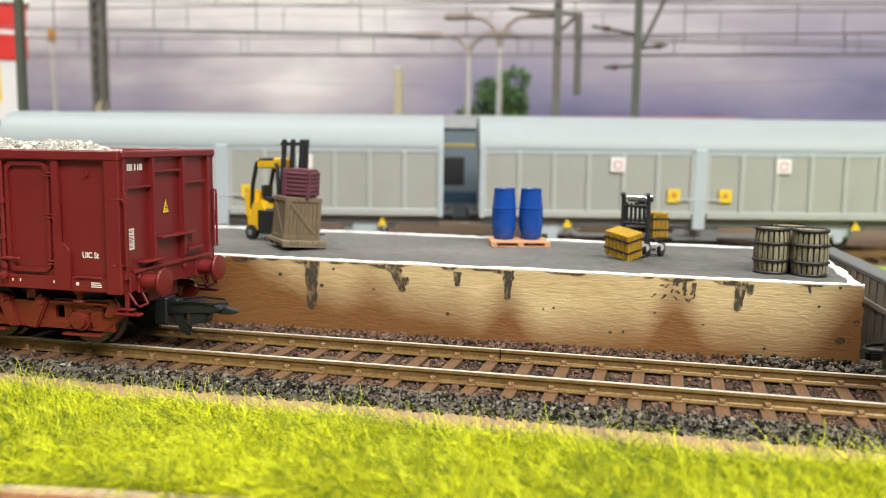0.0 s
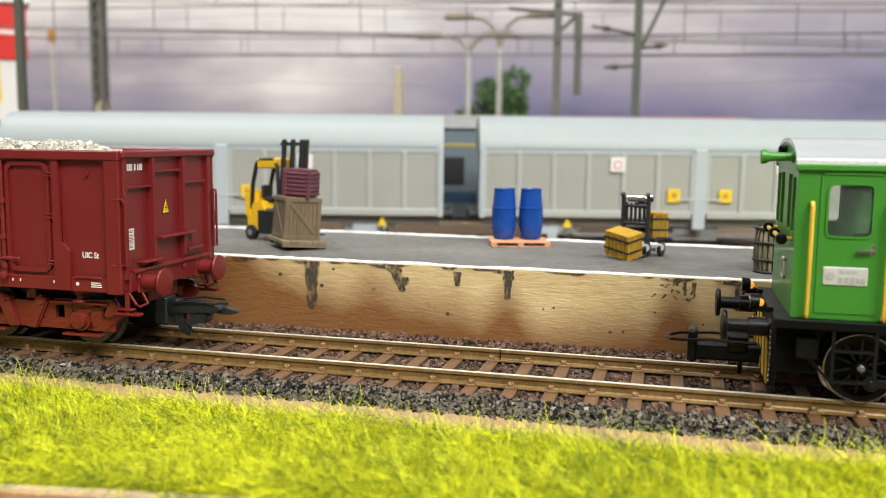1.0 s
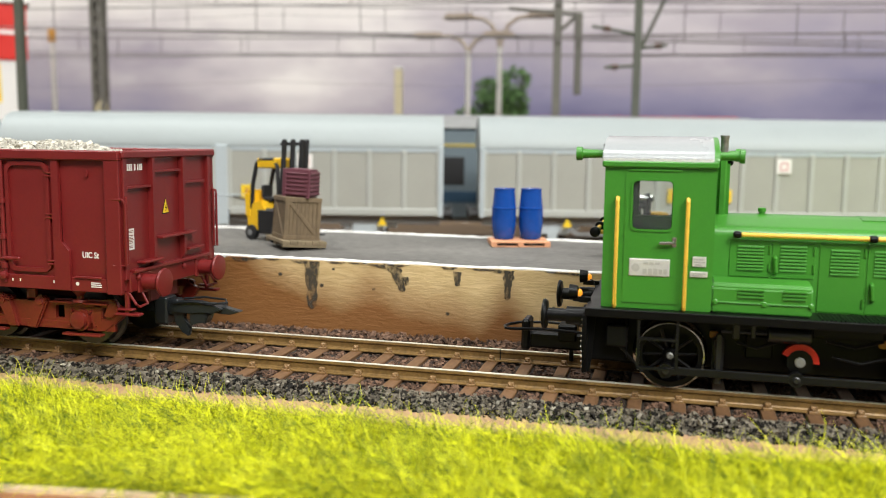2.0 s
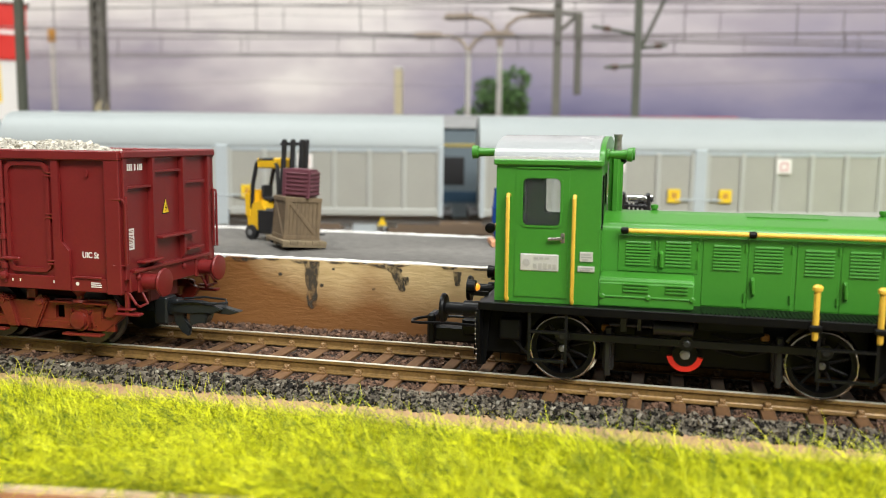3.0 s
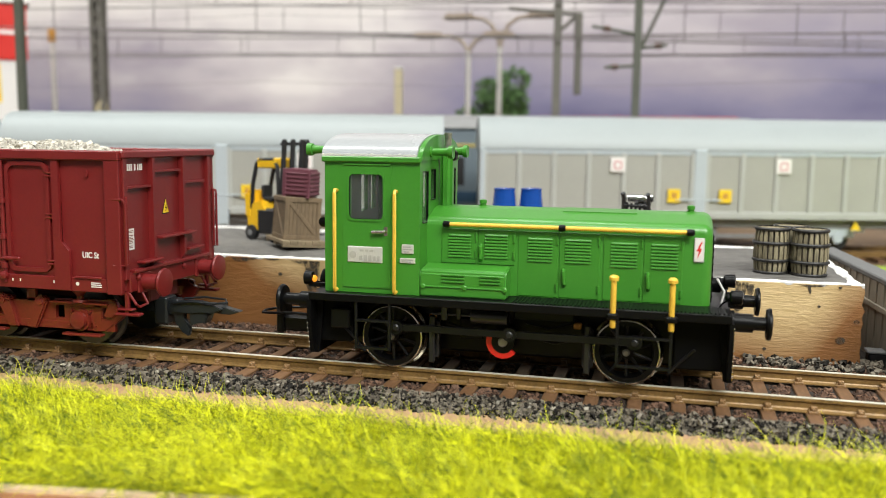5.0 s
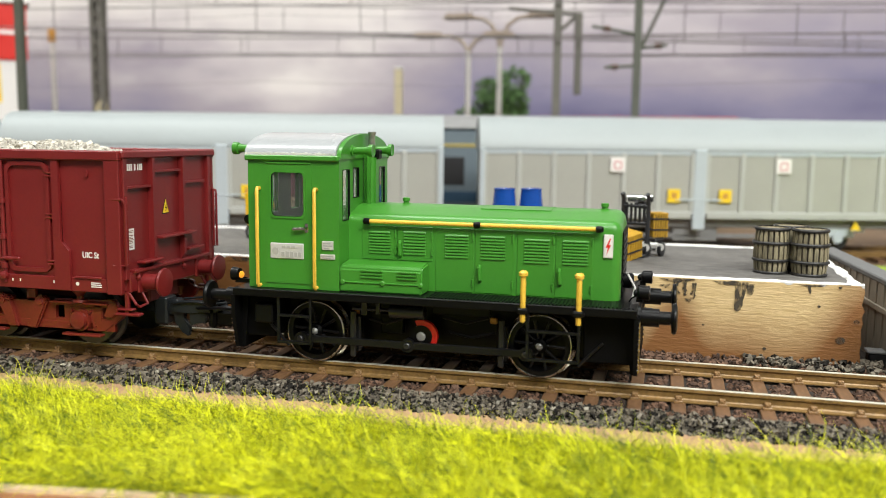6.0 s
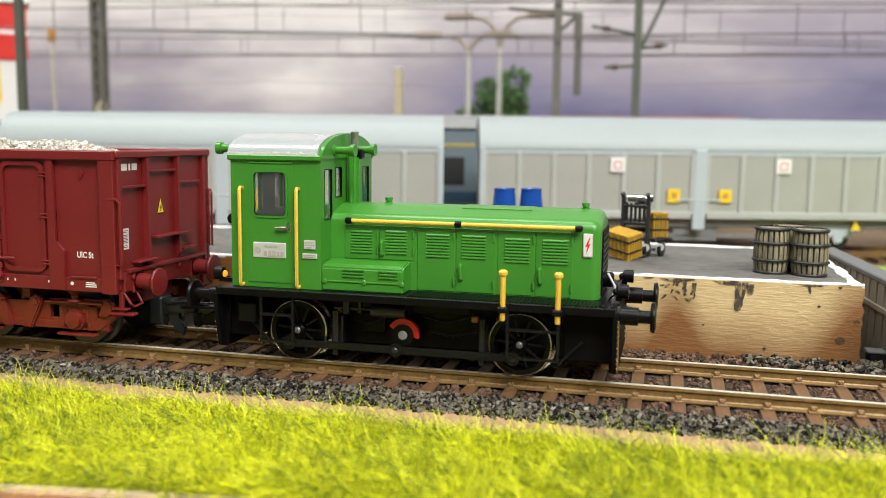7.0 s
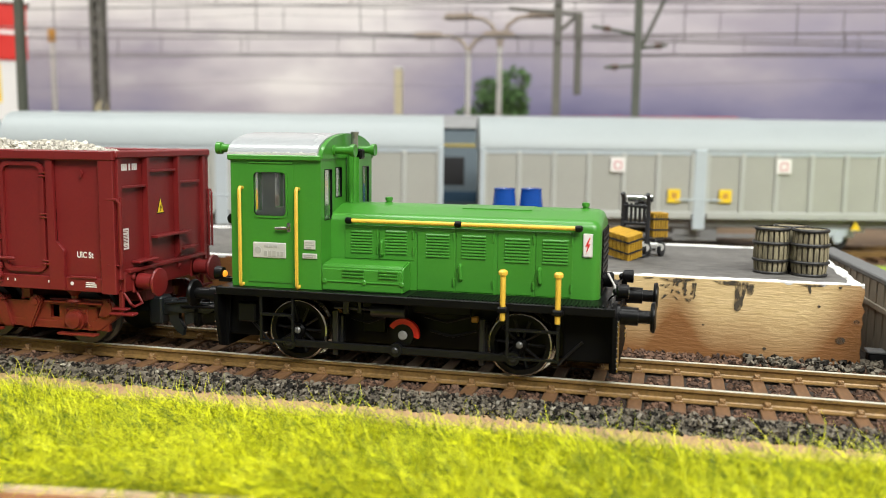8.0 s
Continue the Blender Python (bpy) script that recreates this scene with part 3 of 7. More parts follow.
def lumpy_strip(pts, width, height, seed, n=220):
    """A hand-painted ridge of white filler along a line."""
    bm = B()
    a, b = Vector(pts[0]), Vector(pts[1])
    d, side = (b - a).normalized(), Vector((0, 0, 1)).cross(b - a).normalized()
    rows = []
    for i in range(n + 1):
        p = a.lerp(b, i / n)
        s = (b - a).length * i / n
        w0 = width * (0.55 + 0.5 * noise.noise(Vector((s / 5, seed, 0))) + 0.25 * noise.noise(Vector((s / 1.6, seed, 4))))
        w1 = width * (0.6 + 0.5 * noise.noise(Vector((s / 6, seed, 9))) + 0.25 * noise.noise(Vector((s / 1.4, seed, 7))))
        h = height * (0.75 + 0.5 * noise.noise(Vector((s / 2.4, seed, 2))))
        lift = 0.25 * noise.noise(Vector((s / 12, seed, 3)))
        rows.append([bm.verts.new(p + side * o + Vector((0, 0, z + (lift if z > -0.2 else 0)))) for o, z in ((-w0 * 0.9, -0.45), (-w0, 0.05), (-w0 * 0.5, h), (w1 * 0.5, h * 0.9), (w1, -0.02), (w1 * 0.9, -0.45))])
    for p, q in zip(rows, rows[1:]):
        for k in range(5):
            bm.faces.new((p[k], q[k], q[k + 1], p[k + 1]))
    bm.faces.new(rows[0])
    bm.faces.new(rows[-1][::-1])
    return bm


part("edge_line", lumpy_strip(((PX0, PY0 + 0.7, PZ + 0.1), (PX1, PY0 + 0.7, PZ + 0.1)), 1.1, 0.45, 1.0), white, platform, "lumpy white painted edge line")
part("edge_line", lumpy_strip(((PX0, PY1 - 0.8, PZ + 0.1), (PX1 - 1.5, PY1 - 0.8, PZ + 0.1)), 1.3, 0.6, 2.0), white, platform, "lumpy white painted edge line")
part("edge_line", lumpy_strip(((PX1 - 1.1, PY0 + 0.5, PZ + 0.1), (PX1 - 1.6, PY1 - 0.8, PZ + 0.1)), 1.7, 0.5, 3.0, 90), white, platform, "lumpy white painted edge line")


def stain(cx, top, w, length, seed, lean=0.0):
    """A dark mark on the platform's face: brush paint running down; wide short ones paint edge shade."""
    bm = B()
    n, l, r = 14, [], []
    for i in range(n + 1):
        t = i / n
        z = top - length * t
        mid = cx + lean * t * length + 0.2 * noise.noise(Vector((t * 4, seed, 0)))
        wd = w * (1 - 0.55 * t) * (0.85 + 0.4 * noise.noise(Vector((t * 6, seed, 3)))) * (1.0 if i < n else 0.2)
        y = PY0 - 0.17
        l.append((mid - max(wd, 0.08) / 2, y, z))
        r.append((mid + max(wd, 0.08) / 2, y + 0.02, z))
    va, vb = [bm.verts.new(p) for p in l], [bm.verts.new(p) for p in r]
    vc, vd = [bm.verts.new((p[0], p[1] + 0.5, p[2])) for p in l], [bm.verts.new((p[0], p[1] + 0.5, p[2])) for p in r]
    for i in range(n):
        bm.faces.new((va[i], vb[i], vb[i + 1], va[i + 1]))
        bm.faces.new((va[i], va[i + 1], vc[i + 1], vc[i]))
        bm.faces.new((vb[i], vd[i], vd[i + 1], vb[i + 1]))
    return bm


def spot_mark(x, z, r, seed):
    bm = B()
    vs = [bm.verts.new((x + r * math.cos(a) * (1 + 0.35 * noise.noise(Vector((math.cos(a), math.sin(a), seed)))), PY0 - 0.16, z + r * 0.75 * math.sin(a))) for a in [TAU * k / 12 for k in range(12)]]
    f = bm.faces.new(vs)
    r2 = bmesh.ops.extrude_face_region(bm, geom=[f])
    for v in r2["geom"]:
        if isinstance(v, bmesh.types.BMVert):
            v.co.y += 0.6
    return bm

# ---- the green shunting locomotive (its front buffer ends at x = 39, its cab stands at the left) ----
LOCO_RUN = [(0.0, 97.0), (0.5, 81.9), (1.0, 66.5), (1.5, 51.5), (1.7, 45.7), (1.9, 40.8), (2.1, 36.7), (2.3, 33.2), (2.55, 29.0), (2.8, 25.0), (3.0, 21.7), (3.5, 14.5), (4.0, 7.3), (4.5, 0.0), (4.7, -2.9), (5.0, -7.4), (5.3, -12.1), (5.55, -16.0), (5.8, -19.2), (6.0, -21.4), (6.2, -23.4), (6.3, -24.2), (6.4, -24.55), (6.5, -24.64), (8.0, -24.64)]
WAGON_RUN = [(0.0, 0.0), (6.2, 0.0), (6.3, -0.4), (6.4, -0.9), (6.5, -1.1), (8.0, -1.1)]

lit_guide = mat("glowing_orange_light_guide", (0.7, 0.26, 0.02), 0.3)
lit_guide.node_tree.nodes["Principled BSDF"].inputs["Emission Color"].default_value = (1.0, 0.36, 0.03, 1)
lit_guide.node_tree.nodes["Principled BSDF"].inputs["Emission Strength"].default_value = 0.8
loco = thing("shunting_locomotive", -16, TRACK_Y, 0, 0, "small green diesel shunting locomotive with yellow handrails, on the track", "locomotive")


def deck_ribs():
    bm = B()
    x = -0.6
    while x < 32.4:
        for s in (-1, 1):
            box(bm, x, x + 0.28, s * 11.6 - 2.7, s * 11.6 + 2.7, 13.22, 13.42)
        x += 0.62
    return bm


part("footplate", box(B(), -35, 33, -14.9, 14.9, 11.9, 13.25, 0.12), black, loco)
part("tread_ribs", deck_ribs(), black, loco, "fine black anti-slip ribs")
part("chassis", box(B(), -30, 29, -5.6, 5.6, 2.6, 11.9, 0.4), black, loco)


def end_plate(x, s):
    bm = B()
    prism(bm, [(-14.8, 11.9), (-14.8, 8.5), (-13.3, 2.6), (-11.6, 2.1), (11.6, 2.1), (13.3, 2.6), (14.8, 8.5), (14.8, 11.9)], "x", x - 0.35, x + 0.35)
    for sy in (-1, 1):
        prism(bm, [(x - s * 0.3, 11.9), (x - s * 1.6, 11.9), (x - s * 1.2, 6.5), (x - s * 0.8, 2.4), (x - s * 0.3, 2.4)], "y", sy * 11.8 - 0.3, sy * 11.8 + 0.3)
    return bm


# duller, blacker copy of the black plastic for parts meant to stay dark
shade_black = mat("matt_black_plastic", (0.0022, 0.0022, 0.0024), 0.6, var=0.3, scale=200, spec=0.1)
# boxes added to stand for the deep shade below the footplate's ends
part("recess_fill", box(B(), 24.6, 32.6, -11.2, 11.2, 3.6, 11.9, 0.3), shade_black, loco, "added matt black box for the shade behind the buffer beam")
part("recess_fill", box(B(), -34.6, -28.6, -11.2, 11.2, 4.2, 11.9, 0.3), shade_black, loco, "added matt black box for the shade behind the buffer beam")
part("sand_box", box(B(), -31.8, -28.4, -13.2, -11.1, 7.0, 10.4, 0.25), black, loco)
for x, s in ((-35.0, -1), (33.0, 1)):
    ep = part("buffer_beam", end_plate(x, s), shade_black, loco)
    if s < 0:
        for k in range(-2, 3):
            yc = k * 4.8
            part("warning_stripe", prism(B(), [(yc - 1.9, 2.5), (yc + 0.1, 2.5), (yc + 1.9, 11.2), (yc - 0.1, 11.2)], "x", x - 0.5, x - 0.3), yellow, ep, "yellow hazard stripe")
    else:
        for k in range(9):
            z = 2.9 + 0.9 * k
            for sy in (-1, 1):
                part("warning_stripe", prism(B(), [(sy * 13.2, z), (sy * 13.2, z + 0.42), (sy * 10.2, z + 1.1), (sy * 10.2, z + 0.68)], "x", x + 0.3, x + 0.5), brass, ep, "worn golden hazard stripe")
    for sy in (-1, 1):
        for k in range(10):
            bm = lathe(B(), (x + s * 0.3, sy * (14.35 - 0.16 * max(0, k - 4)), 11.2 - 0.85 * k), (s, 0, 0), [(0, 0.15), (0.2, 0.12)], 6)
            part("rivet", bm, steel, ep, "worn bright rivet")
    for sy in (-1, 1):
        bm = B()
        z, reach = (10.95, 6.3) if s < 0 else (11.35, 5.1)
        lathe(bm, (x, sy * 10, z), (s, 0, 0), [(0, 1.9), (0.5, 1.9), (0.5, 1.45), (3.3, 1.45), (3.3, 1.05), (reach + 0.2, 1.05)], 20)
        bf = part("buffer", bm, black, loco)
        part("buffer_head", lathe(B(), (x + s * reach, sy * 10, z), (s, 0, 0), [(0, 0.9), (0.15, 2.3), (0.5, 2.5), (0.8, 2.45), (1.0, 1.6)], 28), black, bf)
    # lamps over the buffers
    for sy in (-1, 1):
        bm = B()
        lx, lz = (x - 1.6, 14.6) if s < 0 else (x - 0.3, 15.0)
        lathe(bm, (lx, sy * 8.6, lz), (s, 0, 0), [(0, 0.5), (0.15, 1.05), (1.2, 1.2), (1.5, 1.22), (1.5, 1.0)] if s < 0 else [(0, 0.6), (0.3, 1.1), (1.9, 1.18), (2.0, 1.0)], 18)
        box(bm, min(lx + s * 0.9, x - s * 0.4), max(lx + s * 0.9, x - s * 0.4), sy * 8.6 - 0.35, sy * 8.6 + 0.35, lz - 1.5, lz - 0.75)
        tube(bm, [(lx, sy * 8.6, lz - 0.4), (lx - s * 0.9, sy * 8.2, 13.9), (lx - s * 1.2, sy * 7.6, 13.3)], 0.14)
        hl = part("headlamp", bm, black, loco)
        part("reflector", lathe(B(), (lx + s * (1.5 if s < 0 else 2.0), sy * 8.6, lz), (s, 0, 0), [(-0.1, 0.98), (0.05, 0.9)], 18), chrome, hl, "small chromed reflector")
        part("lamp_ring", lathe(B(), (lx, sy * 8.6, lz - 0.1), (s, 0, 0), [(-0.6, 0.15), (-0.5, 0.4), (-0.25, 0.6), (0.05, 0.6)], 18), lit_guide if s < 0 else black, hl, "coloured ring behind the lamp")
    # coupling with loop at the cab end, a plain draw hook at the other
    if s < 0:
        bm = B()
        box(bm, min(x, x + s * 11.0), max(x, x + s * 11.0), -1.5, 1.5, 3.1, 6.0, 0.4)
        box(bm, min(x + s * 10.4, x + s * 11.9), max(x + s * 10.4, x + s * 11.9), -2.2, 2.2, 2.7, 8.2, 0.4)
        box(bm, min(x + s * 2.4, x + s * 5.6), max(x + s * 2.4, x + s * 5.6), -2.0, 2.0, 4.6, 7.6, 0.3)
        cp = part("coupling", bm, black, loco)
        bm = B()
        tube(bm, [(x + s * 1.2, -2.9, 6.6), (x + s * 8.0, -3.0, 6.9), (x + s * 13.0, -2.9, 6.6), (x + s * 14.7, -1.8, 6.4), (x + s * 15.2, 0, 6.4), (x + s * 14.7, 1.8, 6.4), (x + s * 13.0, 2.9, 6.6), (x + s * 8.0, 3.0, 6.9), (x + s * 1.2, 2.9, 6.6)], 0.26)
        tube(bm, [(x + s * 3.4, 0, 5), (x + s * 3.4, 0, 0.9)], 0.4)
        part("coupling_loop", bm, black, cp)
    else:
        bm = B()
        box(bm, x, x + 2.2, -0.7, 0.7, 9.4, 11.0, 0.3)
        tube(bm, [(x + 1.8, 0, 10.2), (x + 3.0, 0, 10.4), (x + 3.2, 0, 9.4)], 0.35)
        part("draw_hook", bm, black, loco)
    bm = B()
    tube(bm, [(x - s * 5.2, -11.7, 7.0), (x - s * 7.4, -11.7, 4.8), (x - s * 9.0, -11.7, 3.0)], 0.24)
    part("sand_pipe", bm, rod_grey, loco)


# cab
def cab_side(sy):
    y0, y1 = (-13.0, -12.3) if sy < 0 else (12.3, 13.0)
    return wall_with_holes(B(), -32.7, -16.2, 13.3, 35.4, y0, y1, [(-28.4, -22.4, 25.6, 33.1)])


def cab_end(x0, x1, holes):
    return wall_with_holes(B(), -12.3, 12.3, 13.3, 35.4, x0, x1, holes, "x")


def gable(x0, x1):
    pts = [(-12.95, 35.4)] + [(-12.95 * math.cos(a), 35.4 + 4.3 * math.sin(a) ** 0.88) for a in [math.pi * k / 24 for k in range(1, 24)]] + [(12.95, 35.4)]
    return prism(B(), pts, "x", x0, x1)


cab = part("cab", cab_side(-1), green, loco)
part("side_wall", cab_side(1), green, cab)
part("end_wall", cab_end(-32.7, -32.0, [(-11.2, -8.0, 25.6, 34.0), (-6.6, -2.6, 25.6, 34.3), (2.6, 6.6, 25.6, 34.3), (8.0, 11.2, 25.6, 34.0)]), green, cab)
part("end_wall", cab_end(-16.9, -16.2, [(-11.3, -7.9, 25.0, 33.6), (-6.2, -3.2, 28.6, 33.8), (3.2, 6.2, 28.6, 33.8), (7.9, 11.3, 25.0, 33.6)]), green, cab)
part("gable", gable(-32.9, -32.0), green, cab)
part("gable", gable(-16.9, -15.9), green, cab)


def roof_mesh():
    bm = B()
    arc = [math.pi * k / 28 for k in range(0, 29)]
    outer = [(-13.3 * math.cos(a), 35.8 + 4.0 * math.sin(a) ** 0.85) for a in arc]
    inner = [(-12.7 * math.cos(a), 35.35 + 3.8 * math.sin(a) ** 0.85) for a in arc]
    return prism(bm, outer + inner[::-1], "x", -33.1, -16.7)


part("roof", roof_mesh(), silver_roof, cab, "silver-grey barrel roof with a worn white edge")
for sy in (-1, 1):
    part("gutter", box(B(), -33.1, -16.0, sy * 13.25 - 0.35, sy * 13.25 + 0.35, 35.0, 36.0, 0.2), green, cab)
    bm = B()
    for k in range(90):
        u = -33.0 + 16.2 * k / 90
        r = 0.1 + 0.09 * noise.noise(Vector((u * 1.7, sy, 0)))
        box(bm, u, u + 0.22, sy * 13.32 - 0.1, sy * 13.32 + 0.1, 36.0 - r, 36.15 + 2.2 * r)
    part("paint_edge", bm, white, cab, "chipped white paint line on the roof edge")


def frame_ring(x0, x1, z0, z1, w, y0, y1, rad=0.8):
    """A rounded rectangular frame standing on a side wall."""
    def loop(a, b, c, d, r):
        pts = []
        for cx, cz, st in ((b - r, d - r, 0), (a + r, d - r, 1), (a + r, c + r, 2), (b - r, c + r, 3)):
            for k in range(5):
                t = (st + k / 4) * math.pi / 2
                pts.append((cx + r * math.cos(t), cz + r * math.sin(t)))
        return pts
    bm = B()
    o, i = loop(x0 - w, x1 + w, z0 - w, z1 + w, rad + w * 0.6), loop(x0, x1, z0, z1, rad)
    n = len(o)
    vo = [[bm.verts.new((p[0], y, p[1])) for p in o] for y in (y0, y1)]
    vi = [[bm.verts.new((p[0], y, p[1])) for p in i] for y in (y0, y1)]
    for k in range(n):
        j = (k + 1) % n
        bm.faces.new((vo[1][k], vo[1][j], vi[1][j], vi[1][k]))
        bm.faces.new((vo[0][k], vo[0][j], vi[0][j], vi[0][k]))
        bm.faces.new((vo[0][k], vo[0][j], vo[1][j], vo[1][k]))
        bm.faces.new((vi[0][k], vi[0][j], vi[1][j], vi[1][k]))
    return bm


for sy in (-1, 1):
    f = sy * 13.0
    bm = wall_with_holes(B(), -29.5, -21.1, 14.2, 34.4, f, f + sy * 0.16, [(-28.4, -22.4, 25.6, 33.1)])
    door = part("door", bm, green, loco)
    part("window_frame", frame_ring(-28.35, -22.45, 25.65, 33.05, 0.34, f + sy * 0.1, f + sy * 0.32), green, door)
    bm = frame_ring(-28.3, -22.5, 25.7, 33.0, 0.12, f - sy * 0.1, f + sy * 0.2)
    part("window_seal", bm, black, door, "black rubber seal")
    p = part("pane", box(B(), -28.4, -22.4, min(f - sy * 0.3, f - sy * 0.2), max(f - sy * 0.3, f - sy * 0.2), 25.6, 33.1), glass, door)
    p.visible_shadow = False
    bm = B()
    tube(bm, [(-22.0, f + sy * 0.15, 23.7), (-22.0, f + sy * 0.7, 23.7), (-24.2, f + sy * 0.75, 23.6)], 0.26)
    box(bm, -22.4, -21.6, f - 0.25, f + 0.25, 22.9, 24.6, 0.15)
    part("door_handle", bm, steel, door, "small nickel door handle")
    part("drip_strip", box(B(), -29.3, -21.2, f - 0.35, f + 0.35, 34.45, 34.75, 0.1), green, cab)
    bm = B()
    for (a, b, c, d) in ((-28.6, -22.5, 18.4, 21.1),):
        box(bm, a, b, f - 0.35, f + 0.35, c, d, 0.12)
    pl = part("maker_plate", bm, plate_mat, loco, "etched silver number plate")
    bm = B()
    for (a, b, z, h) in ((-26.4, -25.7, 20.45, 0.35), (-25.5, -24.9, 20.45, 0.35), (-24.7, -24.0, 20.45, 0.35), (-26.5, -25.9, 19.2, 0.8), (-25.7, -25.1, 19.2, 0.95), (-24.9, -24.3, 19.2, 0.95), (-24.1, -23.6, 19.2, 0.7), (-23.4, -22.9, 19.2, 0.8)):
        box(bm, a, b, f - 0.42, f + 0.42, z - h / 2, z + h / 2)
    lathe(bm, (-27.6, f - 0.42, 19.7), (0, 1, 0), [(0, 0.62), (0.84, 0.62)], 16)
    part("plate_bars", bm, mat("plate_relief", (0.5, 0.49, 0.46), 0.4, metal=0.35), pl)
    part("data_plate", box(B(), -19.2, -17.2, f - 0.25, f + 0.25, 20.2, 21.7, 0.05), plate_mat, cab)
    part("data_plate", box(B(), -19.5, -16.9, f - 0.25, f + 0.25, 18.6, 19.45, 0.05), plate_mat, cab)
    bm = B()
    for a, b, z in ((-19.0, -17.6, 21.3), (-19.0, -17.4, 20.9), (-18.8, -17.9, 20.5), (-19.3, -17.2, 19.15), (-19.2, -17.6, 18.85)):
        box(bm, a, b, f - 0.29, f + 0.29, z - 0.09, z + 0.09)
    part("plate_print", bm, mat("plate_print_grey", (0.4, 0.4, 0.38), 0.4, metal=0.3), cab, "fine grey print on the small plates")
    for gx in (-30.6, -20.2):
        bm = B()
        tube(bm, [(gx, f, 30.3), (gx, f + sy * 0.8, 30.4), (gx, f + sy * 1.1, 30.0), (gx, f + sy * 1.1, 14.0), (gx, f + sy * 0.8, 13.6), (gx, f, 13.7)], 0.31, 10)
        part("grab_rail", bm, yellow, cab)

for x, holes in ((-32.35, [(-11.2, -8.0, 25.6, 34.0), (-6.6, -2.6, 25.6, 34.3), (2.6, 6.6, 25.6, 34.3), (8.0, 11.2, 25.6, 34.0)]), (-16.55, [(-11.3, -7.9, 25.0, 33.6), (-6.2, -3.2, 28.6, 33.8), (3.2, 6.2, 28.6, 33.8), (7.9, 11.3, 25.0, 33.6)])):
    for h in holes:
        p = part("pane", box(B(), x - 0.06, x + 0.06, h[0], h[1], h[2], h[3]), glass, cab)
        p.visible_shadow = False
        s = -1 if x < -20 else 1
        bm = B()
        for a, b, c, d in ((h[0] - 0.05, h[0] + 0.1, h[2], h[3]), (h[1] - 0.1, h[1] + 0.05, h[2], h[3]), (h[0], h[1], h[2] - 0.05, h[2] + 0.1), (h[0], h[1], h[3] - 0.1, h[3] + 0.05)):
            box(bm, x + s * 0.2 - 0.2, x + s * 0.2 + 0.2, a, b, c, d)
        part("window_seal", bm, green if s < 0 else black, cab)
bm = B()
box(bm, -31.5, -26.5, -4, 9, 13.4, 23.5, 0.5)
box(bm, -20.8, -17.2, -2.5, 10.5, 13.6, 24.0, 0.6)
part("control_desk", bm, mat("cab_interior_green", (0.03, 0.09, 0.03), 0.5), cab, "dark green control desk")
lining = mat("green_cab_lining", (0.07, 0.2, 0.06), 0.5)
# pale panel added inside the end wall so the windows look brighter
bright_panel = mat("window_brightening_grey", (0.45, 0.46, 0.42), 0.5)
part("lining", wall_with_holes(B(), -12.2, 12.2, 13.5, 35.2, -31.95, -31.8, [(-11.2, -8.0, 25.6, 34.0), (-6.6, -2.6, 25.6, 34.3), (2.6, 6.6, 25.6, 34.3), (8.0, 11.2, 25.6, 34.0)], "x"), bright_panel, cab, "added pale grey panel that brightens the cab windows")
part("lining", wall_with_holes(B(), -31.75, -17.0, 13.5, 35.2, 12.1, 12.25, [(-28.4, -22.4, 25.6, 33.1)]), lining, cab, "dark green inner lining")
part("cab_floor", box(B(), -32, -17, -12.2, 12.2, 13.26, 13.5), black, cab)


def horn(x, y, z, s, length):
    bm = B()
    return lathe(bm, (x, y, z), (s, 0, 0.0), [(0, 0.9), (length * 0.12, 0.9), (length * 0.14, 0.62), (length * 0.62, 0.68), (length * 0.8, 0.78), (length * 0.82, 1.05), (length, 1.1), (length * 0.97, 0.7)], 16)


part("horn", horn(-32.6, -8.3, 36.9, -1, 5.0), green, cab)
part("roof_lamp", box(B(), -34.1, -32.7, 0.6, 2.6, 36.2, 38.6, 0.3), black, cab)
for y in (-7.6, 3.0):
    part("horn", horn(-16.1, y, 36.8, 1, 4.1), green, cab)
part("roof_lamp", box(B(), -15.9, -13.2, -1.2, 0.8, 35.2, 37.0, 0.3), black, cab)
bm = B()
tube(bm, [(-32.7, -9.4, 24.6), (-34.2, -9.4, 24.6), (-34.2, 9.4, 24.6), (-32.7, 9.4, 24.6)], 0.36)
er = part("end_rail", bm, yellow, loco, "yellow end handrail with black clamps")
for y in (-9.6, 0, 9.6):
    part("rail_clamp", lathe(B(), (-34.2, y - 0.7, 24.6), (0, 1, 0), [(0, 0.5), (0.2, 0.85), (1.2, 0.85), (1.4, 0.5)], 12), black, er)
bm = B()
for a, b, c, d in ((-4.6, -4.2, 17.8, 21.0), (-1.4, -1.0, 17.8, 21.0), (-4.6, -1.0, 17.8, 18.2), (-4.6, -1.0, 20.6, 21.0)):
    box(bm, -33.05, -32.65, a, b, c, d)
ef = part("notice_frame", bm, print_white, loco, "white-framed notice on the end wall")
part("notice_panel", box(B(), -32.85, -32.65, -4.2, -1.4, 18.2, 20.6), under_grey, ef)

# exhaust and hood
bm = B()
box(bm, -16.0, -13.7, -2.0, 0.8, 25.5, 37.4, 0.8, 3)
part("exhaust_casing", bm, green, loco)
part("exhaust_pipe", lathe(B(), (-14.7, -0.6, 37.2), (0, 0, 1), [(0, 0.62), (2.3, 0.6), (2.5, 0.72), (2.85, 0.72), (2.85, 0.45)], 14), mat("sooty_pipe", (0.3, 0.29, 0.27), 0.4, metal=0.6, var=0.5, scale=900), loco)


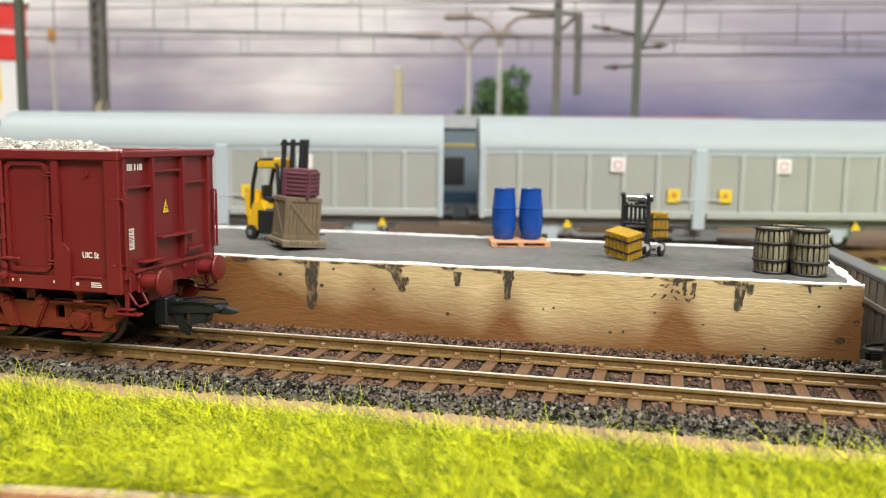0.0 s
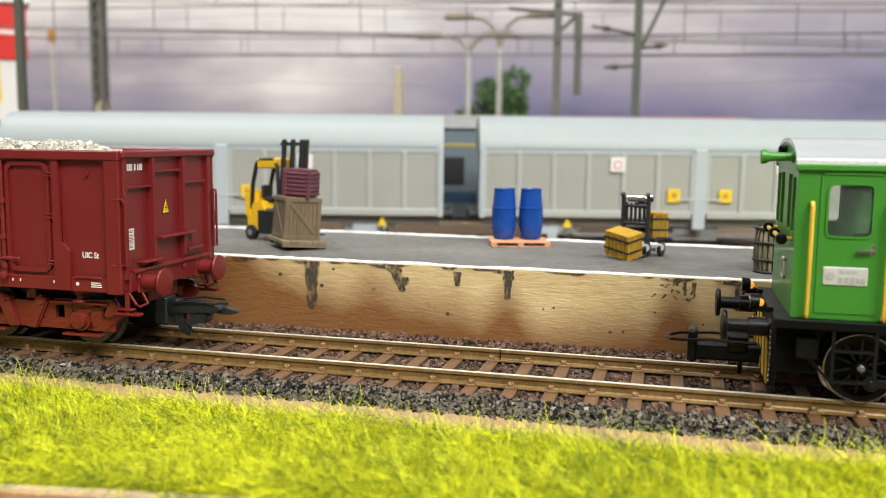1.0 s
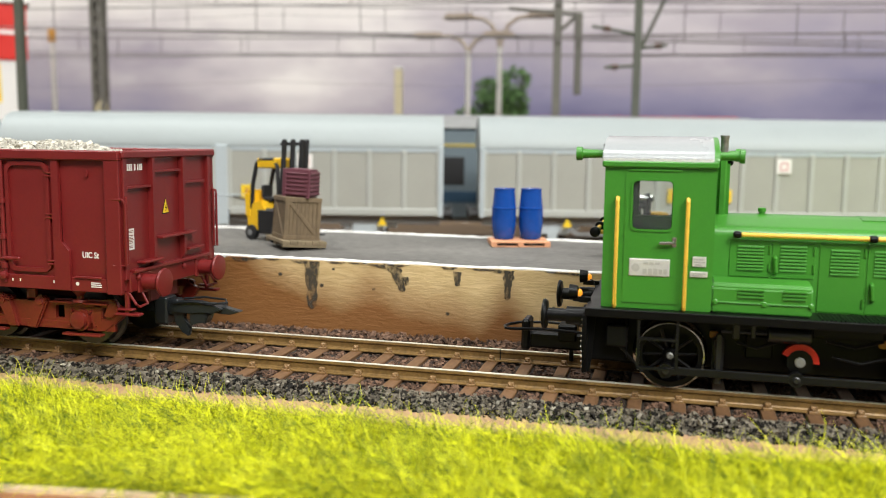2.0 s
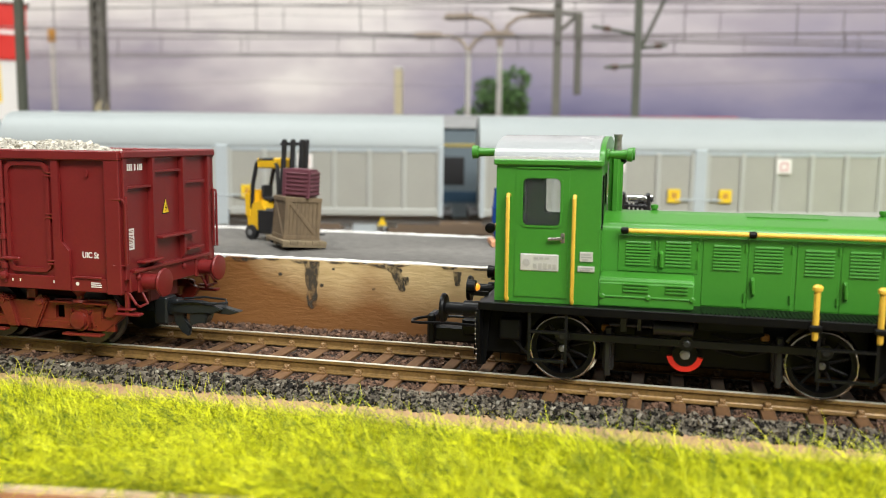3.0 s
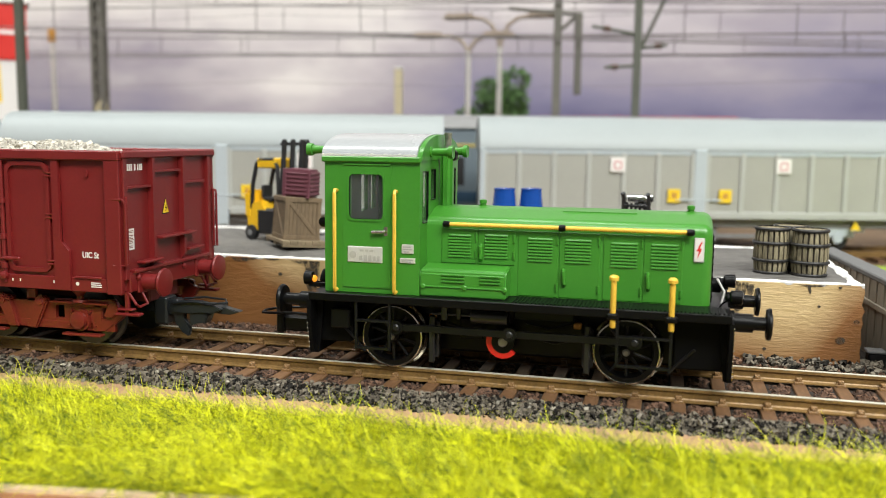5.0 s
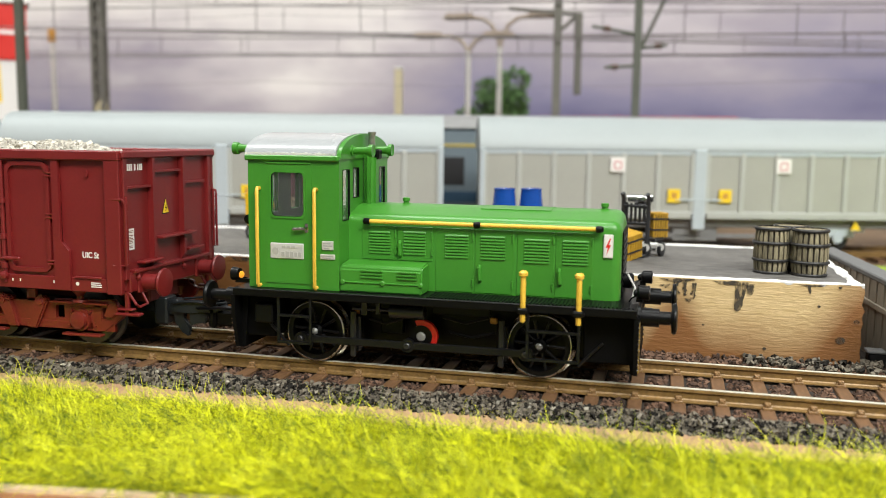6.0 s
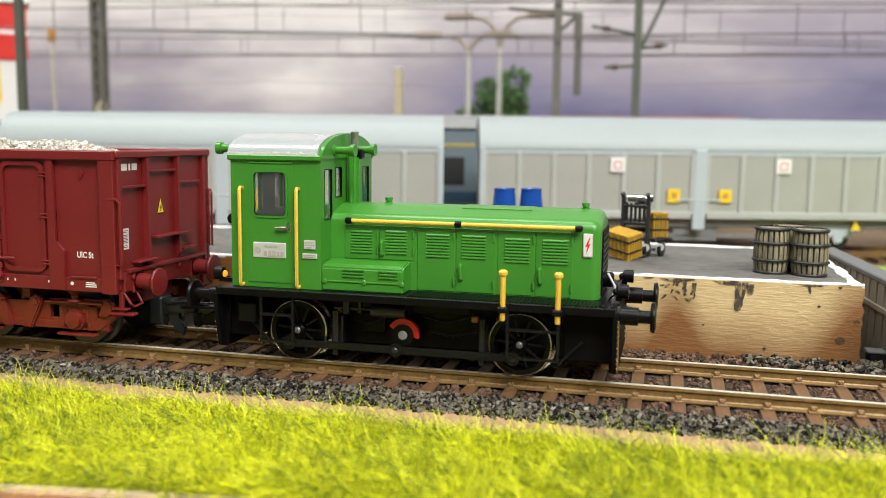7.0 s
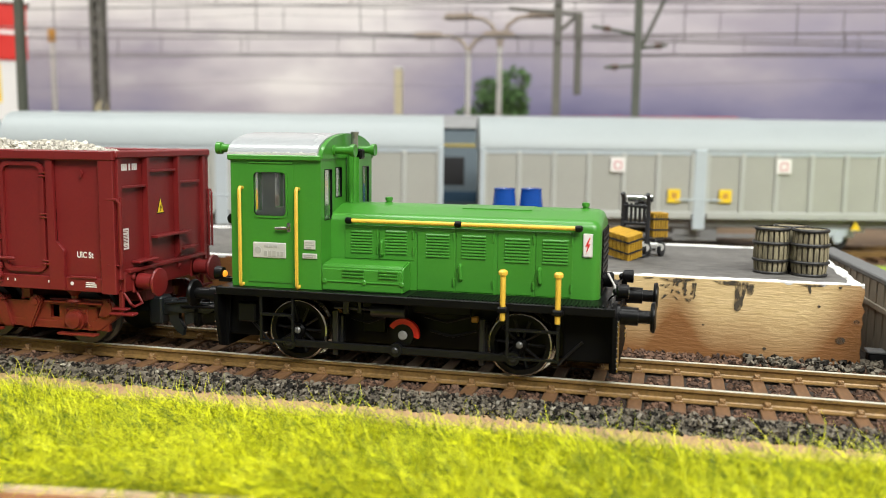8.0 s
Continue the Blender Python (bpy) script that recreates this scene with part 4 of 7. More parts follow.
def hood_mesh():
    bm = B()
    prof = [(-8.4, 13.3), (-8.4, 24.6)]
    prof += [(-8.4 + 1.7 * (1 - math.cos(a)), 24.6 + 1.6 * math.sin(a)) for a in [math.pi / 2 * k / 5 for k in range(1, 6)]]
    prof += [(-3.5, 27.2), (0, 27.55)]
    prof = prof + [(-y, z) for y, z in prof[::-1][1:]]
    # the front end rounds off over 1.6 mm
    ends = [(-16.2, 0.0), (28.4, 0.0)] + [(28.4 + 1.6 * math.sin(t), 1.6 * (1 - math.cos(t))) for t in [math.pi / 2 * k / 7 for k in range(1, 8)]]
    rings = [[bm.verts.new((x, y * (8.4 - i) / 8.4, 13.3 + (z - 13.3) * (14.25 - i) / 14.25)) for y, z in prof] for x, i in ends]
    n = len(prof)
    for p, q in zip(rings, rings[1:]):
        for k in range(n):
            bm.faces.new((p[k], p[(k + 1) % n], q[(k + 1) % n], q[k]))
    bm.faces.new(rings[0])
    bm.faces.new(rings[-1][::-1])
    return bm


hood = part("hood", hood_mesh(), green, loco, smooth=30)
part("radiator", box(B(), 29.7, 30.2, -6.3, 6.3, 13.5, 24.4, 0.2), shade_black, hood, "matt black radiator grille")
for k in range(9):
    part("radiator_slat", box(B(), 30.15, 30.3, -6.0, 6.0, 14.3 + 1.05 * k, 14.75 + 1.05 * k, 0.05), black, hood)
for x in (-8.4, 26.6):
    part("filler_cap", lathe(B(), (x, 0, 27.3), (0, 0, 1), [(0, 0.75), (0.3, 0.75), (0.32, 0.5), (0.55, 0.5), (0.6, 0.66), (1.15, 0.66), (1.25, 0.4)], 12), green, hood)
part("roof_hatch", prism(B(), [(-3.7, 26.9), (-3.7, 27.26), (0, 27.64), (3.7, 27.26), (3.7, 26.9)], "x", 6.0, 18.0), green, hood)


def louvre_door(parent, x0, x1, z0, z1, lx0, lx1, lz0, lz1, n, sy, yy, handle=None):
    bm = box(B(), x0, x1, min(yy, yy + sy * 0.14), max(yy, yy + sy * 0.14), z0, z1, 0.05)
    d = part("engine_door", bm, green, parent)
    h = (lz1 - lz0) / n
    for k in range(n):
        z = lz0 + h * k
        bm = B()
        prism(bm, [(yy + sy * 0.1, z), (yy + sy * 0.36, z + h * 0.08), (yy + sy * 0.35, z + h * 0.3), (yy + sy * 0.1, z + h * 0.8)], "x", lx0, lx1)
        part("louvre", bm, green, d)
    if handle is not None:
        bm = B()
        tube(bm, [(handle, yy + sy * 0.1, z0 + 4.6), (handle, yy + sy * 0.6, z0 + 4.3), (handle + 0.15, yy + sy * 0.6, z0 + 2.3), (handle + 0.15, yy + sy * 0.1, z0 + 2.0)], 0.3)
        part("door_handle", bm, green, d)
    hx = x0 + 0.1 if handle is not None and handle > (x0 + x1) / 2 else x1 - 0.1
    for z in (z0 + 1.6, z1 - 1.4):
        part("hinge", rod(B(), (hx, yy + sy * 0.22, z - 0.6), (hx, yy + sy * 0.22, z + 0.6), 0.22, 8), green, d)
    return d


for sy in (-1, 1):
    yy = sy * 8.4
    louvre_door(loco, -13.6, -7.6, 18.4, 24.2, -12.4, -8.6, 19.4, 23.4, 8, sy, yy)
    louvre_door(loco, -7.35, -1.2, 18.4, 24.2, -6.2, -2.4, 19.4, 23.6, 8, sy, yy, None)
    bm = B()
    tube(bm, [(-6.9, yy, 21.6), (-6.9, yy + sy * 0.6, 21.3), (-6.8, yy + sy * 0.6, 19.4), (-6.8, yy, 19.1)], 0.3)
    part("door_handle", bm, green, hood)
    louvre_door(loco, -0.6, 5.9, 13.5, 24.2, 1.0, 5.0, 19.2, 23.3, 8, sy, yy)
    louvre_door(loco, 6.15, 12.6, 13.5, 24.2, 7.1, 11.2, 19.2, 23.3, 8, sy, yy, 6.9)
    louvre_door(loco, 13.2, 19.3, 13.5, 24.2, 14.4, 18.5, 18.9, 23.1, 8, sy, yy)
    louvre_door(loco, 19.55, 25.5, 13.5, 24.2, 20.7, 24.8, 18.9, 23.1, 8, sy, yy, 20.2)
    bm = B()
    rod(bm, (-12.4, yy + sy * 0.95, 24.95), (26.4, yy + sy * 0.95, 24.95), 0.36, 12)
    hr = part("handrail", bm, yellow, loco, "long yellow handrail with black clamps")
    for x in (-12.6, 6.6, 26.5):
        bm = B()
        lathe(bm, (x - 0.65, yy + sy * 0.95, 24.95), (1, 0, 0), [(0, 0.3), (0.2, 0.55), (1.0, 0.55), (1.3, 0.3)], 12)
        tube(bm, [(x, yy - sy * 0.1, 24.7), (x, yy + sy * 0.95, 24.95)], 0.3)
        part("rail_clamp", bm, black, hr)
    sg = part("warning_sign", box(B(), 27.15, 28.7, min(yy, yy + sy * 0.3), max(yy, yy + sy * 0.3), 20.3, 24.1, 0.06), plate_mat, loco, "white enamel high-voltage sign")
    part("sign_face", box(B(), 27.3, 28.55, yy + sy * 0.32 - 0.03, yy + sy * 0.32 + 0.03, 20.5, 23.9), print_white, sg)
    c = yy + sy * 0.37
    part("flash_symbol", prism(B(), [(28.15, 23.5), (27.5, 22.0), (27.9, 22.05), (27.65, 20.8), (28.35, 22.5), (27.98, 22.45), (28.35, 23.5)], "y", c - 0.03, c + 0.03), signal_red, sg, "red lightning symbol")
    # tool box beside the cab
    bm = B()
    prism(bm, [(sy * 8.4, 13.27), (sy * 12.9, 13.27), (sy * 12.9, 17.2), (sy * 12.4, 17.8), (sy * 8.4, 18.3)], "x", -16.15, -1.8, 0.25)
    tb = part("tool_box", bm, green, loco)
    for x0, x1 in ((-12.4, -8.6), (-6.0, -2.7)):
        for z in (15.75, 16.3, 16.85):
            part("louvre", box(B(), x0, x1, sy * 12.9 - 0.28, sy * 12.9 + 0.28, z, z + 0.28, 0.05), green, tb)
    bm = B()
    rod(bm, (-15.6, sy * 12.95, 14.95), (-2.0, sy * 12.95, 14.95), 0.16, 8)
    for x in (-15.6, -8.6, -2.0):
        lathe(bm, (x, sy * 12.7, 14.95), (0, sy, 0), [(0, 0.45), (0.4, 0.45), (0.5, 0.3)], 10)
    part("lid_hinge", bm, green, tb)
    # corner posts
    for x in (15.4, 24.15):
        bm = B()
        lathe(bm, (x, sy * 15.1, 10.4), (0, 0, 1), [(0, 0.36), (0.2, 0.45), (7.3, 0.45), (7.4, 0.72), (7.9, 0.76), (8.2, 0.45)], 14)
        po = part("step_post", bm, yellow, loco)
        part("post_clamp", box(B(), x - 0.9, x + 0.9, sy * 15.1 - 0.75, sy * 15.1 + 0.75, 11.7, 12.7, 0.25), black, po)
    # ladders
    for a, b in ((-26.7, -20.9), (16.1, 24.2)):
        bm = B()
        for x in (a, b):
            box(bm, x - 0.22, x + 0.22, sy * 14.3 - 0.2, sy * 14.3 + 0.2, 4.0, 12.0)
        for z in (4.3, 8.9):
            box(bm, a, b, sy * 14.3 - 0.5, sy * 14.3 + 0.35, z - 0.2, z + 0.15)
        part("footstep", bm, rod_grey, loco)
    bm = B()
    lathe(bm, (-7.8, sy * 11.5, 10.1), (1, 0, 0), [(0, 0.5), (0.2, 1.15), (6.2, 1.15), (6.4, 0.6)], 16)
    rod(bm, (-14.4, sy * 11.5, 10.2), (-7.8, sy * 11.5, 10.2), 0.28)
    box(bm, -12.7, -11.7, sy * 11.5 - 0.5, sy * 11.5 + 0.5, 9.2, 11.9, 0.1)
    box(bm, -10.1, -9.4, sy * 11.5 - 0.5, sy * 11.5 + 0.5, 9.5, 11.9, 0.1)
    part("brake_cylinder", bm, mat("dull_black_iron", (0.014, 0.014, 0.015), 0.3, var=0.3), loco)
    for x in (-14.6, 11.2):
        bm = B()
        box(bm, x - 0.9, x + 0.9, sy * 8.65 - 0.8, sy * 8.65 + 0.8, 2.2, 8.6, 0.3)
        box(bm, x - 0.5, x + 0.5, sy * 10.5 - 0.4, sy * 10.5 + 0.4, 1.6, 9.6, 0.2)
        part("brake_hanger", bm, hanger_grey, loco, "dark iron brake hanger")
    bm = B()
    for x0, x1, z in ((-12, -6, 8.2), (1, 9, 9.2), (2, 10, 6.8)):
        tube(bm, [(x0, sy * 9.5, z), ((x0 + x1) / 2, sy * 9.8, z - 0.7), (x1, sy * 9.5, z + 0.4)], 0.25)
    box(bm, -1, 9, sy * 9 - 0.5, sy * 9 + 0.5, 9.6, 11.8, 0.2)
    box(bm, -10.5, -6.4, sy * 7.4 - 0.5, sy * 7.4 + 0.5, 5.4, 9.0, 0.2)
    part("pipework", bm, black, loco)
    for x in (-15.4, 9.2):
        part("spring_seat", box(B(), x - 0.5, x + 0.8, sy * 7.5 - 0.5, sy * 7.5 + 0.5, 8.2, 9.3, 0.2), orange, loco, "small brass-coloured spring seat")
bm = B()
tube(bm, [(31.8, -4.5, 13.2), (32.2, -4.6, 15.2), (31.0, -4.7, 17.3)], 0.18)
part("air_hose", bm, print_white, loco, "white air hose")
part("front_lamp", lathe(B(), (30.0, -3, 16.0), (1, 0, 0), [(0, 1.2), (1.6, 1.3), (1.9, 1.0)], 16), black, loco)

# wheels, jackshafts and coupling rods
R_ROLL, CRANK = 5.09, 2.3
loco_wheels, loco_rods = [], []


axle_steel = mat("dull_axle_steel", (0.22, 0.22, 0.21), 0.4, metal=0.5, var=0.25)
tyre_metal = mat("bright_nickel_tyre", (0.62, 0.58, 0.5), 0.24, metal=1.0, var=0.3, scale=250)


def wheel_tyre(sy):
    bm = B()
    prof = [(5.02, 0.1), (5.12, -0.02), (5.26, 0.0), (5.38, 0.1), (5.42, 0.3), (5.42, 1.9), (5.85, 2.2), (5.85, 2.8), (4.6, 2.8), (4.6, 0.6), (4.98, 0.5)]
    n = 48
    rings = [[bm.verts.new((r * math.cos(TAU * k / n), sy * (1.6 - w), r * math.sin(TAU * k / n))) for k in range(n)] for r, w in prof]
    for p, q in zip(rings, rings[1:] + rings[:1]):
        for k in range(n):
            bm.faces.new((p[k], p[(k + 1) % n], q[(k + 1) % n], q[k]))
    return bm


def wheel_core(sy):
    bm = B()
    n = 40
    rings = [[bm.verts.new((r * math.cos(TAU * k / n), sy * w, r * math.sin(TAU * k / n))) for k in range(n)] for r, w in ((4.99, 1.42), (4.3, 1.42), (4.1, -1.0), (4.62, -1.0))]
    for p, q in zip(rings, rings[1:] + rings[:1]):
        for k in range(n):
            bm.faces.new((p[k], p[(k + 1) % n], q[(k + 1) % n], q[k]))
    return bm


def wheel_spoke(sy, k):
    a = TAU * (k + 0.5) / 10
    d = Vector((math.cos(a), 0, math.sin(a)))
    return rod(B(), d * 0.9 + Vector((0, sy * 0.5, 0)), d * 4.2 + Vector((0, sy * 0.4, 0)), 0.27, 8)


def wheel_hub(sy):
    bm = B()
    lathe(bm, (0, -sy * 1.0, 0), (0, sy, 0), [(0, 1.3), (2.4, 1.2), (2.8, 0.8)], 18)
    box(bm, -0.9, 0.9, min(sy * 0.6, sy * 1.9), max(sy * 0.6, sy * 1.9), -CRANK - 0.8, 0.6, 0.4)
    return bm


for x in (-21.9, 17.4):
    for sy in (-1, 1):
        w = new("wheel")
        w.parent = loco
        w.matrix_basis = at(x, sy * 8.2, 5.42)
        w["x_mm"], w["y_mm"] = x, sy * 8.2
        part("tyre", wheel_tyre(sy), tyre_metal, w, "bright steel tyre")
        part("wheel_rim", wheel_core(sy), black, w)
        part("wheel_hub", wheel_hub(sy), black, w)
        for k in range(10):
            part("spoke", wheel_spoke(sy, k), rod_grey, w)
        part("axle_cap", lathe(B(), (0, sy * 1.5, 0), (0, sy, 0), [(0, 0.62), (0.5, 0.6), (0.7, 0.35)], 14), axle_steel, w)
        loco_wheels.append(w)
    part("axle", rod(B(), (x, -8, 5.42), (x, 8, 5.42), 0.9), black, loco)
for sy in (-1, 1):
    w = new("jackshaft_crank")
    w.parent = loco
    w.matrix_basis = at(-2.65, sy * 9.4, 5.75)
    w["x_mm"], w["y_mm"] = -2.65, sy * 9.4
    bm = B()
    a0, a1 = radians(12), radians(172)
    pts = [(2.8 * math.cos(a0 + (a1 - a0) * k / 20), 2.8 * math.sin(a0 + (a1 - a0) * k / 20)) for k in range(21)]
    pts += [(1.75 * math.cos(a1 + (a0 - a1) * k / 20), 1.75 * math.sin(a1 + (a0 - a1) * k / 20)) for k in range(21)]
    part("counterweight", prism(bm, pts, "y", -0.5, 0.5), signal_red, w, "bright red counterweight segment")
    bm = B()
    lathe(bm, (0, -0.6, 0), (0, 1, 0), [(0, 1.9), (1.2, 1.9)], 24)
    box(bm, -0.9, 0.9, -0.55, 0.55, -CRANK - 0.9, 0, 0.3)
    rod(bm, (0, -sy * 2.6, 0), (0, sy * 0.4, 0), 0.9, 14)
    part("crank_web", bm, black, w)
    part("shaft_end", lathe(B(), (0, sy * 0.5, 0), (0, sy, 0), [(0, 0.8), (0.3, 0.8), (0.45, 0.6)], 16), mat("dull_shaft_steel", (0.3, 0.3, 0.29), 0.5, metal=0.4, var=0.2), w)
    loco_wheels.append(w)
    rd = new("coupling_rod")
    rd.parent = loco
    bm = B()
    box(bm, -19.25, 20.05, -0.35, 0.35, -0.62, 0.62, 0.12)
    for x in (-19.25, 0, 20.05):
        lathe(bm, (x, -0.55, 0), (0, 1, 0), [(0, 1.15), (1.1, 1.15)], 18)
    part("rod_beam", bm, rod_grey, rd)
    bm = B()
    for x in (-19.25, 0, 20.05):
        lathe(bm, (x, sy * 0.5, 0), (0, sy, 0), [(0, 0.6), (0.35, 0.6), (0.5, 0.4)], 12)
    part("crank_pins", bm, hanger_grey, rd)
    loco_rods.append((rd, sy * 11.2))


def crank_angle(s):
    """Degrees that wheels have turned, as seen from the front, when the engine stands at s."""
    return -s / R_ROLL * 180 / math.pi + 151.0


def run_at(t):
    for (a, sa), (b, sb) in zip(LOCO_RUN, LOCO_RUN[1:]):
        if a <= t <= b:
            return sa + (sb - sa) * (t - a) / (b - a)
    return LOCO_RUN[-1][1]


WHEEL_TIMES = [round(0.1 * k, 2) for k in range(66)] + [7.0, 8.0]

# ---- the red open wagon with its load of pale gravel ----
wagon = thing("open_wagon", 0, TRACK_Y, 0, 0, "oxide-red open goods wagon loaded with pale gravel", "wagon")
WX0, WX1, WH = -262.0, -93.3, 15.6

for sy in (-1, 1):
    part("side_wall", box(B(), WX0, WX1, min(sy * WH, sy * (WH - 0.9)), max(sy * WH, sy * (WH - 0.9)), 11.4, 35.6, 0.1), red, wagon)
for x in (WX0, WX1 - 0.9):
    ew = part("end_wall", box(B(), x, x + 0.9, -WH + 0.95, WH - 0.95, 11.4, 35.2, 0.1), red, wagon)
    s = 1 if x > -200 else -1
    f = x + 0.9 if s > 0 else x
    for y in (-6.7, 3.8):
        rib = part("end_rib", prism(B(), [(f, 34.9), (f + s * 1.15, 34.9), (f + s * 1.15, 16.0), (f, 14.6)], "y", y - 0.45, y + 0.45, 0.06), red, ew)
    for y0, y1, z, dp in ((-14.6, -7.2, 29.8, 0.9), (-6.0, 3.0, 32.4, 0.9), (4.3, 12.2, 29.9, 0.9), (-5.4, 7.2, 20.1, 1.9), (4.6, 10.4, 16.8, 1.5)):
        part("end_step", box(B(), min(f, f + s * dp), max(f, f + s * dp), y0, y1, z - 0.22, z + 0.22, 0.06), red, ew)
    part("top_rail", box(B(), min(f - s * 1.2, f + s * 1.1), max(f - s * 1.2, f + s * 1.1), -WH - 0.5, WH + 0.5, 34.9, 36.2, 0.22), red, ew)
    if s > 0:
        for y in (-15.25, 13.9):
            part("corner_post", box(B(), f - 0.2, f + 0.8, y - 0.4, y + 0.8, 13.5, 35.0, 0.1), red, ew)
        sign = part("warning_triangle", prism(B(), [(-1.3 - 1.0, 24.4), (-1.3 + 1.0, 24.4), (-1.3, 26.9)], "x", f - 0.1, f + 0.12), warn_yellow, wagon, "yellow high-voltage warning triangle")
        part("triangle_border", prism(B(), [(-1.3 - 1.25, 24.2), (-1.3 + 1.25, 24.2), (-1.3, 27.3)], "x", f - 0.1, f + 0.05), black, sign)
        part("triangle_symbol", prism(B(), [(-1.15, 26.1), (-1.6, 25.3), (-1.35, 25.3), (-1.45, 24.65), (-1.0, 25.5), (-1.25, 25.5)], "x", f, f + 0.16), black, sign)
        bm = B()
        for k in range(13):
            z = 18.7 + 0.27 * k
            if k not in (0, 3, 10):
                box(bm, f + 0.02, f + 0.1, -13.8, -12.1 - 0.15 * (k % 3), z, z + 0.1)
        dp = part("data_panel", box(B(), f - 0.1, f + 0.06, -14.0, -11.8, 18.6, 22.4), print_white, wagon, "panel of small print on white")
        part("print_bars", bm, red, dp)
        bm = B()
        for y, wd in ((-13.4, 0.45), (-12.8, 0.45), (-12.2, 0.45), (-11.2, 0.45), (-10.2, 0.3), (-9.7, 0.45), (-9.1, 0.45)):
            box(bm, f - 0.1, f + 0.06, y, y + wd, 32.7, 33.9)
        part("number_bars", bm, print_white, ew, "white painted number")
        # headstock
        bm = B()
        box(bm, f - 1.5, f + 0.6, -14.2, 14.2, 11.0, 14.6, 0.2)
        box(bm, f - 0.3, f + 1.2, -13.4, 13.2, 14.4, 15.1, 0.12)
        box(bm, f, f + 1.9, -11.2, -5.0, 15.9, 16.4, 0.12)
        for y in (-12, -3.5, 3.5, 11):
            lathe(bm, (f + 0.5, y, 13.6), (1, 0, 0), [(0, 0.55), (0.5, 0.5), (0.7, 0.25)], 10)
        hs = part("headstock", bm, red, wagon)
        for y in (-10, 10):
            bm = B()
            lathe(bm, (f + 0.4, y, 12.5), (1, 0, 0), [(0, 2.0), (0.5, 2.0), (0.5, 1.5), (3.3, 1.45), (3.3, 1.05), (4.5, 1.0)], 20)
            box(bm, f + 0.3, f + 0.9, y - 2, y + 2, 10.6, 14.4, 0.2)
            bf = part("buffer", bm, red, wagon)
            part("buffer_head", lathe(B(), (f + 4.1, y, 12.5), (1, 0, 0), [(0, 0.9), (0.25, 2.35), (0.6, 2.6), (0.95, 2.5), (1.15, 1.2)], 28), red, bf)
        for y in (-14.1, 14.0):
            bm = B()
            tube(bm, [(f + 0.2, y, 10.9), (f + 1.6, y, 9.0), (f + 1.7, y + 0.8, 8.4), (f + 1.7, y + 3.4 * (-1 if y > 0 else 1), 8.6), (f + 0.4, y + 3.6 * (-1 if y > 0 else 1), 10.6)], 0.25)
            box(bm, f - 0.6, f + 0.2, y - 0.35, y + 0.35, 7.0, 11.2, 0.1)
            box(bm, f - 2.4, f + 2.5, y - 0.9, y + 0.9, 6.9, 7.4, 0.15)
            box(bm, f - 2.0, f + 1.2, y - 0.7, y + 0.7, 7.8, 8.2, 0.15)
            part("shunter_step", bm, red, wagon)
            bm = B()
            tube(bm, [(f - 0.2, y * 1.05, 28.2), (f + 1.0, y * 1.09, 28.1), (f + 1.0, y * 1.09, 16.4), (f - 0.2, y * 1.05, 16.2)], 0.26)
            part("grab_iron", bm, red, wagon)

